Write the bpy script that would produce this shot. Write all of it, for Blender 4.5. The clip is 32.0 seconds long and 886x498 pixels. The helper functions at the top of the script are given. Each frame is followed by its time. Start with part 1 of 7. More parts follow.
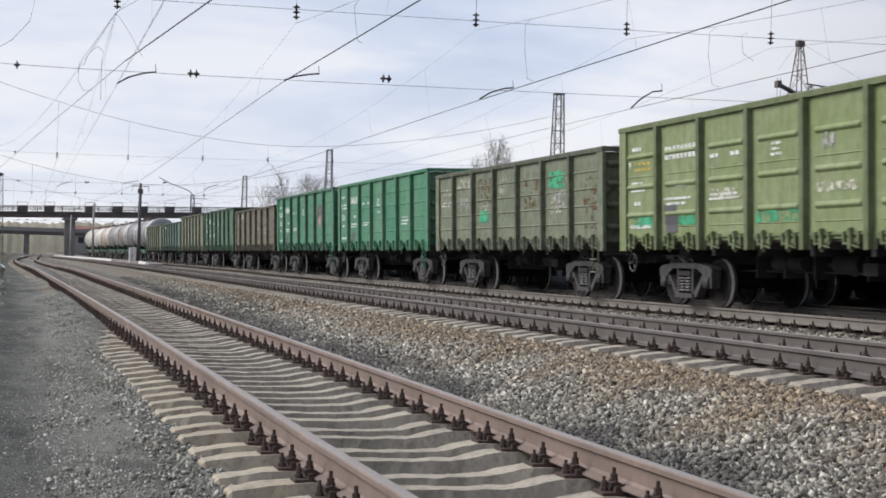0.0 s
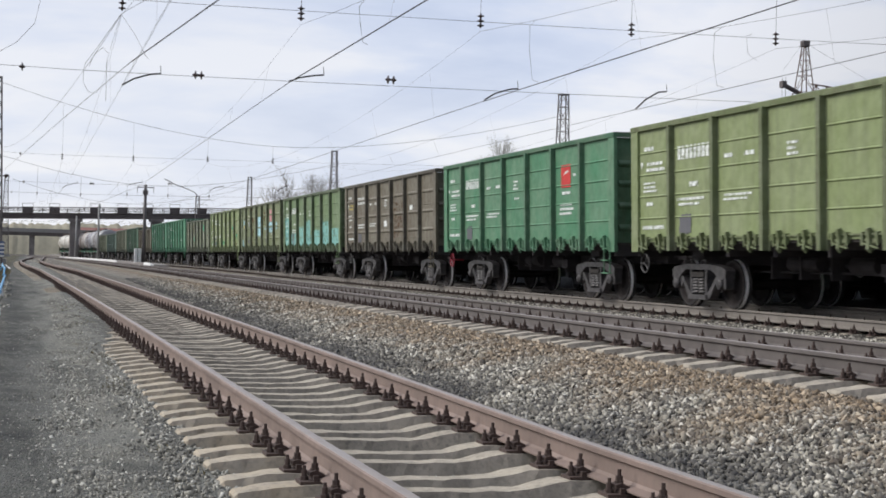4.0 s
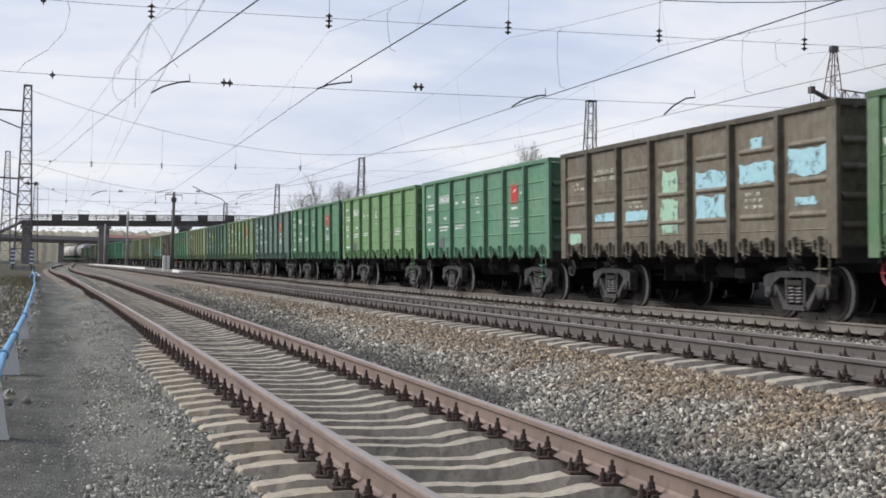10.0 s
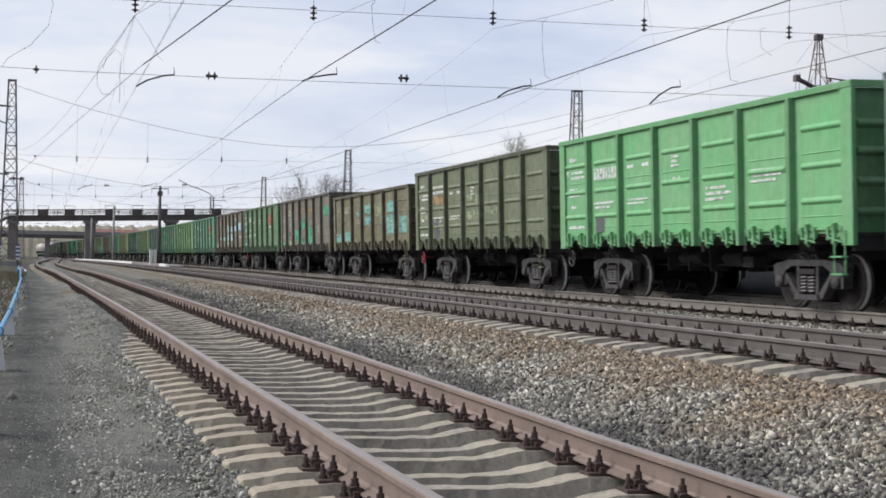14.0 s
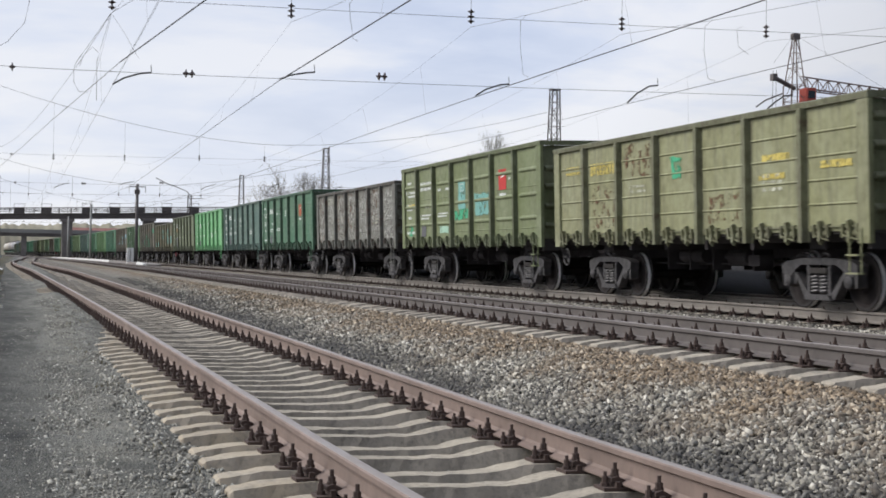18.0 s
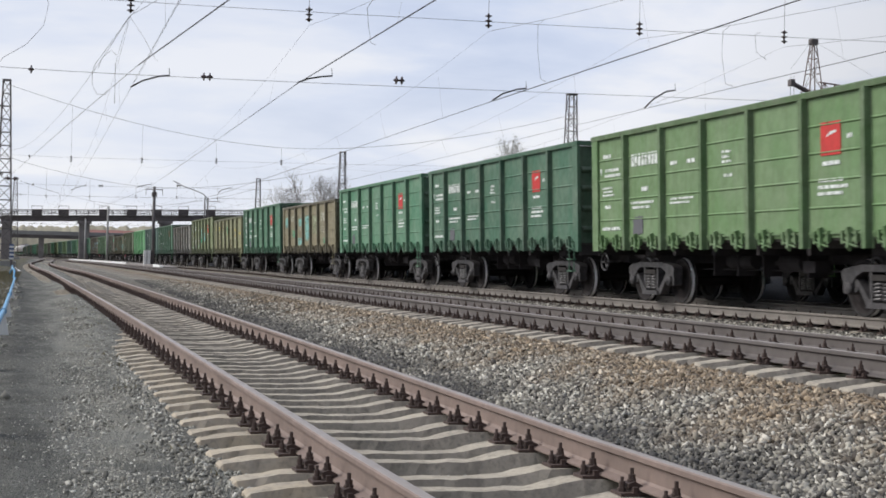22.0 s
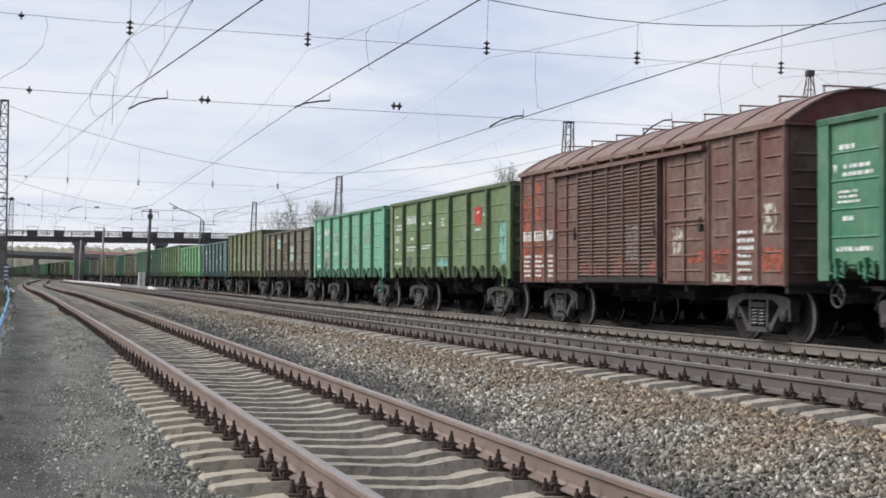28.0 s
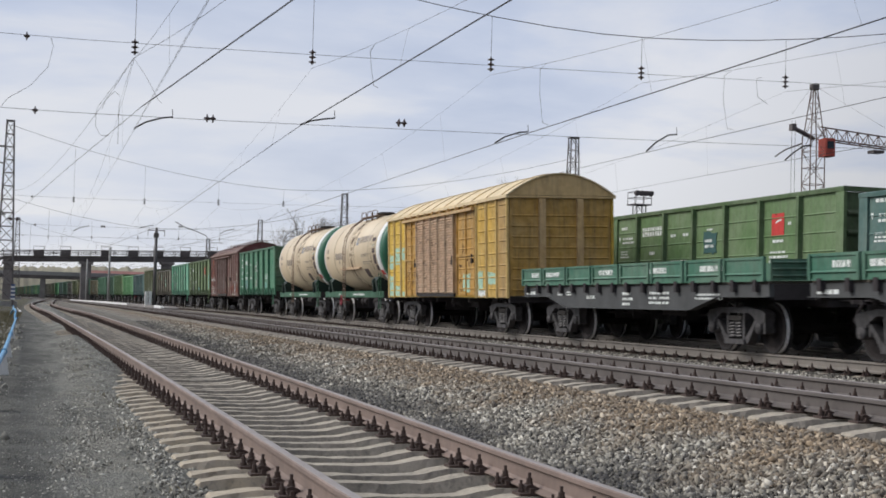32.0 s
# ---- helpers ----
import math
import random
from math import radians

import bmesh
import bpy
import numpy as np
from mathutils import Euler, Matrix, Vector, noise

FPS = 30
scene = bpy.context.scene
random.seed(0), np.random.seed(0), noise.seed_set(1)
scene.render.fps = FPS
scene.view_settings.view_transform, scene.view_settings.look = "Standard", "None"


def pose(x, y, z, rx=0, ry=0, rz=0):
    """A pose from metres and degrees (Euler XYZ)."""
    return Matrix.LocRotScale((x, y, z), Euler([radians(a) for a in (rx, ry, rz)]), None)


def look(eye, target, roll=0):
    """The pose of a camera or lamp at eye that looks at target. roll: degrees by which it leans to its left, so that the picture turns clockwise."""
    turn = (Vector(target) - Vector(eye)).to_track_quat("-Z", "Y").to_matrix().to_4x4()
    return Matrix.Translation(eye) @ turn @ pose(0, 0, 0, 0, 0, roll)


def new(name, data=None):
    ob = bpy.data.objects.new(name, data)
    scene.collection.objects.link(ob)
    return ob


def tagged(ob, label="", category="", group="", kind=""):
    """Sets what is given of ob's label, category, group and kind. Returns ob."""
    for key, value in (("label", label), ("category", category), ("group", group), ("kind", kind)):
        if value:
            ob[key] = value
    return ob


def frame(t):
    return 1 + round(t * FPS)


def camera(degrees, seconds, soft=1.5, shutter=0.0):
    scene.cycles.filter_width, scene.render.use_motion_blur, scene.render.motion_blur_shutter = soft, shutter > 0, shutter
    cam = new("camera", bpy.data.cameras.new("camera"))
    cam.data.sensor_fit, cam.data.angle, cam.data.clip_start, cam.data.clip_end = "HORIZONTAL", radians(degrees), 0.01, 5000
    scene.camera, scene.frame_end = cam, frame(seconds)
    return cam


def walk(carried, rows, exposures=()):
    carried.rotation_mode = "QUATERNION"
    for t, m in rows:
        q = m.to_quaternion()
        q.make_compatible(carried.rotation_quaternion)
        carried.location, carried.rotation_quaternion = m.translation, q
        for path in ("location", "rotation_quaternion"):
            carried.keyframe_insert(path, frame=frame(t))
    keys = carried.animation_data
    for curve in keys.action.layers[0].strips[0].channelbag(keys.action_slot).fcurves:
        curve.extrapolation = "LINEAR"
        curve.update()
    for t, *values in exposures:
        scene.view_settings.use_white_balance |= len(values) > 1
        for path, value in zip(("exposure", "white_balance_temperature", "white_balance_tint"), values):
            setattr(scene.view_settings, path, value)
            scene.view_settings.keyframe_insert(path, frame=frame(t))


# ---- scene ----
# ---- the camera: held by hand beside the siding, turning a little ----
cam = camera(34.59, 32.0, soft=1.7, shutter=0.14)
# seconds, heading to the right of the tracks, pitch up, roll (degrees), x, y, z
HELD = [
    (0, 16.574, 0.586, 1.710, 0.024, 0.004, 0.935),
    (0.5, 17.022, 0.660, 1.913, 0.022, 0.007, 0.941),
    (1, 17.326, 0.739, 1.743, 0.022, 0.001, 0.941),
    (1.5, 17.496, 0.760, 1.968, 0.028, 0.019, 0.935),
    (2, 17.360, 0.751, 1.863, 0.024, 0.010, 0.940),
    (2.5, 17.163, 0.725, 1.866, 0.028, 0.006, 0.940),
    (3, 16.849, 0.666, 1.743, 0.025, 0.001, 0.941),
    (3.5, 16.511, 0.611, 1.744, 0.025, 0.001, 0.943),
    (5.5, 16.203, 0.679, 1.520, 0.005, 0.012, 0.936),
    (6, 16.069, 0.682, 1.723, 0.001, 0.012, 0.936),
    (6.5, 15.971, 0.627, 1.670, -0.003, 0.010, 0.937),
    (7, 15.703, 0.542, 1.971, -0.011, 0.003, 0.940),
    (7.5, 15.440, 0.494, 1.839, -0.014, 0.000, 0.939),
    (8, 15.392, 0.534, 1.717, -0.007, 0.006, 0.937),
    (8.5, 15.282, 0.613, 1.328, -0.001, -0.002, 0.937),
    (9, 15.246, 0.621, 1.624, 0.000, 0.000, 0.935),
    (9.5, 15.177, 0.681, 1.337, 0.001, -0.003, 0.939),
    (10, 15.280, 0.853, 1.572, -0.004, -0.003, 0.938),
    (10.5, 15.577, 0.943, 1.604, -0.002, 0.008, 0.936),
    (11, 15.639, 0.935, 1.677, -0.010, -0.006, 0.938),
    (11.5, 15.678, 0.918, 1.951, -0.004, 0.006, 0.934),
    (12, 15.796, 0.870, 1.807, -0.002, 0.009, 0.933),
    (12.5, 15.961, 0.776, 1.543, 0.009, 0.005, 0.936),
    (13, 15.980, 0.616, 1.592, 0.011, 0.006, 0.936),
    (13.5, 15.867, 0.523, 1.322, 0.011, 0.001, 0.941),
    (14, 15.793, 0.519, 1.031, 0.015, 0.008, 0.938),
    (14.5, 15.890, 0.530, 0.990, 0.019, 0.017, 0.936),
    (16.5, 16.157, 0.461, 0.968, 0.013, 0.009, 0.932),
    (17, 16.484, 0.454, 0.989, 0.014, 0.006, 0.935),
    (17.5, 16.651, 0.486, 1.091, 0.016, 0.008, 0.935),
    (18, 16.672, 0.470, 1.038, 0.021, 0.008, 0.936),
    (18.5, 16.639, 0.392, 0.964, 0.028, 0.007, 0.936),
    (19, 16.518, 0.362, 0.924, 0.024, 0.002, 0.934),
    (19.5, 16.357, 0.320, 0.802, 0.021, 0.005, 0.933),
    (20, 16.129, 0.289, 0.990, 0.021, 0.004, 0.935),
    (20.5, 15.990, 0.409, 1.211, 0.016, 0.003, 0.935),
    (21, 15.963, 0.554, 1.181, 0.016, 0.011, 0.935),
    (21.5, 15.967, 0.603, 1.266, 0.004, -0.003, 0.937),
    (22, 16.028, 0.620, 1.352, 0.008, 0.006, 0.936),
    (22.5, 16.026, 0.651, 1.295, 0.012, 0.008, 0.936),
    (23, 16.024, 0.634, 1.123, 0.013, 0.008, 0.933),
    (23.5, 16.000, 0.675, 1.125, 0.011, -0.005, 0.937),
    (24, 15.882, 0.828, 1.331, 0.016, -0.011, 0.938),
    (24.5, 15.636, 0.995, 1.364, 0.017, -0.011, 0.939),
    (25, 15.471, 1.170, 1.200, 0.011, -0.012, 0.935),
    (25.5, 15.426, 1.305, 1.335, 0.008, -0.017, 0.935),
    (27.5, 16.136, 1.643, 2.191, 0.002, 0.008, 0.933),
    (28, 16.188, 1.669, 2.086, 0.002, 0.006, 0.935),
    (28.5, 16.134, 1.743, 1.821, 0.015, 0.012, 0.931),
    (29, 16.004, 1.811, 1.949, 0.000, -0.013, 0.935),
    (29.5, 15.836, 1.916, 1.917, -0.000, -0.007, 0.934),
    (30, 15.779, 2.055, 2.083, 0.002, -0.008, 0.936),
    (30.5, 15.814, 2.214, 2.056, 0.001, -0.004, 0.932),
    (31, 15.886, 2.316, 1.997, 0.001, 0.002, 0.932),
    (31.5, 15.957, 2.384, 1.823, 0.000, 0.005, 0.930),
    (32, 15.922, 2.326, 1.640, 0.006, 0.004, 0.935),
]


def held_pose(yaw, pitch, roll, x, y, z):
    a, b = radians(yaw), radians(pitch)
    eye = Vector((x, y, z))
    return look(eye, eye + Vector((math.sin(a) * math.cos(b), math.cos(a) * math.cos(b), math.sin(b))), roll)


walk(cam, [(t, held_pose(*r)) for t, *r in HELD], exposures=[(0.0, -0.03), (30.1, -0.03), (30.9, -0.24), (32.0, -0.23)])

# ---- daylight: a bright, broken overcast ----
world = bpy.data.worlds.new("overcast_sky")
scene.world = world
world.use_nodes = True
wn, wl = world.node_tree.nodes, world.node_tree.links
wn.clear()
SUN_DIR = Vector((-0.70, 0.30, 0.60)).normalized()   # towards the sun
sky = wn.new("ShaderNodeTexSky")
sky.sky_type, sky.sun_disc = "NISHITA", False
sky.sun_elevation = math.asin(SUN_DIR.z)
sky.sun_rotation = math.atan2(SUN_DIR.x, SUN_DIR.y)
sky.air_density, sky.dust_density = 1.0, 2.0
wc = wn.new("ShaderNodeTexCoord")
sep = wn.new("ShaderNodeSeparateXYZ")
wl.new(wc.outputs["Generated"], sep.inputs[0])


def wmath(op, a, b=None, clamp=False):
    n = wn.new("ShaderNodeMath")
    n.operation, n.use_clamp = op, clamp
    for i, v in enumerate((a, b)):
        if v is None:
            continue
        if isinstance(v, (int, float)):
            n.inputs[i].default_value = v
        else:
            wl.new(v, n.inputs[i])
    return n.outputs[0]


# the cloud deck: a flat layer overhead, so that clouds draw together towards the horizon
height = wmath("MAXIMUM", sep.outputs[2], 0.0)
down = wmath("ADD", height, 0.16)
flat = wn.new("ShaderNodeCombineXYZ")
wl.new(wmath("DIVIDE", sep.outputs[0], down), flat.inputs[0])
wl.new(wmath("DIVIDE", sep.outputs[1], down), flat.inputs[1])


def wnoise(scale, detail, rough, dist):
    n = wn.new("ShaderNodeTexNoise")
    n.inputs["Scale"].default_value, n.inputs["Detail"].default_value = scale, detail
    n.inputs["Roughness"].default_value, n.inputs["Distortion"].default_value = rough, dist
    wl.new(flat.outputs[0], n.inputs["Vector"])
    return n.outputs[0]


def wramp(v, stops):
    n = wn.new("ShaderNodeValToRGB")
    while len(n.color_ramp.elements) < len(stops):
        n.color_ramp.elements.new(0.5)
    for e, (p, c) in zip(n.color_ramp.elements, stops):
        e.position, e.color = p, (*c, 1)
    wl.new(v, n.inputs[0])
    return n.outputs[0]


def wmix(f, a, b, how="MIX"):
    n = wn.new("ShaderNodeMix")
    n.data_type, n.blend_type = "RGBA", how
    for i, v in ((0, f), (6, a), (7, b)):
        if isinstance(v, (int, float)):
            n.inputs[i].default_value = v
        elif isinstance(v, tuple):
            n.inputs[i].default_value = (*v, 1)
        else:
            wl.new(v, n.inputs[i])
    return n.outputs[2]


clouds = wramp(wnoise(0.85, 8, 0.55, 0.3), [(0.37, (0.44, 0.56, 0.84)), (0.47, (0.64, 0.74, 0.98)), (0.57, (0.97, 0.99, 1.07))])
thin = wramp(wnoise(0.45, 4, 0.5, 0.1), [(0.42, (0.0, 0.0, 0.0)), (0.62, (1.0, 1.0, 1.0))])
deck = wmix(wmath("MULTIPLY", thin, 0.45), clouds, (0.86, 0.905, 1.03))
low = wmath("POWER", wmath("SUBTRACT", 1.0, wmath("MULTIPLY", height, 2.6, True), True), 2.4)
deck = wmix(wmath("MULTIPLY", low, 0.85), deck, (1.075, 1.09, 1.135))
blue = wn.new("ShaderNodeVectorMath")
blue.operation = "SCALE"
wl.new(sky.outputs[0], blue.inputs[0])
blue.inputs["Scale"].default_value = 0.08
total = wmix(0.88, blue.outputs[0], deck)
# the deck is thinner towards the sun and grows heavier away from it
towards = wn.new("ShaderNodeVectorMath")
towards.operation = "DOT_PRODUCT"
wl.new(wc.outputs["Generated"], towards.inputs[0])
towards.inputs[1].default_value = SUN_DIR
shade = wmath("MAXIMUM", wmath("MINIMUM", wmath("ADD", wmath("MULTIPLY", towards.outputs["Value"], 1.5), 0.91), 1.0), 0.24)
total = wmix(1.0, total, shade, "MULTIPLY")
bg, wout = wn.new("ShaderNodeBackground"), wn.new("ShaderNodeOutputWorld")
wl.new(total, bg.inputs[0])
bg.inputs[1].default_value = 0.95
wl.new(bg.outputs[0], wout.inputs[0])

sun = new("sun", bpy.data.lights.new("sun", "SUN"))
sun.data.energy, sun.data.angle, sun.data.color = 3.55, radians(36), (1.0, 0.970, 0.932)
sun.matrix_world = look(SUN_DIR * 50, (0, 0, 0))

# ---- materials ----
MATS = {}


class Nodes:
    """A small writer for node materials."""

    def __init__(self, name):
        self.m = bpy.data.materials.new(name)
        self.m.use_nodes = True
        self.t = self.m.node_tree
        self.t.nodes.clear()
        self.out = self.t.nodes.new("ShaderNodeOutputMaterial")
        self.b = self.t.nodes.new("ShaderNodeBsdfPrincipled")
        self.t.links.new(self.b.outputs[0], self.out.inputs[0])
        self.co = self.t.nodes.new("ShaderNodeTexCoord").outputs["Object"]
        MATS[name] = self.m

    def put(self, v, socket):
        if isinstance(v, (int, float)):
            socket.default_value = v
        elif isinstance(v, (tuple, list)):
            socket.default_value = (*v, 1) if len(v) == 3 and len(socket.default_value) == 4 else v
        else:
            self.t.links.new(v, socket)

    def info(self):
        return self.t.nodes.new("ShaderNodeObjectInfo")

    def world(self):
        return self.t.nodes.new("ShaderNodeNewGeometry").outputs["Position"]

    def island(self):
        return self.t.nodes.new("ShaderNodeNewGeometry").outputs["Random Per Island"]

    def scaled(self, v, s):
        n = self.t.nodes.new("ShaderNodeVectorMath")
        n.operation = "MULTIPLY"
        self.put(v, n.inputs[0])
        n.inputs[1].default_value = s
        return n.outputs[0]

    def shifted(self, v, amount):
        n = self.t.nodes.new("ShaderNodeVectorMath")
        n.operation = "ADD"
        self.put(v, n.inputs[0])
        self.put(amount, n.inputs[1])
        return n.outputs[0]

    def noise(self, scale, detail=4, rough=0.55, vec=None, dist=0.0):
        n = self.t.nodes.new("ShaderNodeTexNoise")
        n.inputs["Scale"].default_value, n.inputs["Detail"].default_value = scale, detail
        n.inputs["Roughness"].default_value, n.inputs["Distortion"].default_value = rough, dist
        self.put(self.co if vec is None else vec, n.inputs["Vector"])
        return n.outputs[0]

    def cells(self, scale, vec=None, out="Distance", feature="F1"):
        n = self.t.nodes.new("ShaderNodeTexVoronoi")
        n.feature = feature
        n.inputs["Scale"].default_value = scale
        self.put(self.co if vec is None else vec, n.inputs["Vector"])
        return n.outputs[out]

    def math(self, op, a, b=0.0, clamp=False):
        n = self.t.nodes.new("ShaderNodeMath")
        n.operation, n.use_clamp = op, clamp
        self.put(a, n.inputs[0])
        self.put(b, n.inputs[1])
        return n.outputs[0]

    def span(self, v, a, b, c=0.0, d=1.0):
        n = self.t.nodes.new("ShaderNodeMapRange")
        for i, x in enumerate((v, a, b, c, d)):
            self.put(x, n.inputs[i])
        return n.outputs[0]

    def mix(self, f, a, b, how="MIX"):
        n = self.t.nodes.new("ShaderNodeMix")
        n.data_type, n.blend_type = "RGBA", how
        self.put(f, n.inputs[0])
        self.put(a, n.inputs[6])
        self.put(b, n.inputs[7])
        return n.outputs[2]

    def ramp(self, v, stops):
        n = self.t.nodes.new("ShaderNodeValToRGB")
        while len(n.color_ramp.elements) < len(stops):
            n.color_ramp.elements.new(0.5)
        for e, (p, c) in zip(n.color_ramp.elements, stops):
            e.position, e.color = p, (*c, 1)
        self.put(v, n.inputs[0])
        return n.outputs[0]

    def split(self, v):
        n = self.t.nodes.new("ShaderNodeSeparateXYZ")
        self.put(v, n.inputs[0])
        return n.outputs

    def bump(self, v, strength, distance):
        n = self.t.nodes.new("ShaderNodeBump")
        n.inputs["Strength"].default_value, n.inputs["Distance"].default_value = strength, distance
        self.put(v, n.inputs["Height"])
        self.t.links.new(n.outputs[0], self.b.inputs["Normal"])

    def done(self, color, rough=0.7, metal=0.0):
        self.put(color, self.b.inputs["Base Color"])
        self.put(rough, self.b.inputs["Roughness"])
        self.put(metal, self.b.inputs["Metallic"])
        return self.m


def plain(name, color, rough=0.7, metal=0.0, vary=0.25, scale=6.0, dark=0.55, bump=0.0, gloss=0.5):
    """Two scales of mottling over a base colour."""
    n = Nodes(name)
    big = n.noise(scale, 5, 0.6)
    fine = n.noise(scale * 9, 3, 0.6)
    low = tuple(c * dark for c in color)
    c = n.mix(n.math("MULTIPLY", n.span(big, 0.35, 0.7), vary * 2, True), color, low)
    c = n.mix(n.math("MULTIPLY", n.span(fine, 0.4, 0.75), vary, True), c, low)
    if bump:
        n.bump(fine, 0.5, bump)
    n.b.inputs["Specular IOR Level"].default_value = gloss
    return n.done(c, n.span(big, 0.3, 0.7, rough - 0.08, rough + 0.1), metal)


def make_paint(name, rust_col, patchy=1.0):
    """Wagon paint: the object's own colour, faded, streaked and rusty as its alpha says."""
    n = Nodes(name)
    info = n.info()
    shift = n.t.nodes.new("ShaderNodeCombineXYZ")
    n.put(n.math("MULTIPLY", info.outputs["Random"], 40.0), shift.inputs[0])
    n.put(n.math("MULTIPLY", info.outputs["Random"], 23.0), shift.inputs[2])
    v = n.shifted(n.co, shift.outputs[0])
    base = info.outputs["Color"]
    wear = n.math("SUBTRACT", 1.0, info.outputs["Alpha"])
    fade = n.noise(0.9, 5, 0.6, v)
    c = n.mix(n.span(fade, 0.35, 0.75, 0.0, 0.30), base, (0.36, 0.37, 0.29))
    blot = n.noise(4.5, 6, 0.65, v)
    c = n.mix(n.math("MULTIPLY", n.span(blot, 0.42, 0.7), n.math("ADD", n.math("MULTIPLY", wear, 0.9), 0.22), True), c, n.mix(1.0, base, (0.55, 0.52, 0.45), "MULTIPLY"))
    streak = n.noise(1.0, 5, 0.6, n.scaled(v, (9.0, 9.0, 0.7)))
    dirt = n.math("MULTIPLY", n.span(streak, 0.46, 0.72), n.math("ADD", n.math("MULTIPLY", wear, 0.75), 0.14), True)
    c = n.mix(dirt, c, (0.075, 0.062, 0.048))
    flake = n.noise(2.3, 8, 0.68, v, 0.4)
    edge = n.math("SUBTRACT", 0.80, n.math("MULTIPLY", wear, 0.36 * patchy))
    rust = n.math("MULTIPLY", n.math("SUBTRACT", flake, edge), 9.0, True)
    c = n.mix(rust, c, n.mix(n.noise(14, 4, 0.6, v), rust_col, tuple(0.45 * x for x in rust_col)))
    n.bump(n.noise(2.2, 3, 0.5, v), 0.35, 0.03)
    n.done(c, n.span(blot, 0.3, 0.7, 0.5, 0.72))


def ragged(name, color, gone, size=3.2):
    """Paint that has flaked away in patches, so that the sheet below shows through."""
    n = Nodes(name)
    keep = n.math("MULTIPLY", n.math("SUBTRACT", n.math("ADD", n.math("MULTIPLY", n.noise(size, 7, 0.7), 0.8), n.math("MULTIPLY", n.noise(18, 4, 0.6), 0.2)), gone), 14.0, True)
    c = n.mix(n.span(n.noise(7, 5, 0.65), 0.35, 0.7, 0.0, 0.5), color, tuple(0.6 * x for x in color))
    n.done(c, 0.7)
    clear, both = n.t.nodes.new("ShaderNodeBsdfTransparent"), n.t.nodes.new("ShaderNodeMixShader")
    n.put(keep, both.inputs[0])
    n.t.links.new(clear.outputs[0], both.inputs[1])
    n.t.links.new(n.b.outputs[0], both.inputs[2])
    n.t.links.new(both.outputs[0], n.out.inputs[0])


make_paint("wagon_paint", (0.085, 0.052, 0.034))
make_paint("roof_paint", (0.20, 0.085, 0.05), 0.7)
# tank paint: clean, faintly stained in runs down the barrel
n = Nodes("tank_paint")
base = n.info().outputs["Color"]
c = n.mix(n.span(n.noise(0.7, 5, 0.6), 0.35, 0.7, 0.0, 0.22), base, n.mix(1.0, base, (0.72, 0.66, 0.58), "MULTIPLY"))
c = n.mix(n.span(n.noise(1.0, 5, 0.6, n.scaled(n.co, (0.6, 7.0, 0.6))), 0.55, 0.75, 0.0, 0.22), c, (0.16, 0.12, 0.085))
n.done(c, 0.45)
plain("black_steel", (0.056, 0.050, 0.051), 0.75, 0.0, 0.3, 3.0, gloss=0.12)
plain("under_steel", (0.056, 0.051, 0.047), 0.8, 0.0, 0.35, 3.0, gloss=0.15)
plain("bogie_cast", (0.078, 0.072, 0.072), 0.62, 0.0, 0.42, 7.0, 0.28, 0.006)
plain("wheel_steel", (0.030, 0.025, 0.024), 0.8, 0.0, 0.3, 6.0, gloss=0.15)
plain("tread_steel", (0.93, 0.92, 0.91), 0.5, 0.25, 0.05, 5.0, 0.9)
plain("rim_steel", (0.034, 0.030, 0.029), 0.7, 0.0, 0.3, 9.0, 0.6, gloss=0.2)
plain("spring_steel", (0.125, 0.118, 0.116), 0.5, 0.2, 0.3, 12.0)
ragged("white_marking", (0.76, 0.79, 0.75), 0.41, 11.0)
ragged("faded_marking", (0.58, 0.58, 0.46), 0.47, 6.0)
ragged("pale_marking", (0.36, 0.41, 0.26), 0.46, 4.5)
ragged("bare_marking", (0.42, 0.42, 0.38), 0.48, 7.0)
ragged("rust_marking", (0.15, 0.075, 0.035), 0.53, 5.0)
ragged("yellow_marking", (0.58, 0.47, 0.12), 0.43, 9.0)
ragged("red_marking", (0.52, 0.035, 0.03), 0.36)
ragged("cyan_marking", (0.19, 0.42, 0.37), 0.40)
ragged("mint_marking", (0.06, 0.40, 0.21), 0.44)
ragged("blue_marking", (0.22, 0.44, 0.52), 0.44)
ragged("sky_marking", (0.36, 0.60, 0.66), 0.39)
ragged("pale_mint_marking", (0.36, 0.55, 0.42), 0.38)
ragged("pink_marking", (0.60, 0.25, 0.27), 0.29)
ragged("faded_red_marking", (0.46, 0.10, 0.04), 0.38)
ragged("grey_marking", (0.11, 0.11, 0.12), 0.36)
plain("dark_marking", (0.03, 0.09, 0.085), 0.8, 0.0, 0.3, 2.0, 0.7)
ragged("ochre_marking", (0.36, 0.235, 0.105), 0.45)
ragged("orange_marking", (0.36, 0.095, 0.05), 0.46)
ragged("ink_marking", (0.36, 0.31, 0.265), 0.43, 9.0)
ragged("blue_ink_marking", (0.24, 0.28, 0.34), 0.41, 6.0)
ragged("stain_marking", (0.16, 0.105, 0.065), 0.49, 2.6)
plain("plate_brown", (0.085, 0.055, 0.050), 0.7, 0.0, 0.3, 4.0)
plain("ladder_brown", (0.19, 0.125, 0.09), 0.8, 0.0, 0.4, 4.0)
plain("red_paint", (0.34, 0.03, 0.05), 0.6, 0.0, 0.25, 6.0)
plain("pine_plank", (0.52, 0.37, 0.24), 0.8, 0.0, 0.3, 6.0)
plain("wire_metal", (0.045, 0.042, 0.042), 0.6, 0.3, 0.2, 2.0)
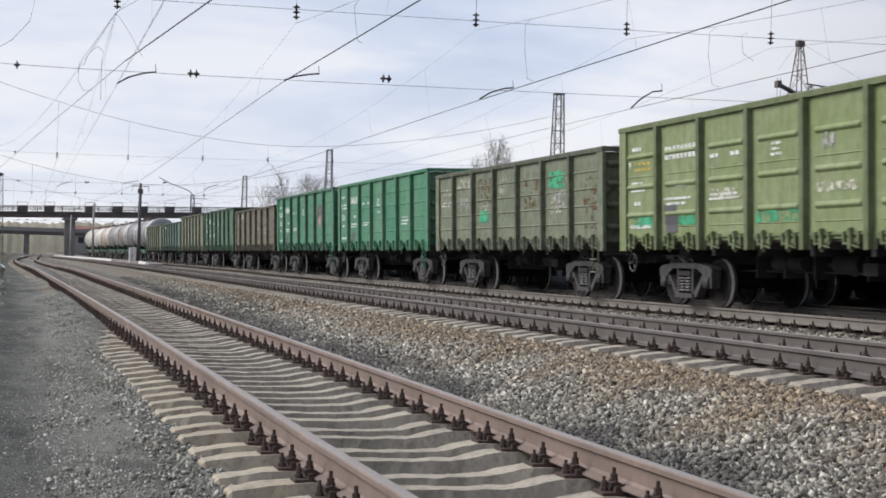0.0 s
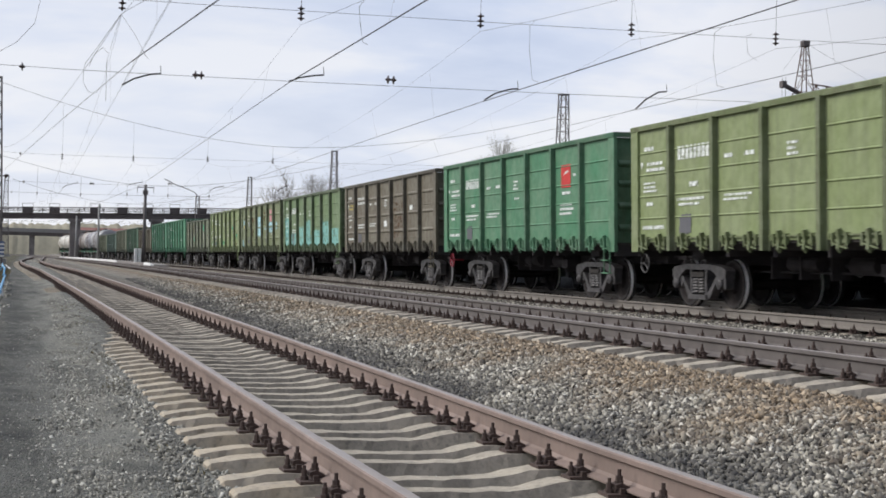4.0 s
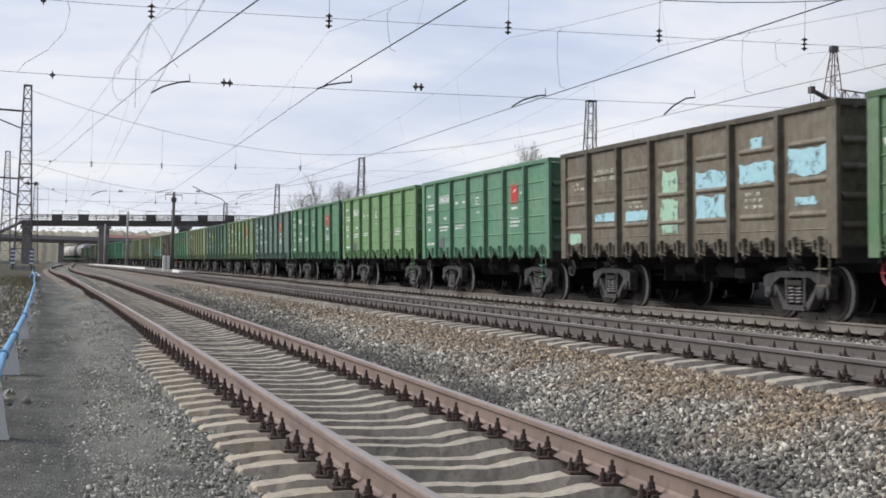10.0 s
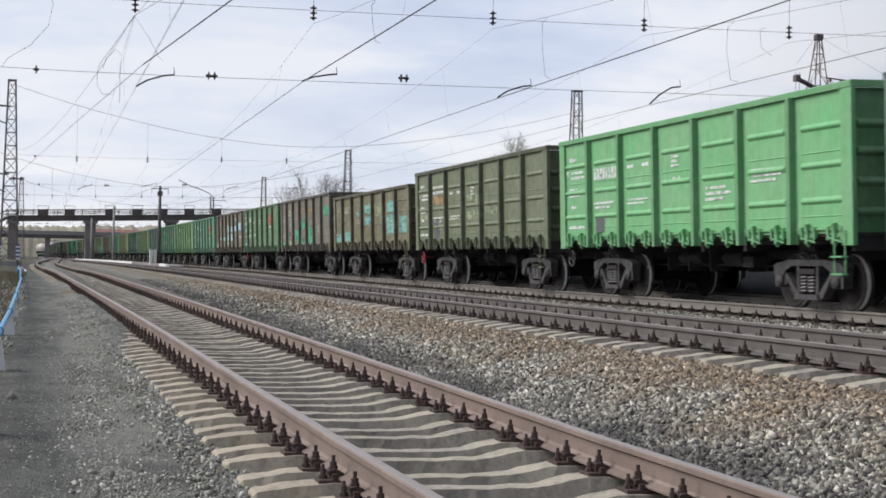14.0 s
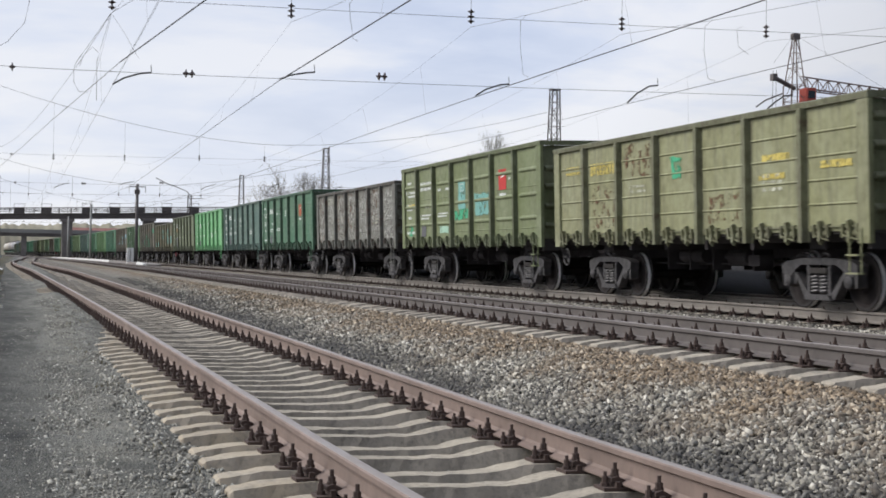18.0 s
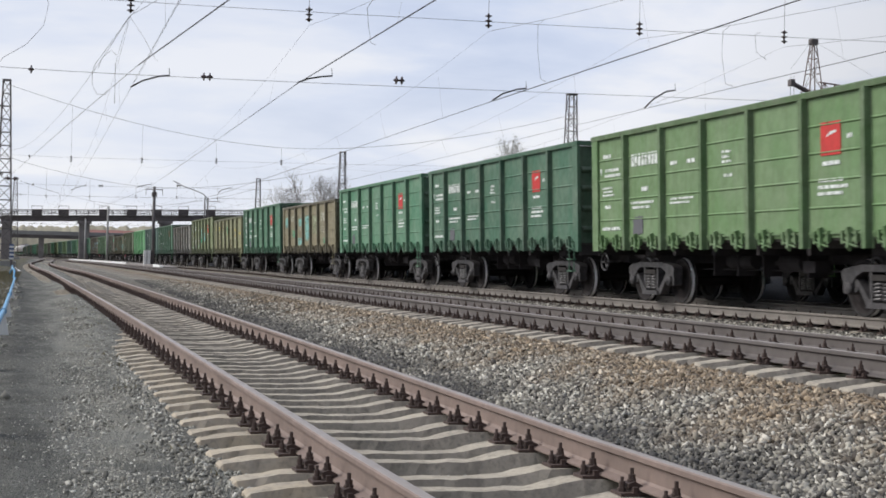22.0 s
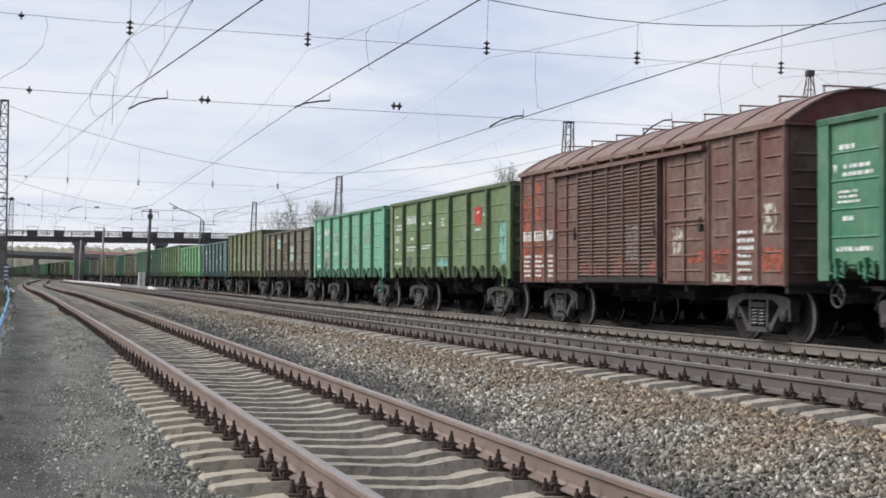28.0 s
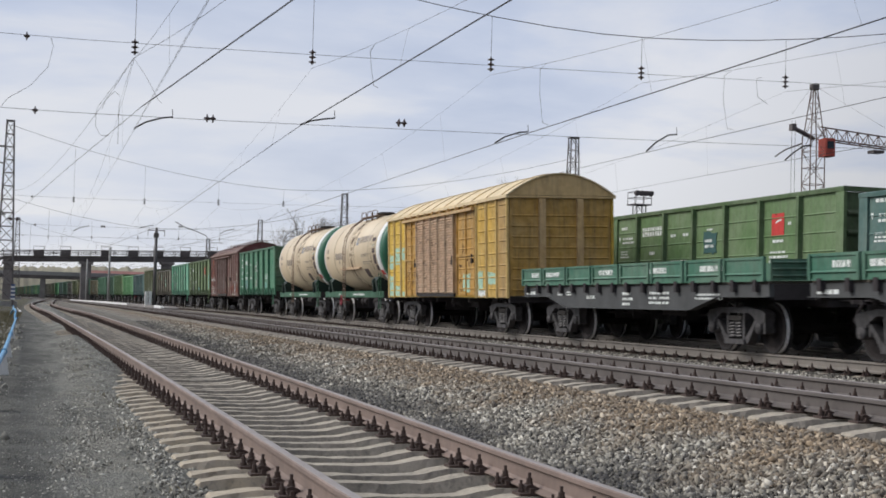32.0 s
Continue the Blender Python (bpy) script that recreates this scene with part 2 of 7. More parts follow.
plain("porcelain", (0.050, 0.030, 0.028), 0.25, 0.0, 0.2, 8.0)
plain("mast_steel", (0.135, 0.122, 0.122), 0.7, 0.2, 0.35, 0.8)
plain("post_concrete", (0.33, 0.325, 0.31), 0.85, 0.0, 0.3, 2.0)
plain("bridge_steel", (0.125, 0.108, 0.104), 0.8, 0.0, 0.4, 0.5)
plain("bridge_concrete", (0.235, 0.212, 0.200), 0.88, 0.0, 0.4, 0.6)
plain("whitewash", (0.72, 0.72, 0.70), 0.85, 0.0, 0.25, 3.0, 0.7)
plain("pipe_blue", (0.10, 0.30, 0.50), 0.5, 0.0, 0.25, 5.0, 0.75)
plain("stripe_blue", (0.06, 0.10, 0.22), 0.6, 0.0, 0.3, 5.0, 0.7)
plain("twig", (0.50, 0.47, 0.45), 0.9, 0.0, 0.3, 3.0)
plain("crane_red", (0.42, 0.075, 0.050), 0.7, 0.0, 0.3, 1.0)
plain("crane_steel", (0.20, 0.14, 0.12), 0.7, 0.1, 0.3, 1.0)
plain("glass_dark", (0.03, 0.04, 0.05), 0.15, 0.0, 0.1, 1.0)
plain("rail_brown", (0.232, 0.172, 0.144), 0.72, 0.15, 0.35, 1.6, 0.55, 0.001)
plain("rail_dust", (0.200, 0.178, 0.155), 0.75, 0.1, 0.35, 1.6, 0.6, 0.001)
plain("rail_dark", (0.125, 0.108, 0.100), 0.7, 0.2, 0.35, 1.6, 0.6, 0.001)
plain("rail_head", (0.30, 0.262, 0.235), 0.55, 0.3, 0.2, 2.5, 0.75)
plain("fastening_rust", (0.078, 0.052, 0.043), 0.85, 0.1, 0.35, 20.0, 0.5, 0.002)
plain("far_wood", (0.37, 0.34, 0.25), 0.95, 0.0, 0.4, 0.05)
plain("deck_plank", (0.12, 0.10, 0.08), 0.9, 0.0, 0.4, 2.0)
plain("far_wall", (0.30, 0.29, 0.28), 0.9, 0.0, 0.3, 0.1)

# concrete of the sleepers: tops a little lighter than the flanks
for name, light, dark, spots in (("sleeper_concrete", (0.375, 0.328, 0.255), (0.225, 0.198, 0.158), 0.8), ("sleeper_flank", (0.340, 0.300, 0.245), (0.205, 0.184, 0.152), 0.8)):
    n = Nodes(name)
    r = n.info().outputs["Random"]
    v = n.shifted(n.world(), (0, 0, 0))
    c = n.mix(n.span(n.noise(2.6, 7, 0.7, v), 0.38, 0.66), light, dark)
    c = n.mix(n.span(n.noise(9, 6, 0.7, v), 0.52, 0.68, 0.0, 0.55), c, (0.075, 0.072, 0.062))
    # dust trodden over the ends by the path
    dusty = n.math("MULTIPLY", n.span(n.split(v)[0], 1.75, 1.45), n.span(n.noise(5, 5, 0.65, v), 0.3, 0.6), True)
    c = n.mix(n.math("MULTIPLY", dusty, 0.75), c, (0.36, 0.295, 0.205))
    c = n.mix(n.span(n.noise(26, 4, 0.6, v), 0.5, 0.8, 0.0, spots), c, (0.11, 0.098, 0.082))
    c = n.mix(n.span(r, 0.0, 1.0, 0.0, 0.30), c, tuple(1.15 * x for x in light))
    n.bump(n.noise(40, 4, 0.6, v), 0.5, 0.006)
    n.done(c, 0.88)

# single ballast stones: each island its own tone; rust-brown by the main track, grey lower down
n = Nodes("ballast_stone")
k = n.island()
w = n.world()
xyz = n.split(w)
tone = n.ramp(k, [(0.0, (0.045, 0.040, 0.034)), (0.25, (0.112, 0.102, 0.088)), (0.50, (0.195, 0.181, 0.150)), (0.80, (0.345, 0.323, 0.268)), (1.0, (0.70, 0.66, 0.57))])
brown = n.ramp(n.math("FRACT", n.math("MULTIPLY", k, 7.3)), [(0.0, (0.050, 0.030, 0.016)), (0.45, (0.150, 0.101, 0.056)), (0.82, (0.275, 0.195, 0.116)), (1.0, (0.54, 0.42, 0.285))])
near = n.math("ADD", xyz[0], n.span(n.noise(0.8, 4, 0.6, w), 0.3, 0.7, -0.75, 0.75))
amount = n.math("MULTIPLY", n.span(near, 4.6, 5.7), n.span(near, 9.6, 8.6), True)
c = n.mix(n.math("MULTIPLY", amount, 0.72), tone, brown)
oil = n.math("MULTIPLY", n.span(n.noise(0.9, 4, 0.6, w), 0.30, 0.52), n.math("MULTIPLY", n.span(xyz[0], 4.8, 4.25), n.span(xyz[0], 3.65, 3.9), True), True)
c = n.mix(n.math("MULTIPLY", oil, 0.8), c, (0.045, 0.043, 0.042))
# shade under the train, put into the stones' colour
under_shade = n.math("MULTIPLY", n.span(xyz[0], 12.3, 13.2), n.span(n.noise(1.1, 4, 0.6, w), 0.25, 0.5, 0.55, 0.95), True)
c = n.mix(under_shade, c, (0.032, 0.029, 0.027))
n.bump(n.noise(60, 3, 0.6, w), 0.4, 0.004)
n.done(c, 0.85)

# grit and chips on the path: pale grey, a few dark or warm ones
n = Nodes("grit_stone")
k = n.island()
w = n.world()
c = n.ramp(k, [(0.0, (0.105, 0.100, 0.086)), (0.3, (0.205, 0.196, 0.168)), (0.65, (0.285, 0.275, 0.236)), (0.9, (0.42, 0.405, 0.35)), (1.0, (0.64, 0.62, 0.55))])
c = n.mix(n.span(n.noise(1.4, 4, 0.6, w), 0.45, 0.7, 0.0, 0.3), c, (0.13, 0.125, 0.108))
n.bump(n.noise(80, 3, 0.6, w), 0.4, 0.003)
n.done(c, 0.88)

# the ground sheet: grey trodden grit by the siding, stones under the tracks, dull grass further out
n = Nodes("ground_grit")
w = n.world()
xyz = n.split(w)
grit = n.cells(38, w, "Color")
gv = n.split(grit)
fine = n.split(n.cells(110, w, "Color"))
c = n.mix(fine[0], (0.130, 0.130, 0.114), (0.340, 0.335, 0.292))
c = n.mix(n.math("MULTIPLY", n.span(gv[0], 0.72, 0.8), n.span(n.noise(2.2, 4, 0.6, w), 0.45, 0.6)), c, n.mix(gv[1], (0.05, 0.05, 0.047), (0.27, 0.262, 0.24)))
rut = n.noise(1.0, 7, 0.68, n.scaled(w, (1.7, 0.36, 1.0)))
c = n.mix(n.span(rut, 0.44, 0.60, 0.0, 0.72), c, (0.082, 0.082, 0.074))
c = n.mix(n.span(n.noise(3.4, 6, 0.72, w), 0.52, 0.66, 0.0, 0.5), c, (0.27, 0.265, 0.24))
c = n.mix(n.span(n.noise(6, 6, 0.7, w), 0.5, 0.75, 0.0, 0.55), c, (0.185, 0.178, 0.155))
# a damp, oily wheel track along the pipe side, and a sandier strip between
edge = n.math("ADD", xyz[0], n.span(n.noise(1.1, 5, 0.65, w), 0.3, 0.7, -0.26, 0.26))
damp = n.math("MULTIPLY", n.span(edge, 0.42, -0.12), n.span(n.noise(2.4, 6, 0.7, w), 0.3, 0.62, 0.20, 0.72), True)
c = n.mix(damp, c, (0.068, 0.067, 0.062))
sandy = n.math("MULTIPLY", n.math("MULTIPLY", n.span(edge, 0.42, 0.6), n.span(edge, 0.98, 0.8), True), n.span(n.noise(1.7, 5, 0.65, w), 0.4, 0.65, 0.0, 0.55), True)
c = n.mix(sandy, c, (0.30, 0.285, 0.235))
near = n.math("ADD", xyz[0], n.span(n.noise(0.8, 4, 0.6, w), 0.3, 0.7, -0.75, 0.75))
amount = n.math("MULTIPLY", n.span(near, 4.6, 5.7), n.span(near, 9.6, 8.6), True)
away = n.span(xyz[1], 34.0, 62.0)     # closer by, shade in the gaps between loose stones is put into the colour
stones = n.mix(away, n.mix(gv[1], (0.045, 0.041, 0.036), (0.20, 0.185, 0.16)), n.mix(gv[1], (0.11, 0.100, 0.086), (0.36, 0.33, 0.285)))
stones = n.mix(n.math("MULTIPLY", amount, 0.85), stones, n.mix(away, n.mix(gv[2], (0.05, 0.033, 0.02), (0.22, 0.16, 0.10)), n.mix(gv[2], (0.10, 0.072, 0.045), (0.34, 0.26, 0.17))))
c = n.mix(n.span(xyz[0], 3.9, 4.3), c, stones)
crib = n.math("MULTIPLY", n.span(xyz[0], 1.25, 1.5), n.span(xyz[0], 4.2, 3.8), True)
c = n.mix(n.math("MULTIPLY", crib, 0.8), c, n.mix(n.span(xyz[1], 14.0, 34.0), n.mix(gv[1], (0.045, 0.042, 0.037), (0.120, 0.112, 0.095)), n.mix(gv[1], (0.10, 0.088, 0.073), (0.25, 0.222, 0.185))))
# gloom under and behind the train, painted into the ground's colour
under_shade = n.math("MULTIPLY", n.span(xyz[0], 12.3, 13.2), n.span(n.noise(1.1, 4, 0.6, w), 0.25, 0.5, 0.84, 0.97), True)
under_shade = n.math("MULTIPLY", under_shade, n.span(xyz[0], 260.0, 200.0), True)
c = n.mix(under_shade, c, (0.022, 0.020, 0.019))
n.b.inputs["Specular IOR Level"].default_value = 0.12
soil = n.math("MULTIPLY", n.span(xyz[0], -0.55, -1.1), n.span(n.noise(0.9, 6, 0.7, w), 0.3, 0.55, 0.35, 0.95), True)
c = n.mix(soil, c, n.mix(gv[2], (0.045, 0.039, 0.030), (0.13, 0.112, 0.088)))
weed = n.math("MULTIPLY", n.span(n.noise(1.3, 5, 0.7, w), 0.48, 0.62), n.span(xyz[0], -0.6, -1.3), True)
c = n.mix(weed, c, n.mix(gv[1], (0.060, 0.072, 0.026), (0.15, 0.145, 0.075)))
n.bump(n.mix(0.45, n.mix(0.5, n.cells(60, w), n.noise(90, 3, 0.6, w)), n.noise(13, 6, 0.75, w)), 1.0, 0.075)
n.done(c, 0.92)

n = Nodes("dry_grass")
k = n.island()
c = n.mix(k, (0.10, 0.095, 0.040), (0.26, 0.215, 0.13))
n.done(c, 0.9)

# ---- building tools ----


class Shape:
    """Collects solids into one mesh."""

    def __init__(self):
        self.v, self.f, self.m = [], [], []

    def add(self, verts, faces, mi=0):
        o = len(self.v)
        self.v += [tuple(p) for p in verts]
        self.f += [tuple(i + o for i in f) for f in faces]
        self.m += [mi] * len(faces)

    def box(self, x0, x1, y0, y1, z0, z1, mi=0, c=0.0):
        """A box; c chamfers its long upright edges."""
        if c:
            return self.prism([(x0 + c, y0), (x1 - c, y0), (x1, y0 + c), (x1, y1 - c), (x1 - c, y1), (x0 + c, y1), (x0, y1 - c), (x0, y0 + c)], "z", z0, z1, mi)
        self.prism([(x0, y0), (x1, y0), (x1, y1), (x0, y1)], "z", z0, z1, mi)

    def prism(self, poly, axis, a, b, mi=0):
        """A polygon drawn out along an axis; its two coordinates are the other axes in order."""
        def p(u, w, h):
            return {"x": (h, u, w), "y": (u, h, w), "z": (u, w, h)}[axis]
        area = sum(poly[i][0] * poly[(i + 1) % len(poly)][1] - poly[(i + 1) % len(poly)][0] * poly[i][1] for i in range(len(poly)))
        flip = (area < 0) != (axis == "y")
        n = len(poly)
        vs = [p(*q, a) for q in poly] + [p(*q, b) for q in poly]
        fs = [tuple(reversed(range(n))), tuple(range(n, 2 * n))] + [(i, (i + 1) % n, n + (i + 1) % n, n + i) for i in range(n)]
        if flip:
            fs = [tuple(reversed(f)) for f in fs]
        self.add(vs, fs, mi)

    def tube(self, a, b, r, n=8, mi=0, r2=None):
        """A round bar from a to b."""
        a, b = Vector(a), Vector(b)
        d = (b - a).normalized()
        s = d.cross(Vector((0, 0, 1)) if abs(d.z) < 0.9 else Vector((1, 0, 0))).normalized()
        u = s.cross(d)
        r2 = r if r2 is None else r2
        ring = [(math.cos(2 * math.pi * i / n), math.sin(2 * math.pi * i / n)) for i in range(n)]
        vs = [a + s * (c * r) + u * (w * r) for c, w in ring] + [b + s * (c * r2) + u * (w * r2) for c, w in ring]
        fs = [tuple(range(n)), tuple(reversed(range(n, 2 * n)))] + [((i + 1) % n, i, n + i, n + (i + 1) % n) for i in range(n)]
        self.add(vs, fs, mi)

    def line(self, pts, r, n=5, mi=0):
        """A round bar bent through the points, in one piece."""
        pts = [Vector(p) for p in pts]
        vs, fs = [], []
        for i, p in enumerate(pts):
            d = (pts[min(i + 1, len(pts) - 1)] - pts[max(i - 1, 0)]).normalized()
            s = d.cross(Vector((0, 0, 1)) if abs(d.z) < 0.95 else Vector((1, 0, 0))).normalized()
            u = s.cross(d)
            vs += [p + s * (r * math.cos(2 * math.pi * k / n)) + u * (r * math.sin(2 * math.pi * k / n)) for k in range(n)]
        for i in range(len(pts) - 1):
            fs += [(i * n + (k + 1) % n, i * n + k, (i + 1) * n + k, (i + 1) * n + (k + 1) % n) for k in range(n)]
        fs += [tuple(range(n)), tuple(reversed(range(len(vs) - n, len(vs))))]
        self.add(vs, fs, mi)

    def lathe(self, prof, axis, at, n=24, mi=0):
        """Turns a profile of (along, radius) about an axis through at."""
        vs, fs = [], []
        for h, r in prof:
            for i in range(n):
                c, s = r * math.cos(2 * math.pi * i / n), r * math.sin(2 * math.pi * i / n)
                q = {"x": (h, c, s), "y": (s, h, c), "z": (c, s, h)}[axis]
                vs.append((q[0] + at[0], q[1] + at[1], q[2] + at[2]))
        for j in range(len(prof) - 1):
            for i in range(n):
                k = (i + 1) % n
                fs.append((j * n + i, j * n + k, (j + 1) * n + k, (j + 1) * n + i))
        fs += [tuple(reversed(range(n))), tuple(range((len(prof) - 1) * n, len(prof) * n))]
        self.add(vs, fs, mi)

    def mesh(self, name, mats, smooth=False):
        me = bpy.data.meshes.new(name)
        me.from_pydata(self.v, [], self.f)
        for m in ([mats] if isinstance(mats, str) else mats):
            me.materials.append(MATS[m])
        me.polygons.foreach_set("material_index", self.m)
        if smooth:
            me.polygons.foreach_set("use_smooth", [True] * len(self.f))
        me.update()
        return me


def part(name, data, parent, at=(0, 0, 0), label=""):
    ob = new(name, data)
    ob.parent = parent
    ob.location = at
    if label:
        ob["label"] = label
    return ob


def thing(name, label, category, m=None, group="", kind=""):
    ob = tagged(new(name), label, category, group, kind)
    if m is not None:
        ob.matrix_world = m
    return ob


# ---- the plan: distance along the main tracks and offset to their right ----
K0, K1 = 0.0000432, -0.000002016     # curvature of the main tracks and its growth
A0, B0, B1 = -0.0041, -0.0007294, 0.000012971   # heading and curvature of the siding
GAUGE = 1.595                        # between the middles of the rail heads
D1, D2, D3 = 1.755, 6.728, 13.043    # near rails of the siding and of the two main tracks
Z2, Z3 = 0.274, 0.242                # their rail tops above the siding's
C2, C3 = D2 + GAUGE / 2, D3 + GAUGE / 2
C4, C5 = 18.56, 23.4


def bend(s, a, k0, k1):
    q = min(s, 235.0 if a == 0.0 else 135.0)        # straight again further on
    return a + k0 * q + k1 * q * q / 2


def curve(s, a, k0, k1):
    n = 24
    x = y = 0.0
    for i in range(n):
        q = s * (i + 0.5) / n
        th = bend(q, a, k0, k1)
        x += math.sin(th) * s / n
        y += math.cos(th) * s / n
    return x, y, bend(s, a, k0, k1)


def main(s, d, z=0.0):
    x, y, th = curve(s, 0.0, K0, K1)
    return (x + d * math.cos(th), y - d * math.sin(th), z)


def siding(s, d, z=0.0):
    x, y, th = curve(s, A0, B0, B1)
    return (x + d * math.cos(th), y - d * math.sin(th), z)


# ---- the ground: one sheet to the horizon, banked up under the main tracks ----
PROFILE = [(-3000, -1.2), (-400, -0.8), (-60, 0.2), (-20, 0.35), (-9, 0.2), (-5, -0.05), (-3.0, -0.14), (-1.6, -0.20), (-0.8, -0.235), (0.2, -0.25), (0.9, -0.25), (1.25, -0.285), (1.45, -0.335),
           (2.5, -0.345), (3.6, -0.335), (3.9, -0.31), (4.3, -0.28), (4.8, -0.18), (5.3, -0.07), (5.8, -0.025), (6.3, -0.02), (7.5, -0.03), (8.8, -0.01), (9.4, 0.0),
           (10.3, -0.03), (11.4, -0.02), (12.2, -0.01), (13.9, -0.01), (15.4, -0.02), (17.2, 0.05), (20, 0.45), (23, 0.78), (29, 0.83), (45, 0.8), (120, 0.85), (500, 2.0), (3000, 6.0)]
CLIMB = [(-20.0, -0.098), (8.0, -0.098), (25.0, 0.026), (60.0, 0.27), (140.0, 0.29), (3000.0, 0.29)]     # the siding climbs to the main level


def siding_z(s):
    return float(np.interp(s, [q[0] for q in CLIMB], [q[1] for q in CLIMB]))


def ground_z(d, s=0.0):
    """The ground at an offset, at a distance along; grit buries the sleeper ends further on."""
    z = np.interp(d, [q[0] for q in PROFILE], [q[1] for q in PROFILE])
    z = z + np.interp(s, [q[0] for q in CLIMB], [q[1] for q in CLIMB]) * np.interp(d, [-60, -6, 4.2, 6.0], [0, 1, 1, 0])
    heap = np.interp(s, [18, 23, 37, 39.5, 42, 45, 60], [0, 1, 1, 0, 0, 1, 1])
    z = z + 0.115 * heap * np.interp(d, [0.4, 0.9, 1.55, 1.75], [0, 1, 1, 0])
    return z + 0.10 * np.interp(s, [28, 45], [0, 1]) * np.interp(d, [1.6, 1.9, 3.3, 3.8], [0, 1, 1, 0])


def build_ground():
    ds = []
    for (a, _), (b, _) in zip(PROFILE, PROFILE[1:]):
        k = max(1, int((b - a) / 0.25)) if -3 < a < 16 else 1
        ds += [a + (b - a) * i / k for i in range(k)]
    ds.append(PROFILE[-1][0])
    ss = [-3000, -300, -40, -8] + [-4 + 0.4 * i for i in range(110)] + [40 + 2 * i for i in range(40)] + [120 + 12 * i for i in range(20)] + [400, 800, 3000]
    vs, fs = [], []
    for s in ss:
        for d in ds:
            q = max(-20.0, min(s, 330.0))
            x, y, _ = main(q, d)
            z = float(ground_z(d, s))
            if -2.5 < d < 12 and -4 < s < 60:
                z += 0.018 * noise.noise((x * 1.3, y * 1.3, 0.0)) + 0.008 * noise.noise((x * 5, y * 5, 3.0))
            vs.append((x, y + (s - q), z))
    n = len(ds)
    for i in range(len(ss) - 1):
        for j in range(n - 1):
            fs.append((i * n + j, i * n + j + 1, (i + 1) * n + j + 1, (i + 1) * n + j))
    me = bpy.data.meshes.new("ground")
    me.from_pydata(vs, [], fs)
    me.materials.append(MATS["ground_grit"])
    me.polygons.foreach_set("use_smooth", [True] * len(fs))
    tagged(new("ground", me), "grey trodden grit and ballast sloping up to the main tracks", "ground", kind="structure")


build_ground()

# ---- tracks ----
RAIL = [(-0.075, -0.18), (0.075, -0.18), (0.075, -0.170), (0.022, -0.152), (0.010, -0.135), (0.010, -0.052), (0.030, -0.040), (0.0375, -0.036), (0.0375, -0.010), (0.030, -0.002), (0.015, 0.0)]
RAIL = RAIL + [(-x, z) for x, z in reversed(RAIL[3:])] + [(-0.075, -0.170)]


def rail_mesh(place, d, z, stations, side, name):
    """The rail's section drawn along the track; the running surface has its own metal."""
    vs, fs, mi = [], [], []
    n = len(RAIL)
    for s in stations:
        for u, w in RAIL:
            x, y, _ = place(s, d + u)
            vs.append((x, y, z(s) + w))
    for i in range(len(stations) - 1):
        for j in range(n):
            k = (j + 1) % n
            fs.append((i * n + j, i * n + k, (i + 1) * n + k, (i + 1) * n + j))
            mi.append(1 if RAIL[j][1] > -0.006 and RAIL[k][1] > -0.006 else 0)
    fs += [tuple(range(n)), tuple(reversed(range((len(stations) - 1) * n, len(stations) * n)))]
    mi += [0, 0]
    me = bpy.data.meshes.new(name)
    me.from_pydata(vs, [], fs)
    me.materials.append(MATS[side])
    me.materials.append(MATS["rail_head"])
    me.polygons.foreach_set("material_index", mi)
    return me


def sleeper_mesh(seed):
    """A concrete sleeper: sloping rail seats at both ends, a lower, narrower waist, and chipped edges."""
    st = [(-1.35, 0.135, 0.135), (-1.33, 0.14, 0.155), (-1.05, 0.145, 0.192), (-0.60, 0.145, 0.190), (-0.52, 0.140, 0.182), (-0.34, 0.120, 0.142), (0.0, 0.112, 0.135),
          (0.34, 0.120, 0.142), (0.52, 0.140, 0.182), (0.60, 0.145, 0.190), (1.05, 0.145, 0.192), (1.33, 0.14, 0.155), (1.35, 0.135, 0.135)]
    sh = Shape()
    vs, fs = [], []
    fine = [-1.35, -1.33] + [-1.27 + 0.0605 * i for i in range(43)] + [1.33, 1.35]
    st = [(x, float(np.interp(x, [q[0] for q in st], [q[1] for q in st])), float(np.interp(x, [q[0] for q in st], [q[2] for q in st]))) for x in fine]

    def rough(x, k, size):
        return size * noise.noise((x * 9.0, k * 3.1, seed * 5.7)) + size * 0.6 * noise.noise((x * 27.0, k * 5.3, seed * 2.9))
    for x, w, h in st:
        t = w * 0.70
        vs += [(x, -w, -0.02), (x, w, -0.02), (x, w + rough(x, 1, 0.012), h - 0.095 + rough(x, 2, 0.012)), (x, t + rough(x, 3, 0.016), h + rough(x, 4, 0.007)),
               (x, -t + rough(x, 5, 0.016), h + rough(x, 6, 0.007)), (x, -w + rough(x, 7, 0.012), h - 0.095 + rough(x, 8, 0.012))]
    for i in range(len(st) - 1):
        for j in range(6):
            k = (j + 1) % 6
            fs.append((i * 6 + j, i * 6 + k, (i + 1) * 6 + k, (i + 1) * 6 + j))
    fs += [tuple(reversed(range(6))), tuple(range((len(st) - 1) * 6, len(st) * 6))]
    fs = [tuple(reversed(f)) for f in fs]
    sh.add(vs, fs)
    sh.m = [0 if i < 6 * (len(st) - 1) and i % 6 == 3 else 1 for i in range(len(fs))]
    return sh.mesh("sleeper", ["sleeper_concrete", "sleeper_flank"])


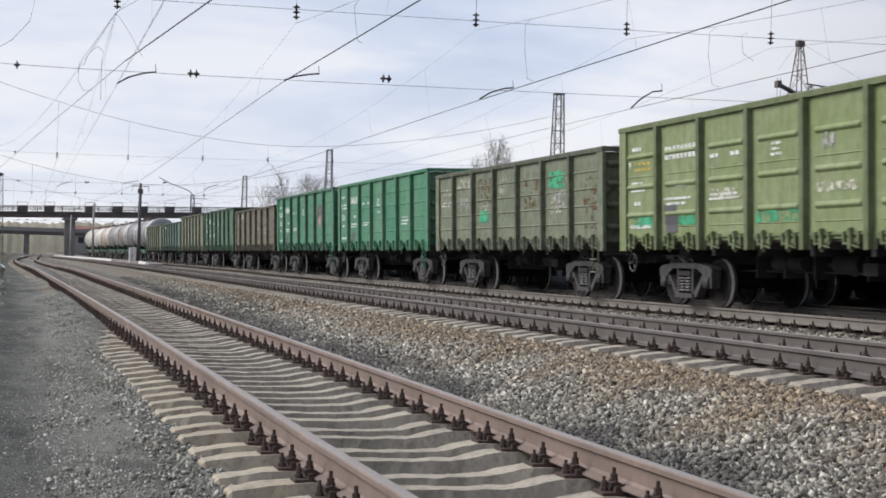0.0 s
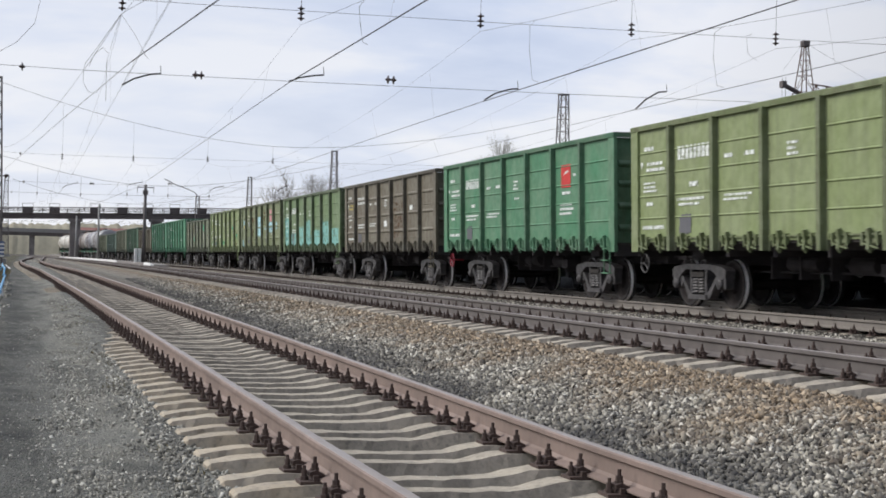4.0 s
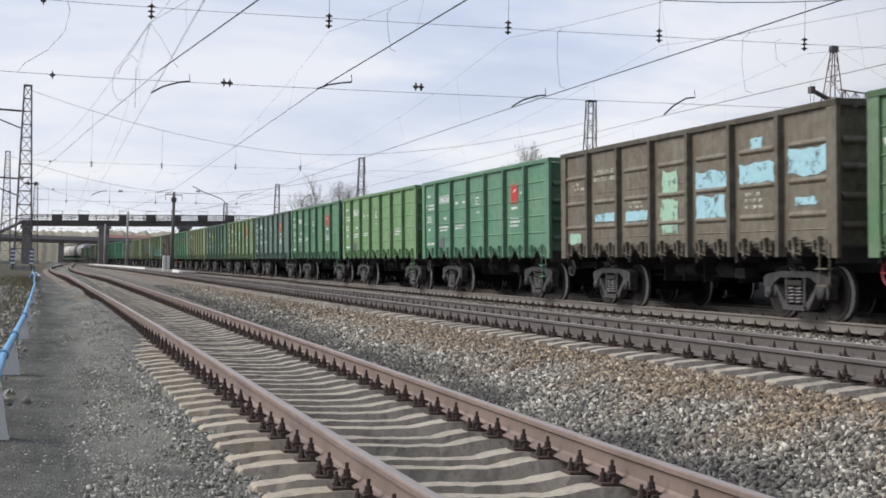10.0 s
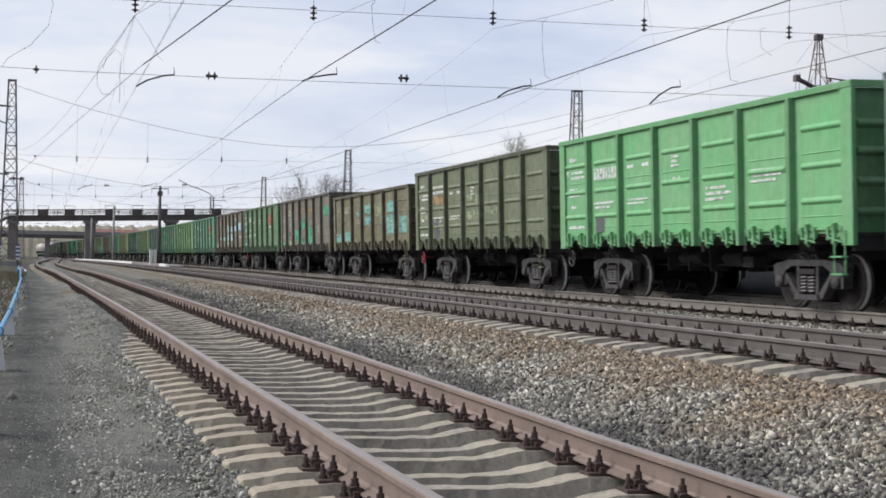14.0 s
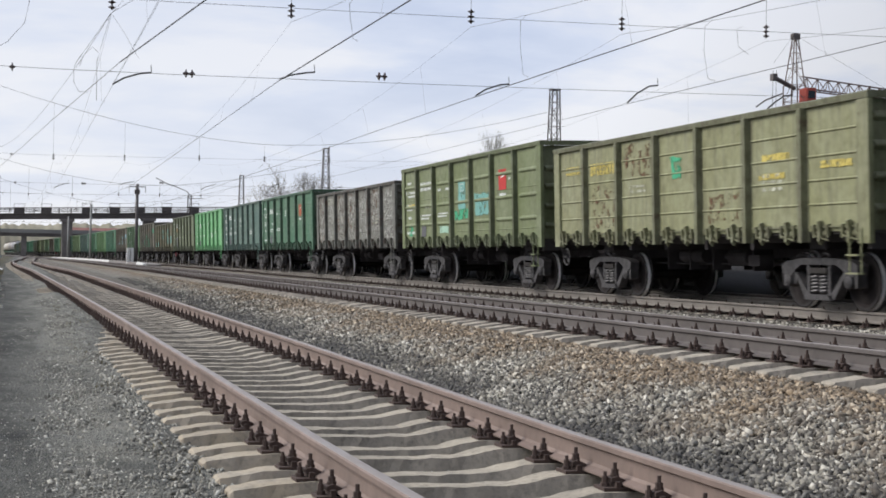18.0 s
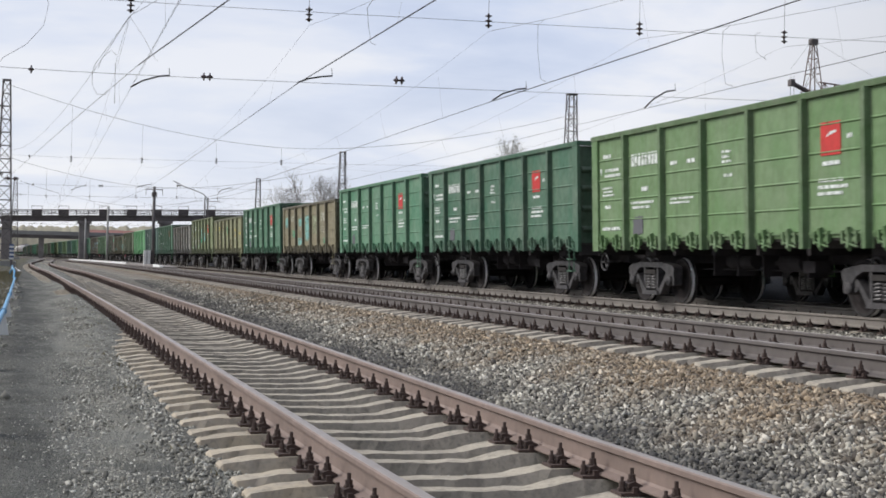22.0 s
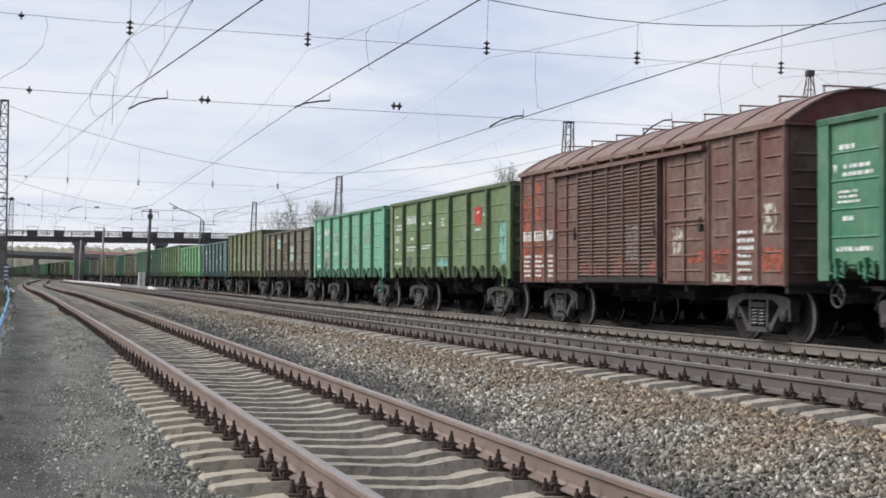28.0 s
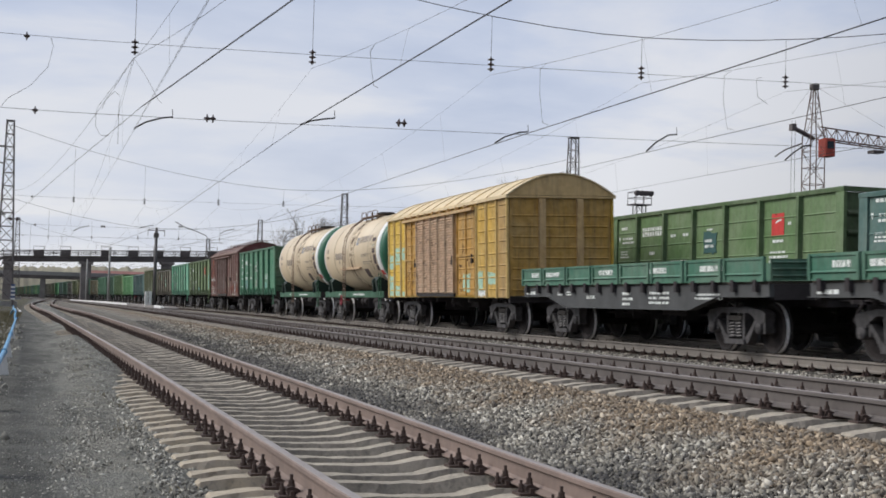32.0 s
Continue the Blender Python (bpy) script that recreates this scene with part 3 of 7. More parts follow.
def fastening_mesh():
    """Base plate with a clamp, washer, nut and bolt on either side of the rail foot."""
    sh = Shape()
    sh.box(-0.185, 0.185, -0.075, 0.075, 0.0, 0.020)
    for e in (-1, 1):
        sh.box(min(e * 0.080, e * 0.110), max(e * 0.080, e * 0.110), -0.07, 0.07, 0.02, 0.050)
        sh.prism([(e * 0.040, 0.034), (e * 0.040, 0.052), (e * 0.090, 0.078), (e * 0.128, 0.066), (e * 0.128, 0.045), (e * 0.09, 0.045)], "y", -0.042, 0.042)
        sh.tube((e * 0.092, 0, 0.07), (e * 0.092, 0, 0.086), 0.026, 8)
        sh.tube((e * 0.092, 0, 0.086), (e * 0.092, 0, 0.112), 0.021, 6)
        sh.tube((e * 0.092, 0, 0.112), (e * 0.092, 0, 0.148), 0.0115, 6)
        sh.tube((e * 0.150, 0.0, 0.02), (e * 0.150, 0.0, 0.040), 0.026, 6)
        sh.tube((e * 0.150, 0.0, 0.040), (e * 0.150, 0.0, 0.075), 0.017, 6)
        sh.tube((e * 0.150, 0.0, 0.075), (e * 0.150, 0.0, 0.10), 0.010, 6)
    return sh.mesh("fastening", "fastening_rust")


SLEEPERS, FASTENING = [sleeper_mesh(k) for k in range(5)], fastening_mesh()


def build_track(place, d, z, first, step, count, far_count, label, side, tilt=0.0):
    track = thing("railway_track", label, "railway track", kind="structure")
    ends = [-60, -40, -20, -12] + [-6 + 2.0 * i for i in range(64)] + [124 + 6 * i for i in range(52)]
    for e in (0, 1):
        part("rail", rail_mesh(place, d + e * GAUGE, lambda s, e=e: z(s) + e * GAUGE * tilt, ends, side, "rail"), track)
    rest = Shape()
    for i in range(-80, count + far_count):
        s = first + step * i + 0.025 * math.sin(i * 2.7)
        x, y, _ = place(s, d + GAUGE / 2)
        x2, y2, _ = place(s + 0.1, d + GAUGE / 2)
        th = -math.atan2(x2 - x, y2 - y) + 0.012 * math.sin(i * 5.1)
        zz = z(s) - 0.18 - 0.026 - 0.19
        if 0 <= i < count:
            ob = part("sleeper", SLEEPERS[(i * 7 + i // 3) % 5], track)
            ob.matrix_local = pose(x, y, zz + 0.006 * math.sin(i * 3.3), 0, -math.degrees(tilt), math.degrees(th))
            for e in (-1, 1):
                part("fastening", FASTENING, ob, (e * GAUGE / 2, 0, 0.190))
        else:
            m = pose(x, y, zz, 0, 0, math.degrees(th))
            for x0, x1, h in ((-1.33, -0.5, 0.185), (-0.5, 0.5, 0.145), (0.5, 1.33, 0.185)):
                q = [m @ Vector(p) for p in ((x0, -0.13, h), (x1, -0.13, h), (x1, 0.13, h), (x0, 0.13, h), (x0, -0.13, 0), (x1, -0.13, 0), (x1, 0.13, 0), (x0, 0.13, 0))]
                rest.add(q, [(0, 1, 2, 3)], 0)
                rest.add(q, [(4, 5, 1, 0), (6, 7, 3, 2), (7, 4, 0, 3), (5, 6, 2, 1)], 2)
            for e in (-1, 1):
                for u in (-0.11, 0.11):
                    q = [m @ Vector((e * GAUGE / 2 + u + a * 0.045, b * 0.05, h)) for h in (0.18, 0.30) for a, b in ((-1, -1), (1, -1), (1, 1), (-1, 1))]
                    q[4:] = [p * 0.6 + (m @ Vector((e * GAUGE / 2 + u, 0, 0.30))) * 0.4 for p in q[4:]]
                    rest.add(q, [(4, 5, 6, 7), (0, 1, 5, 4), (1, 2, 6, 5), (2, 3, 7, 6), (3, 0, 4, 7)], 1)
    if far_count:
        tagged(part("far_sleepers", rest.mesh("far_sleepers", ["sleeper_concrete", "fastening_rust", "sleeper_flank"]), track), kind="stuff")
    return track


build_track(siding, D1, siding_z, 3.45, 0.5425, 130, 260, "rusty siding rails on bare concrete sleepers", "rail_brown")
build_track(main, D2, lambda s: Z2, 9.37, 0.532, 130, 250, "main line track with dark rails on concrete sleepers", "rail_dark")
build_track(main, D3, lambda s: Z3, 12.60, 0.547, 120, 230, "main line track with dusty rails that the train runs on", "rail_dust", 0.036)
build_track(main, C4 - GAUGE / 2, lambda s: Z3, 10.0, 0.545, 0, 420, "loop track under the standing wagons", "rail_dark")
build_track(main, C5 - GAUGE / 2, lambda s: Z3, 10.0, 0.545, 0, 420, "outer track behind the standing wagons", "rail_dark")

# ---- wagons: y runs forward, x away from the camera's side, z up from the rail top ----
WHEEL_R = 0.475


def wheelset_mesh():
    sh = Shape()
    sh.tube((-1.02, 0, 0), (1.02, 0, 0), 0.082, 12)
    for e in (-1, 1):
        o = e * 0.7975
        prof = [(-0.075, 0.12), (-0.075, 0.16), (-0.03, 0.19), (-0.015, 0.36), (-0.055, 0.415), (-0.060, 0.438), (-0.062, 0.462), (-0.030, 0.467), (0.030, 0.474), (0.062, 0.480), (0.068, 0.503), (0.088, 0.500), (0.092, 0.40), (0.03, 0.36), (0.02, 0.19), (0.075, 0.16), (0.075, 0.12)]
        prof = [(-h * e, r) for h, r in prof]
        if e < 0:
            prof = [(h, r) for h, r in prof]
        sh.lathe(prof if e < 0 else list(reversed(prof)), "x", (o, 0, 0), 28)
    me = sh.mesh("wheelset", ["wheel_steel", "tread_steel", "rim_steel"], False)
    mi = []
    for p in me.polygons:
        r = math.hypot(p.center[1], p.center[2])
        mi.append(1 if 0.465 < r < 0.471 and abs(p.normal[0]) < 0.5 else 2 if r > 0.41 else 0)
    me.polygons.foreach_set("material_index", mi)
    return me


def side_frame_mesh():
    """Cast side frame: top chord, drooping shoulders, thin lower arms, spring seat, jaws and axle boxes."""
    sh = Shape()
    sh.prism([(-0.60, 0.86), (0.60, 0.86), (0.58, 0.75), (-0.58, 0.75)], "x", -0.11, 0.11)
    for e in (-1, 1):
        sh.prism([(e * 0.54, 0.86), (e * 0.52, 0.75), (e * 0.72, 0.67), (e * 0.80, 0.60), (e * 1.13, 0.59), (e * 1.15, 0.74), (e * 1.04, 0.80)], "x", -0.105, 0.105)
        sh.prism([(e * 0.80, 0.63), (e * 0.71, 0.62), (e * 0.34, 0.27), (e * 0.38, 0.17), (e * 0.46, 0.20)], "x", -0.085, 0.085)
        sh.prism([(e * 0.355, 0.75), (e * 0.285, 0.75), (e * 0.275, 0.24), (e * 0.345, 0.24)], "x", -0.095, 0.095)
        sh.prism([(e * 1.125, 0.61), (e * 1.12, 0.40), (e * 1.06, 0.37), (e * 1.045, 0.60)], "x", -0.092, 0.092)
        sh.prism([(e * 0.80, 0.62), (e * 0.79, 0.40), (e * 0.735, 0.43), (e * 0.70, 0.61)], "x", -0.080, 0.080)
        sh.box(-0.11, 0.11, e * 0.925 - 0.115, e * 0.925 + 0.115, 0.56, 0.62)
        sh.lathe([(-0.16, 0.03), (-0.155, 0.080), (-0.13, 0.105), (0.10, 0.115)], "x", (0, e * 0.925, 0.475), 14)
        sh.lathe([(-0.178, 0.02), (-0.172, 0.045), (-0.14, 0.06)], "x", (0, e * 0.925, 0.475), 8)
    sh.prism([(-0.40, 0.17), (0.40, 0.17), (0.35, 0.26), (-0.35, 0.26)], "x", -0.14, 0.14)
    arc = [math.pi * i / 6 for i in range(7)]
    sh.line([(-0.06, 0.20 + 0.17 * math.cos(a), 0.85 + 0.13 * math.sin(a)) for a in arc], 0.020, 5)
    sh.line([(-0.06, -0.16 + 0.12 * math.cos(a), 0.85 + 0.09 * math.sin(a)) for a in arc], 0.018, 5)
    return sh.mesh("side_frame", "bogie_cast")


def spring_mesh():
    """Two nests of coils with the bolster end above and the friction wedge behind."""
    sh = Shape()
    for y in (-0.13, 0.13):
        pts = []
        for i in range(43):
            a = i * 2 * math.pi / 8
            pts.append((-0.03 + 0.100 * math.cos(a), y + 0.105 * math.sin(a), 0.285 + 0.31 * i / 42))
        sh.line(pts, 0.0215, 5)
    sh.box(0.02, 0.10, -0.26, 0.26, 0.25, 0.62, 1)
    sh.box(-0.12, 0.12, -0.265, 0.265, 0.61, 0.70, 1)
    return sh.mesh("spring", ["spring_steel", "under_steel"])


def bolster_mesh():
    sh = Shape()
    sh.prism([(-0.95, 0.58), (-0.95, 0.70), (-0.4, 0.82), (0.4, 0.82), (0.95, 0.70), (0.95, 0.58), (0.4, 0.42), (-0.4, 0.42)], "y", -0.22, 0.22)
    for e in (-1, 1):
        sh.box(-0.75, 0.75, e * 0.50 - 0.04, e * 0.50 + 0.04, 0.36, 0.48)
        for x in (-0.78, 0.78):
            sh.box(x - 0.05, x + 0.05, e * 0.45 - 0.03, e * 0.45 + 0.03, 0.34, 0.66)
    sh.lathe([(0.80, 0.30), (0.88, 0.28)], "z", (0, 0, 0), 16)
    return sh.mesh("bolster", "under_steel")


WHEELSET, SIDE_FRAME, SPRING, BOLSTER = wheelset_mesh(), side_frame_mesh(), spring_mesh(), bolster_mesh()
WHEELS = []


def add_bogies(wagon, pivot):
    for y in (-pivot, pivot):
        bogie = part("bogie", BOLSTER, wagon, (0, y, 0))
        for e in (-1, 1):
            part("side_frame", SIDE_FRAME, bogie, (e * 1.018, 0, 0))
            part("spring", SPRING, bogie, (e * 1.018, 0, 0))
            w = new("wheelset", WHEELSET)
            w.parent = bogie
            w.matrix_parent_inverse = pose(0, e * 0.925, WHEEL_R)


def coupler_mesh():
    """Automatic coupler: shank, head with its jaw, and the air hose beside it."""
    sh = Shape()
    sh.box(-0.10, 0.10, -0.65, -0.12, 0.97, 1.14)
    sh.prism([(-0.14, -0.14), (-0.24, 0.02), (-0.20, 0.12), (-0.08, 0.04), (0.02, 0.02), (0.14, 0.11), (0.24, 0.02), (0.13, -0.14)], "z", 0.92, 1.20)
    sh.line([(-0.30, -0.45, 0.95), (-0.32, -0.30, 0.80), (-0.28, -0.12, 0.62), (-0.16, 0.0, 0.58)], 0.028, 6)
    return sh.mesh("coupler", "black_steel")


COUPLER = coupler_mesh()


def add_couplers(wagon, half):
    a = part("coupler", COUPLER, wagon, (0, half, 0))
    b = part("coupler", COUPLER, wagon, (0, -half, 0))
    b.rotation_euler = (0, 0, math.pi)


def underframe_mesh(half, top):
    sh = Shape()
    sh.box(-0.24, 0.24, -half, half, top - 0.42, top)
    beams = [(-half + 0.06, 0.06, 1.46), (-4.325, 0.25, 1.12), (-2.6, 0.06, 1.38), (-0.87, 0.06, 1.38), (0.87, 0.06, 1.38), (2.6, 0.06, 1.38), (4.325, 0.25, 1.12), (half - 0.06, 0.06, 1.46)]
    outline = [q for y, w, x in beams for q in ((0.20, y - w), (x, y - w), (x, y + w), (0.20, y + w))]
    sh.prism(outline + [(-x, y) for x, y in reversed(outline)], "z", top - 0.24, top - 0.004)
    return sh.mesh("underframe", "black_steel")


def brake_mesh():
    """Brake cylinder, air reservoir, levers and pull rods slung under the middle."""
    sh = Shape()
    sh.tube((-0.42, -0.9, 0.86), (-0.42, -0.15, 0.86), 0.17, 14)
    sh.tube((-0.42, -0.15, 0.86), (-0.42, 0.5, 0.86), 0.05, 8)
    sh.tube((-0.55, 0.7, 0.88), (-0.55, 1.7, 0.88), 0.14, 14)
    sh.tube((-0.5, -3.2, 0.72), (-0.5, 3.2, 0.72), 0.022, 6)
    for y in (-1.4, 0.2, 1.2, 2.2):
        sh.box(-0.7, -0.3, y - 0.02, y + 0.02, 0.60, 1.0)
    sh.box(-0.85, -0.55, -1.9, -1.5, 0.70, 0.90)
    return sh.mesh("brake_gear", "black_steel")


BRAKE = brake_mesh()


def handwheel_mesh(material):
    """The brake handwheel: a rim on three spokes, on a short shaft."""
    sh = Shape()
    turn = [2 * math.pi * k / 16 for k in range(17)]
    sh.line([(0, 0.19 * math.cos(a), 0.19 * math.sin(a)) for a in turn], 0.020, 6)
    for a in turn[0:15:5]:
        sh.tube((0, 0, 0), (0, 0.19 * math.cos(a), 0.19 * math.sin(a)), 0.014, 5)
    sh.tube((-0.03, 0, 0), (0.35, 0, 0), 0.028, 6)
    return sh.mesh("handwheel", material)


HANDWHEEL, RED_HANDWHEEL = handwheel_mesh("bogie_cast"), handwheel_mesh("red_paint")
GON_HALF = 6.46
FLOOR_Z, BAY = 1.28, 2 * GON_HALF / 7


def pressed(h, z0, z1, ridges, inset):
    """One pressed sheet: ridges of (height, depth, half width) that stop short of its sides."""
    ys = [-h, -h + inset, -h + inset + 0.03, h - inset - 0.03, h - inset, h]
    rows = [(z0, 0.0)]
    for z, d, w in ridges:
        rows += [(z - w, 0.0), (z - w * 0.25, d), (z + w * 0.15, d), (z + w, 0.0)]
    rows.append((z1, 0.0))
    sh = Shape()
    vs = [(-0.012 - (d if 2 <= i <= 3 else 0.0), y, z) for z, d in rows for i, y in enumerate(ys)]
    n, m = len(ys), len(rows)
    fs = [(j * n + i, (j + 1) * n + i, (j + 1) * n + i + 1, j * n + i + 1) for j in range(m - 1) for i in range(n - 1)]
    k = len(vs)
    vs += [(0.012, -h, z0), (0.012, h, z0), (0.012, h, z1), (0.012, -h, z1)]
    fs += [(k, k + 1, k + 2, k + 3), tuple(range(n)) + (k + 1, k), tuple(reversed(range((m - 1) * n, m * n))) + (k + 3, k + 2),
           tuple(j * n for j in reversed(range(m))) + (k, k + 3), tuple(j * n + n - 1 for j in range(m)) + (k + 2, k + 1)]
    sh.add(vs, fs)
    return sh


def gondola_meshes(top, style):
    """The shared meshes of one make of open wagon."""
    g = {}
    w = 1.50
    h = BAY / 2 - 0.02
    zs = []
    lines = 5
    if style == "seam":
        for i in range(1, lines):
            zs.append((FLOOR_Z + 0.06 + (top - 0.15 - FLOOR_Z) * i / (lines + 0.1), 0.020, 0.024))
    else:
        # three short pressed ribs and two plain seams
        for f in (0.13, 0.24, 0.49, 0.58, 0.76):
            zs.append((FLOOR_Z + (top - 0.10 - FLOOR_Z) * f, 0.038, 0.062) if f in (0.24, 0.49, 0.76) else (FLOOR_Z + (top - 0.10 - FLOOR_Z) * f, 0.012, 0.014))
    g["panel"] = pressed(h, FLOOR_Z + 0.015, top - 0.10, zs, 0.04 if style == "seam" else 0.24).mesh("panel", "wagon_paint")
    sh = Shape()
    sh.prism([(-0.140, -0.060), (-0.140, 0.060), (-0.03, 0.072), (-0.018, 0.100), (0.0, 0.100), (0.0, -0.100), (-0.018, -0.100), (-0.03, -0.072)], "z", FLOOR_Z - 0.16, top - 0.10)
    g["post"] = sh.mesh("post", "wagon_paint")
    sh = Shape()
    sh.prism([(-0.060, -0.02), (-0.060, 0.30), (0.02, 0.30), (0.02, -0.02)], "z", FLOOR_Z - 0.18, top - 0.05)
    g["corner_post"] = sh.mesh("corner_post", "wagon_paint")
    sh = Shape()
    for e in (-1, 1):
        x = e * w
        sh.prism([(x - 0.075, top - 0.11), (x + 0.075, top - 0.11), (x + 0.085, top - 0.02), (x + 0.05, top), (x - 0.05, top), (x - 0.085, top - 0.02)], "y", -GON_HALF - 0.05, GON_HALF + 0.05)
        y = e * GON_HALF
        sh.box(-w + 0.08, w - 0.08, y - 0.05, y + 0.05, top - 0.115, top - 0.004)
    g["top_rim"] = sh.mesh("top_rim", "wagon_paint")
    e = pressed(w - 0.03, FLOOR_Z, top - 0.12, [(z, 0.05, 0.08) for z in (1.62, 2.1, 2.58, 3.02)], 0.03)
    sh = Shape()
    sh.add([(y, -x, z) for x, y, z in e.v], e.f)
    g["end_wall"] = sh.mesh("end_wall", "wagon_paint")
    sh = Shape()
    sh.box(-w + 0.02, w - 0.02, -GON_HALF + 0.03, GON_HALF - 0.03, FLOOR_Z - 0.03, FLOOR_Z + 0.02)
    g["floor"] = sh.mesh("wagon_floor", "under_steel")
    # bottom hatch of one bay: the flap's edge far in, and two forked latches on a bar along the sill
    sh = Shape()
    sh.prism([(0.10, FLOOR_Z + 0.02), (0.13, FLOOR_Z + 0.02), (0.30, FLOOR_Z - 0.16), (0.27, FLOOR_Z - 0.16)], "y", -h + 0.02, h - 0.02, 1)
    sh.box(-0.055, -0.012, -h + 0.10, h - 0.10, FLOOR_Z + 0.075, FLOOR_Z + 0.105)
    for y in (-0.43, 0.40):
        sh.prism([(-0.125, FLOOR_Z + 0.17), (-0.050, FLOOR_Z + 0.19), (-0.012, FLOOR_Z + 0.04), (-0.012, FLOOR_Z - 0.12), (-0.060, FLOOR_Z - 0.20), (-0.110, FLOOR_Z - 0.14), (-0.095, FLOOR_Z)], "y", y - 0.034, y + 0.034)
        for e in (-0.20, 0.20):
            sh.prism([(-0.090, FLOOR_Z + 0.12), (-0.012, FLOOR_Z + 0.13), (-0.012, FLOOR_Z - 0.03), (-0.075, FLOOR_Z - 0.09)], "y", y + e - 0.026, y + e + 0.026)
        sh.prism([(y - 0.20, FLOOR_Z + 0.02), (y + 0.20, FLOOR_Z + 0.02), (y + 0.05, FLOOR_Z - 0.07), (y - 0.05, FLOOR_Z - 0.07)], "x", -0.05, -0.02)
        sh.tube((-0.075, y - 0.24, FLOOR_Z - 0.13), (-0.075, y + 0.18, FLOOR_Z - 0.05), 0.016, 5)
    g["hatch"] = sh.mesh("bottom_hatch", ["wagon_paint", "black_steel"])
    sh = Shape()
    for y in (-0.16, 0.16):
        sh.tube((-0.03, y, 0.62), (-0.03, y, 1.34), 0.014, 6)
    for z in (0.64, 0.92):
        sh.box(-0.10, 0.02, -0.17, 0.17, z - 0.012, z + 0.012)
    g["step"] = sh.mesh("ladder", "wagon_paint")
    return g


GON = {(t, s): gondola_meshes(t, s) for t in (3.70, 3.61, 3.40) for s in ("seam", "stamp")}
GON_FRAME = underframe_mesh(6.40, 1.25)


def tint(ob, color):
    r, g, b, a = color
    for o in ob.children_recursive:
        # posts and end walls: shade put into the colour; darker latches, grimier rims
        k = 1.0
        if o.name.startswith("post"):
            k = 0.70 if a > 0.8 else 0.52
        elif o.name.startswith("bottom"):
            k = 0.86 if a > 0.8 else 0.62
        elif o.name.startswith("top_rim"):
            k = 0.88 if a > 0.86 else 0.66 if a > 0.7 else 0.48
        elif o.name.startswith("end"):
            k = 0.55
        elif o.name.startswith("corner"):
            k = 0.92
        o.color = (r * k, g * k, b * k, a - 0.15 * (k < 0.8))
    ob.color = color


def gondola(color, top, style, label):
    """One open wagon in its parts, painted and weathered as color and its alpha say."""
    g = GON[(top, style)]
    wagon = thing("gondola_wagon", label, "freight wagon", group="wagons of the moving train")
    part("underframe", GON_FRAME, wagon)
    part("wagon_floor", g["floor"], wagon)
    part("top_rim", g["top_rim"], wagon)
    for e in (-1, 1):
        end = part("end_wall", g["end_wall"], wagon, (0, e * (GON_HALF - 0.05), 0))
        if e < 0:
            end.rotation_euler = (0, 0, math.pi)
        for i in range(7):
            y = -GON_HALF + BAY * (i + 0.5)
            p = part("panel", g["panel"], wagon, (e * 1.50, y, 0))
            q = part("bottom_hatch", g["hatch"], wagon, (e * 1.50, y, 0))
            if e > 0:
                p.rotation_euler = q.rotation_euler = (0, 0, math.pi)
        for i in range(1, 7):
            p = part("post", g["post"], wagon, (e * 1.49, -GON_HALF + BAY * i, 0))
            if e > 0:
                p.rotation_euler = (0, 0, math.pi)
        for f in (-1, 1):
            p = part("corner_post", g["corner_post"], wagon, (e * 1.505, f * (GON_HALF + 0.02), 0))
            p.rotation_euler = (0, 0, math.pi if e > 0 else 0)
            p.scale = (1, -1 if (f > 0) == (e < 0) else 1, 1)
        s = part("ladder", g["step"], wagon, (e * 1.56, e * 6.15, 0))
        if e > 0:
            s.rotation_euler = (0, 0, math.pi)
    part("brake_gear", BRAKE, wagon)
    part("handwheel", HANDWHEEL, wagon, (-1.40, 6.18, 0.86))
    add_couplers(wagon, 6.96)
    add_bogies(wagon, 4.325)
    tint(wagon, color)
    return wagon


def marking(wagon, material, y0, y1, z0, z1, x=-1.519, bars=0, rows=1):
    """Painted marks on the near side: a patch with uneven edges, or rows of short bars for writing."""
    sh = Shape()
    rnd = random.Random(int(y0 * 100) + int(z0 * 37) + bars)
    if not bars:
        w, h = y1 - y0, z1 - z0
        if w > 0.2 and h > 0.12 and "red" not in material:
            a = min(0.05, 0.10 * min(w, h))
            ring = [(y0 + w * i / 7, z0) for i in range(7)] + [(y1, z0 + h * i / 4) for i in range(4)]
            ring += [(y1 - w * i / 7, z1) for i in range(7)] + [(y0, z1 - h * i / 4) for i in range(4)]
            sh.prism([(u + rnd.uniform(-a, a), v + rnd.uniform(-a, a)) for u, v in ring], "x", x - 0.006, x)
        else:
            sh.box(x - 0.006, x, y0, y1, z0, z1)
    elif rows == 1 and z1 - z0 > 0.24:
        # large figures, one bar each
        step = (y1 - y0) / (2 * bars)
        for i in range(2 * bars):
            sh.box(x - 0.006, x, y0 + (i + 0.14) * step, y0 + (i + 0.80) * step, z0, z1)
    else:
        hh = (z1 - z0) / rows
        for r in range(rows):
            u, end = y1 - rnd.uniform(0.0, 0.06) * (y1 - y0), y0 + (rnd.uniform(0.0, 0.35) if rows > 1 else 0.0) * (y1 - y0)
            while u > end + 0.03:
                w = min(rnd.uniform(0.05, 0.17), u - end)
                sh.box(x - 0.006, x, u - w, u, z0 + r * hh, z0 + (r + (0.52 if rows > 1 else 0.75)) * hh)
                u -= w + rnd.uniform(0.022, 0.05)
    ob = part("marking", sh.mesh("marking", material), wagon)
    if bars:
        ob["kind"] = "stuff"
    return ob


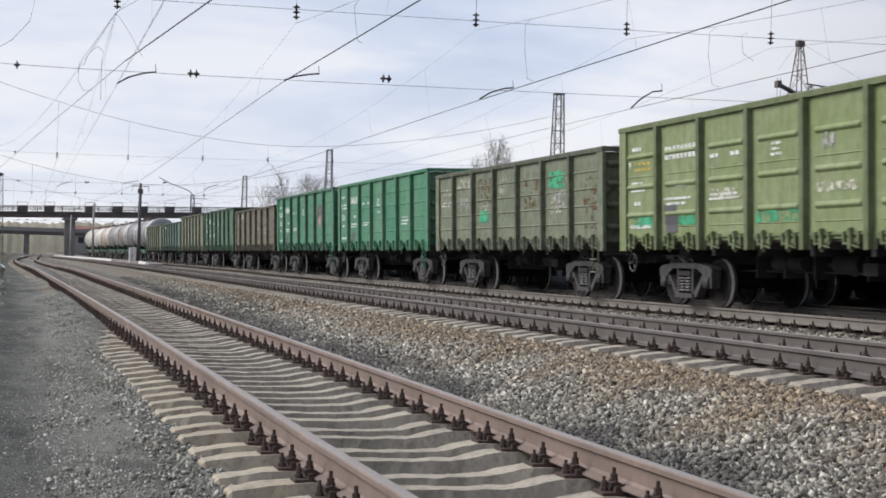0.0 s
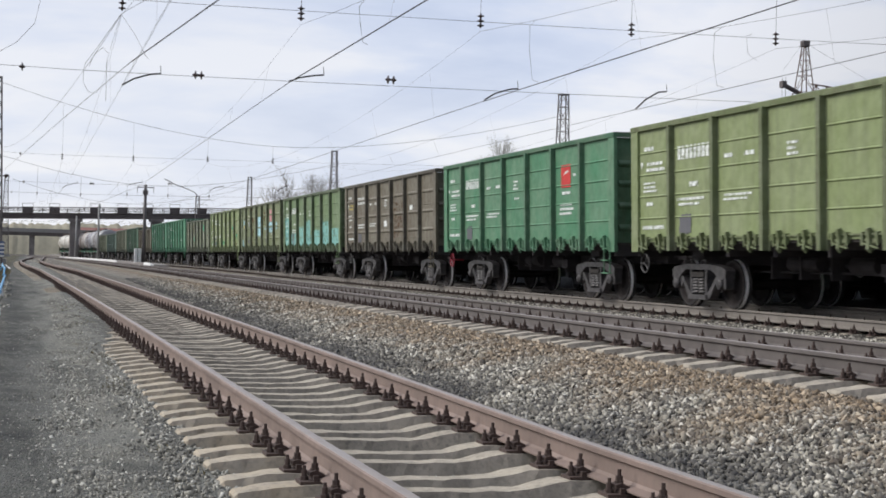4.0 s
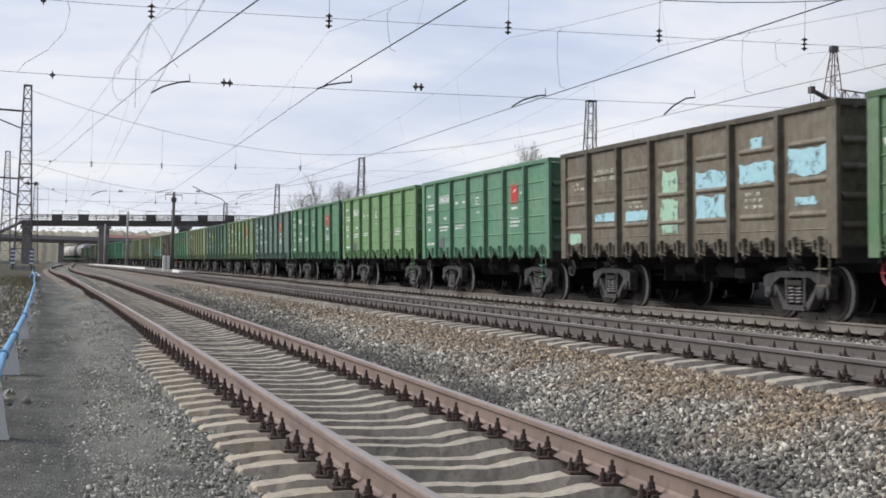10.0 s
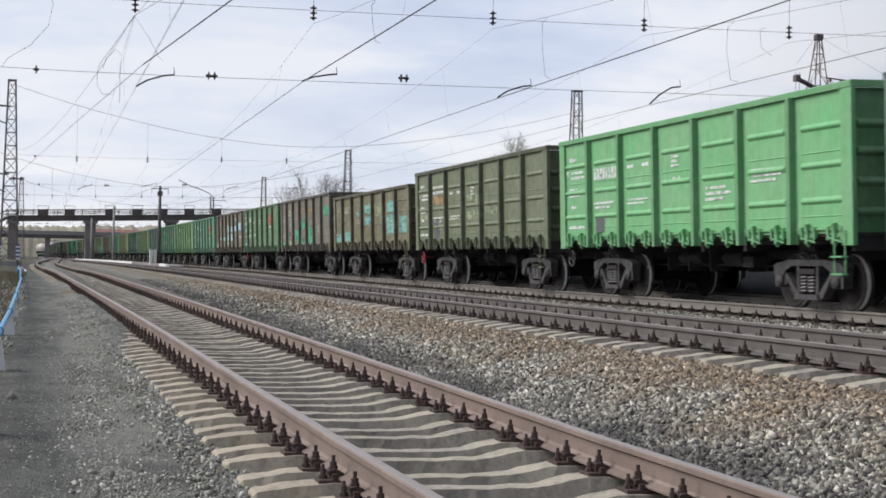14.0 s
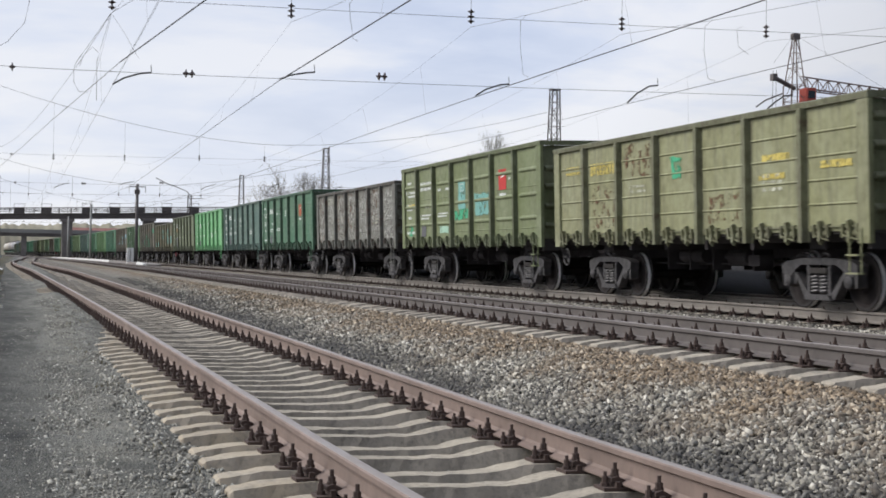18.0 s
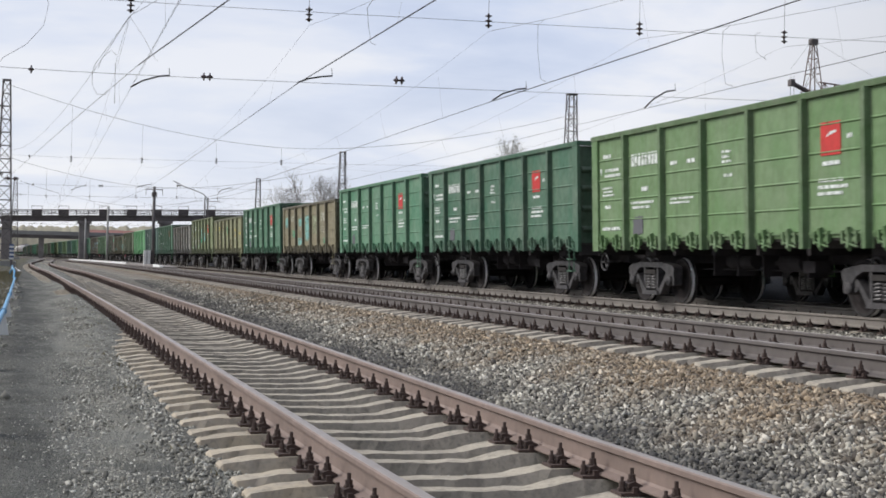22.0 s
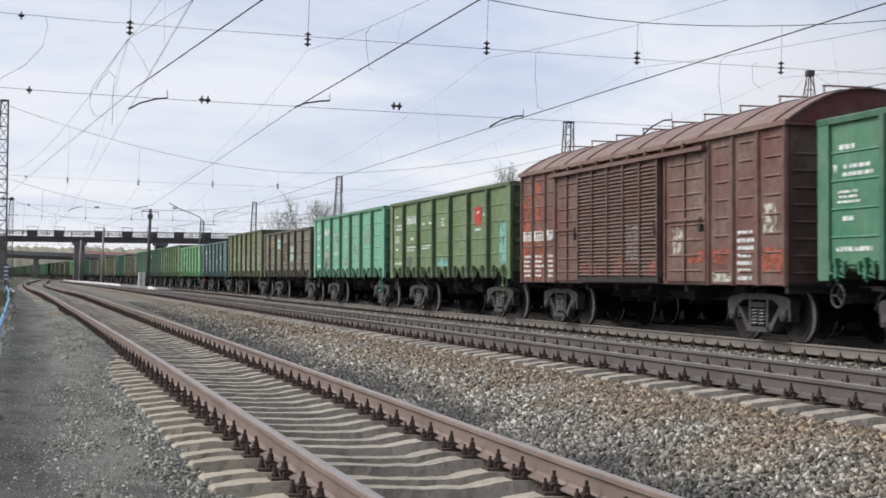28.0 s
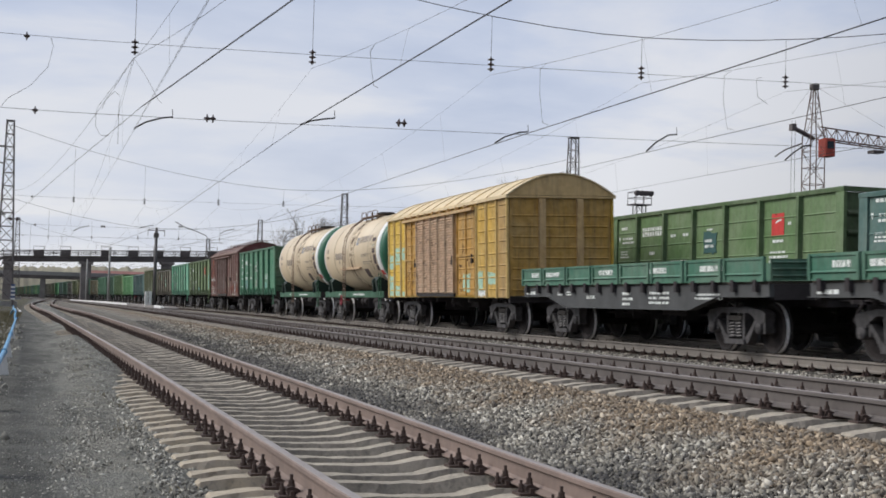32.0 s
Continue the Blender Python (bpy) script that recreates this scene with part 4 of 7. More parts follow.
def bay_y(i):
    """The far edge of bay i, counted from the far end."""
    return GON_HALF - BAY * i


LOGO = {4, 7, 8, 9, 11, 13, 19, 21, 23, 25, 26, 27, 33}
PATCH = {   # material, bay, from and to across the bay (0..1, far to near), lower and upper edge
    -3: [("grey_marking", 5, 0.2, 0.8, 2.5, 3.0), ("pink_marking", 5, 0.3, 0.6, 2.2, 2.9)],
    -1: [("mint_marking", 2, 0.2, 0.7, 1.9, 2.2), ("bare_marking", 3, 0.1, 0.5, 2.55, 3.0), ("bare_marking", 5, 0.3, 0.85, 2.1, 2.5), ("bare_marking", 1, 0.1, 0.8, 2.3, 2.6), ("faded_marking", 0, 0.2, 0.8, 2.4, 2.55),
         ("rust_marking", 4, 0.1, 0.9, 2.2, 2.9), ("rust_marking", 6, 0.3, 0.9, 1.6, 2.8), ("rust_marking", 2, 0.1, 0.9, 2.4, 3.1), ("mint_marking", 5, 0.1, 0.8, 2.6, 3.0)],
    0: [("mint_marking", 3, 0.02, 0.98, 1.60, 1.84), ("mint_marking", 0, 0.3, 0.9, 1.60, 1.82), ("mint_marking", 1, 0.45, 0.95, 1.60, 1.80), ("grey_marking", 1, 0.02, 0.38, 1.60, 2.02), ("mint_marking", 5, 0.25, 0.75, 2.45, 2.65), ("bare_marking", 4, 0.2, 0.45, 2.75, 3.0),
        ("faded_marking", 2, 0.1, 0.85, 2.05, 2.25), ("faded_marking", 4, 0.1, 0.9, 2.05, 2.2), ("mint_marking", 6, 0.1, 0.5, 1.9, 2.2), ("rust_marking", 6, 0.05, 0.4, 1.5, 3.2)],
    1: [("sky_marking", 3, 0.05, 0.85, 1.98, 3.02), ("pink_marking", 5, 0.15, 0.52, 2.70, 3.30), ("sky_marking", 5, 0.02, 0.74, 2.12, 2.66), ("sky_marking", 4, 0.25, 0.68, 2.28, 2.46), ("sky_marking", 0, 0.3, 0.75, 2.66, 2.92),
        ("sky_marking", 0, 0.0, 0.3, 1.40, 1.84), ("sky_marking", 6, 0.15, 0.36, 2.28, 2.62), ("bare_marking", 1, 0.1, 0.9, 2.52, 2.78), ("yellow_marking", 0, 0.3, 0.9, 2.45, 2.58), ("ochre_marking", 2, 0.55, 0.95, 2.55, 2.95),
        ("grey_marking", 1, 0.15, 0.5, 1.6, 1.95), ("grey_marking", 4, 0.55, 0.98, 1.6, 2.1), ("sky_marking", 5, 0.85, 1.0, 2.05, 2.3), ("sky_marking", 0, 0.85, 1.0, 2.0, 2.2), ("rust_marking", 2, 0.0, 0.4, 1.5, 3.0), ("rust_marking", 4, 0.0, 0.9, 2.5, 3.3)],
}
PATCH |= {
    2: [("cyan_marking", 0, 0.0, 1.1, 1.34, 2.75), ("cyan_marking", 1, -0.1, 1.1, 1.34, 2.0), ("cyan_marking", 2, 0.05, 1.1, 1.34, 2.25), ("cyan_marking", 3, -0.1, 0.55, 1.34, 2.5), ("cyan_marking", 3, 0.5, 1.1, 1.34, 1.85),
        ("cyan_marking", 4, -0.1, 0.9, 1.34, 2.05), ("cyan_marking", 5, -0.1, 0.95, 1.34, 2.42), ("cyan_marking", 6, -0.1, 0.9, 1.34, 2.05), ("grey_marking", 1, 0.05, 0.35, 1.7, 2.0)],
    3: [("white_marking", 3, 0.3, 0.6, 2.0, 2.2), ("white_marking", 5, 0.2, 0.45, 2.5, 2.65), ("rust_marking", 4, 0.0, 0.9, 1.6, 2.8)],
}
PATCH |= {
    7: [("blue_marking", 3, 0.25, 0.7, 2.40, 2.95)], 6: [("yellow_marking", 2, -0.05, 0.14, 2.42, 3.0), ("yellow_marking", 2, 0.32, 0.85, 2.42, 2.56), ("yellow_marking", 2, 0.32, 0.46, 2.56, 3.0), ("yellow_marking", 2, 0.72, 0.85, 2.56, 3.0)],
    12: [("pale_mint_marking", 3, 0.2, 0.7, 2.45, 2.90), ("pale_mint_marking", 3, 0.15, 0.7, 1.62, 2.30), ("sky_marking", 4, 0.05, 0.98, 2.44, 2.78), ("sky_marking", 4, 0.05, 0.9, 1.86, 2.30), ("sky_marking", 5, 0.05, 0.95, 2.46, 2.82), ("sky_marking", 5, 0.35, 0.65, 3.05, 3.28),
         ("sky_marking", 6, 0.05, 0.95, 2.52, 2.98), ("sky_marking", 1, 0.1, 0.95, 1.95, 2.14), ("sky_marking", 2, 0.1, 0.95, 1.92, 2.14), ("sky_marking", 6, 0.2, 0.7, 2.0, 2.14), ("pale_mint_marking", 0, 0.2, 0.7, 1.45, 1.7)],
}
PATCH |= {
    14: [("mint_marking", 2, 0.1, 0.9, 1.62, 2.15), ("mint_marking", 3, 0.05, 0.75, 2.15, 2.62), ("mint_marking", 3, 0.05, 0.9, 1.50, 1.75), ("mint_marking", 4, 0.1, 0.9, 1.55, 2.30), ("mint_marking", 6, 0.1, 0.9, 2.65, 3.12), ("bare_marking", 0, 0.2, 0.8, 1.75, 2.2),
         ("bare_marking", 0, 0.25, 0.75, 2.45, 2.85), ("bare_marking", 1, 0.1, 0.8, 2.2, 2.75), ("mint_marking", 0, 0.1, 0.6, 1.4, 1.6), ("ochre_marking", 3, 0.2, 0.9, 3.0, 3.2), ("ochre_marking", 4, 0.1, 0.9, 2.95, 3.15), ("pale_marking", 1, 0.1, 0.9, 1.4, 1.9), ("grey_marking", 1, 0.1, 0.5, 1.7, 2.1)],
    15: [("cyan_marking", 0, 0.05, 1.0, 1.48, 1.82), ("cyan_marking", 1, 0.0, 1.0, 1.52, 1.88), ("cyan_marking", 2, 0.3, 0.6, 2.45, 2.65), ("cyan_marking", 3, 0.1, 0.85, 2.55, 2.90), ("cyan_marking", 3, 0.05, 0.55, 2.08, 2.42), ("blue_marking", 3, 0.6, 1.0, 2.10, 2.42),
         ("cyan_marking", 5, 0.1, 0.85, 2.50, 2.90), ("cyan_marking", 5, 0.05, 0.9, 1.70, 2.42), ("cyan_marking", 6, 0.15, 0.85, 1.75, 2.3), ("pale_marking", 4, 0.1, 0.9, 2.4, 2.9)],
    16: [("ochre_marking", 1, 0.05, 0.8, 2.55, 2.84), ("grey_marking", 1, 0.05, 0.5, 1.65, 2.10), ("bare_marking", 1, 0.45, 0.8, 1.75, 2.02), ("pale_marking", 3, 0.1, 0.8, 2.5, 2.75), ("pale_marking", 3, 0.1, 0.9, 2.0, 2.25), ("pale_marking", 2, 0.1, 0.9, 2.0, 2.15), ("pale_marking", 0, 0.2, 0.8, 2.05, 2.3), ("pale_marking", 4, 0.1, 0.8, 2.1, 2.3)],
}
PATCH |= {
    20: [("bare_marking", b, 0.02, 0.98, z, z + 0.5) for b in range(7) for z in (1.45, 2.05, 2.6)] + [("rust_marking", b, 0.0, 1.0, 1.4, 3.2) for b in (0, 2, 3, 5)],
    21: [("cyan_marking", 3, 0.25, 0.68, 2.2, 3.02), ("mint_marking", 3, 0.0, 0.95, 1.92, 2.2), ("cyan_marking", 4, 0.05, 0.85, 2.02, 2.58), ("pale_mint_marking", 2, 0.2, 0.8, 1.55, 1.75), ("mint_marking", 0, 0.35, 0.65, 1.50, 1.80), ("yellow_marking", 0, 0.3, 0.8, 2.42, 2.52)],
    22: [("mint_marking", 3, 0.3, 0.6, 2.4, 2.8), ("rust_marking", 2, 0.1, 0.9, 2.5, 3.2), ("rust_marking", 1, 0.1, 0.9, 1.5, 2.4), ("rust_marking", 4, 0.1, 0.9, 1.5, 2.0), ("yellow_marking", 5, 0.2, 0.8, 2.50, 2.62), ("yellow_marking", 5, 0.1, 0.7, 2.2, 2.3), ("yellow_marking", 6, 0.2, 0.8, 2.3, 2.42)],
    24: [("cyan_marking", 0, 0.2, 0.9, 2.4, 2.85), ("cyan_marking", 2, 0.2, 0.9, 2.4, 2.75), ("cyan_marking", 3, 0.1, 0.9, 1.7, 2.8), ("faded_marking", 5, 0.2, 0.8, 2.5, 2.9), ("pale_marking", 4, 0.1, 0.9, 2.0, 2.8), ("mint_marking", 1, 0.3, 0.7, 1.9, 2.2), ("mint_marking", 5, 0.5, 0.9, 1.5, 1.75), ("cyan_marking", 2, 0.1, 0.8, 1.5, 1.8)],
}
PATCH |= {
    30: [("pale_marking", b, 0.0, 1.0, 1.42, 2.35) for b in range(1, 6)] + [("bare_marking", 2, 0.1, 0.5, 1.6, 2.2), ("bare_marking", 3, 0.1, 0.9, 1.9, 2.3), ("bare_marking", 4, 0.1, 0.9, 1.6, 2.2), ("bare_marking", 5, 0.1, 0.9, 1.5, 2.4), ("bare_marking", 6, 0.05, 0.85, 1.5, 2.6), ("pale_marking", 2, 0.5, 0.8, 2.4, 3.1), ("yellow_marking", 0, 0.3, 0.7, 2.5, 2.8)],
    31: [("pale_mint_marking", 2, 0.1, 0.7, 2.5, 3.0), ("pale_marking", 1, 0.2, 0.7, 2.0, 2.5), ("pale_mint_marking", 4, 0.1, 0.9, 1.9, 2.6), ("rust_marking", 3, 0.0, 0.9, 1.5, 2.9)],
    32: [("bare_marking", 2, 0.2, 0.8, 2.5, 2.9), ("bare_marking", 4, 0.2, 0.8, 2.0, 2.4), ("bare_marking", 5, 0.2, 0.7, 2.4, 2.9), ("bare_marking", 1, 0.1, 0.9, 1.6, 2.2), ("bare_marking", 3, 0.2, 0.8, 1.6, 1.9)], 33: [("cyan_marking", 6, 0.5, 0.9, 1.5, 2.6), ("cyan_marking", 3, 0.1, 0.9, 1.45, 1.7)],
    29: [("white_marking", 1, 0.3, 0.6, 2.3, 2.42)], 35: [("cyan_marking", 1, 0.15, 0.6, 1.5, 1.95), ("cyan_marking", 5, 0.1, 0.4, 1.5, 1.8), ("bare_marking", 3, 0.1, 0.4, 2.4, 2.8), ("bare_marking", 3, 0.2, 0.9, 1.6, 1.95)],
}


def dress(wagon, order, fresh):
    """The marks painted on one wagon's near side."""
    rnd = random.Random(order + 500)

    def put(mat, bay, a, b, z0, z1, bars=0, rows=1):
        marking(wagon, mat, bay_y(bay) - BAY * (0.10 + 0.80 * b), bay_y(bay) - BAY * (0.10 + 0.80 * a), z0, z1, bars=bars, rows=rows)

    for q in PATCH.get(order, ()):
        put(*q)
    low = 0.24 if order in (17, 28, 29, 31, 15, 22, 24) else 0.0
    ink = "yellow_marking" if order in (22, 31) else "white_marking" if fresh > 0.6 else "faded_marking"
    put(ink, 1, 0.02, 0.95, 2.90 - low, 3.16 - low, 4)
    put("yellow_marking" if order in (0, 3, 30) else ink, 0, 0.3, 0.9, 2.74, 2.98, 2, 2)
    if fresh > 0.6:
        put("white_marking", 0, 0.22, 0.55, 3.16, 3.27, 1)
        put("white_marking", 0, 0.2, 0.75, 2.32, 2.56, 2, 3)
        put("white_marking", 0, 0.3, 0.55, 2.04, 2.14, 1)
        put("white_marking", 0, 0.15, 0.85, 1.56, 1.66, 2)
        put("white_marking", 1, 0.38, 0.62, 2.36, 2.48, 1)
        put("white_marking", 1, 0.0, 0.92, 2.00, 2.20, 4, 2)
        put("white_marking", 2, 0.05, 0.9, 2.04, 2.20, 5, 2)
        put("white_marking", 2, 0.1, 0.3, 2.82, 2.92, 1)
        put("white_marking", 2, 0.6, 0.85, 2.82, 2.92, 1)
        put("grey_marking", 1, 0.08, 0.42, 1.46, 1.82)
        put("white_marking", 3, 0.35, 0.65, 2.72, 3.00, 2, 3)
        # the inverted triangle of the overhaul stencil
        y, z = bay_y(0) - BAY * 0.22, 2.94
        sh = Shape()
        sh.prism([(y + 0.07, z), (y - 0.07, z), (y, z - 0.14)], "x", -1.525, -1.519)
        part("marking", sh.mesh("marking", "white_marking"), wagon)
        if fresh > 0.8:
            put("white_marking", 3, 0.4, 0.65, 2.46, 2.54, 1)
            put("white_marking", 4 if low else 5, 0.12, 0.85, 1.98, 2.30, 4, 3)
            if low:
                put("white_marking", 5, 0.1, 0.9, 2.24, 2.52, 4, 3)
    else:
        put("faded_marking", 5, 0.2, 0.8, 2.0, 2.35, 3, 3)
        put("faded_marking", rnd.choice((2, 4)), 0.2, 0.8, 2.2, 2.4, 3, 2)
    if order in LOGO:
        put("faded_red_marking" if order in (7, 8, 19) else "red_marking", 5, 0.20, 0.60, 2.62, 3.16)
        sh = Shape()
        y = bay_y(5) - BAY * 0.44
        sh.prism([(y + 0.16, 2.92), (y + 0.05, 3.00), (y - 0.14, 3.02), (y - 0.14, 2.98), (y + 0.02, 2.95)], "x", -1.530, -1.5255)
        part("marking", sh.mesh("marking", "white_marking"), wagon)
        put("white_marking", 5, 0.22, 0.62, 2.46, 2.55, 3)
        put("white_marking", 5, 0.72, 0.82, 2.86, 2.96, 1)


# ---- the train ----
def ref_s(t):
    """Where the far end of wagon 0 is at t seconds."""
    return 27.87 + 17.33768 * t - 0.0067267 * t * t


def train_pose(s):
    x, y, th = curve(s, 0.0, K0, K1)
    return Matrix.Translation((x + C3 * math.cos(th), y - C3 * math.sin(th), Z3 + 0.0287)) @ pose(0, 0, 0, 0, 0, -math.degrees(th)) @ pose(0, 0, 0, 0, -2.05, 0)


G = {
    "teal": (0.052, 0.178, 0.098), "pine": (0.043, 0.155, 0.078), "green": (0.034, 0.158, 0.070), "deep": (0.030, 0.118, 0.062), "emerald": (0.018, 0.155, 0.078), "lime": (0.090, 0.168, 0.058), "leaf": (0.095, 0.208, 0.075),
    "bright": (0.105, 0.325, 0.120), "fern": (0.060, 0.148, 0.060), "petrol": (0.045, 0.120, 0.110), "olive": (0.118, 0.145, 0.056), "moss": (0.090, 0.150, 0.056), "khaki": (0.120, 0.110, 0.052), "ochre": (0.160, 0.145, 0.070),
    "brown": (0.088, 0.074, 0.050), "russet": (0.112, 0.100, 0.072), "slate": (0.052, 0.108, 0.088), "dark": (0.026, 0.096, 0.054), "pale": (0.185, 0.195, 0.092), "grey": (0.120, 0.125, 0.105), "mint": (0.100, 0.330, 0.205),
    "yellowgreen": (0.150, 0.205, 0.068), "umber": (0.108, 0.088, 0.056), "sage": (0.098, 0.122, 0.060), "drab": (0.120, 0.142, 0.086), "taupe": (0.128, 0.105, 0.070),
}
# order number, colour, freshness, new make, stamped ribs
TRAIN = []
TRAIN += [(-8, "drab", 0.6, 0, 0), (-7, "slate", 0.7, 0, 0), (-6, "drab", 0.6, 1, 0), (-5, "dark", 0.7, 1, 0), (-4, "umber", 0.4, 0, 0), (-3, "emerald", 0.75, 1, 0), (-2, "emerald", 0.9, 1, 0)]
TRAIN += [(-1, "drab", 0.5, 0, 0), (0, "yellowgreen", 0.75, 1, 1), (1, "olive", 0.5, 1, 1), (2, "moss", 0.65, 1, 0), (3, "brown", 0.7, 1, 1), (4, "green", 0.85, 1, 0), (5, "yellowgreen", 0.8, 1, 0)]
TRAIN += [(6, "dark", 0.9, 1, 0), (7, "lime", 0.9, 1, 0), (8, "slate", 0.85, 1, 0), (9, "green", 0.9, 1, 0), (10, "leaf", 0.9, 1, 0), (11, "teal", 0.92, 1, 0), (12, "umber", 0.5, 1, 1), (13, "fern", 0.8, 1, 0)]
TRAIN += [(14, "russet", 0.5, 1, 0), (15, "khaki", 0.4, 0, 0), (16, "sage", 0.68, 1, 1), (17, "bright", 0.95, 1, 1), (18, "slate", 0.85, 1, 0), (19, "deep", 0.8, 1, 0), (20, "grey", 0.35, 0, 0)]
TRAIN += [(21, "olive", 0.75, 1, 1), (22, "pale", 0.55, 0, 0), (23, "deep", 0.92, 1, 0), (24, "ochre", 0.52, 0, 0), (25, "pine", 0.92, 1, 0), (26, "dark", 0.9, 1, 0), (27, "lime", 0.85, 1, 0)]
TRAIN += [(28, "bright", 0.95, 0, 0), (29, "petrol", 0.9, 0, 0), (30, "olive", 0.55, 1, 1), (31, "taupe", 0.45, 0, 1), (32, "mint", 0.8, 1, 0), (33, "lime", 0.75, 1, 0), (35, "emerald", 0.85, 1, 0)]
WORDS = {"teal": "teal-green", "pine": "pine-green", "green": "deep green", "deep": "dark green", "emerald": "emerald-green", "lime": "light green", "leaf": "leaf-green", "bright": "bright green", "fern": "fern-green", "petrol": "dark blue-green",
         "olive": "olive-green", "moss": "mossy green", "khaki": "khaki", "ochre": "ochre-brown", "brown": "brown", "russet": "greyish brown", "slate": "blue-grey", "dark": "dark green", "pale": "pale olive", "grey": "bare grey", "mint": "mint-green",
         "yellowgreen": "yellow-green", "umber": "dark olive-brown", "sage": "sage-green", "drab": "drab grey-green", "taupe": "grey-brown"}
MOVING = []      # wagon and how far its middle lies behind the far end of wagon 0
for order, name, fresh, new_type, stamped in TRAIN:
    grey = sum(G[name]) / 3
    col = [(0.88 * c + 0.12 * grey) * random.uniform(1.28, 1.40) for c in G[name]]
    state = "clean" if fresh > 0.85 else "dusty" if fresh > 0.6 else "rust-stained" if fresh > 0.4 else "scuffed, rusty"
    wag = gondola((*col, fresh), 3.70 if new_type else 3.40, "stamp" if stamped else "seam", f"{state} {WORDS[name]} open-top freight wagon rolling in the train")
    back = 494.16 if order == 35 else 13.92 * order + GON_HALF
    MOVING.append((wag, back))
    if order in (4, 13, 16, 29):
        for o in wag.children:
            if o.name.startswith("handwheel"):
                o.data = RED_HANDWHEEL
    dress(wag, order, fresh)

# ---- covered wagons ----
BOX_HALF, BOX_W, EAVE = 6.74, 1.50, 3.80
BOX_FRAME = underframe_mesh(6.68, 1.12)


def box_y(u):
    return BOX_HALF - 2 * BOX_HALF * u


def ribbed_panel(y0, y1, z0, z1, rows, depth=0.024, inset=0.10):
    """A sheet between two posts with short pressed ridges, centred on its own middle."""
    return pressed((y0 - y1) / 2, z0, z1, [(z0 + (z1 - z0) * (i + 0.7) / (rows + 0.4), depth, 0.030) for i in range(rows)], inset)


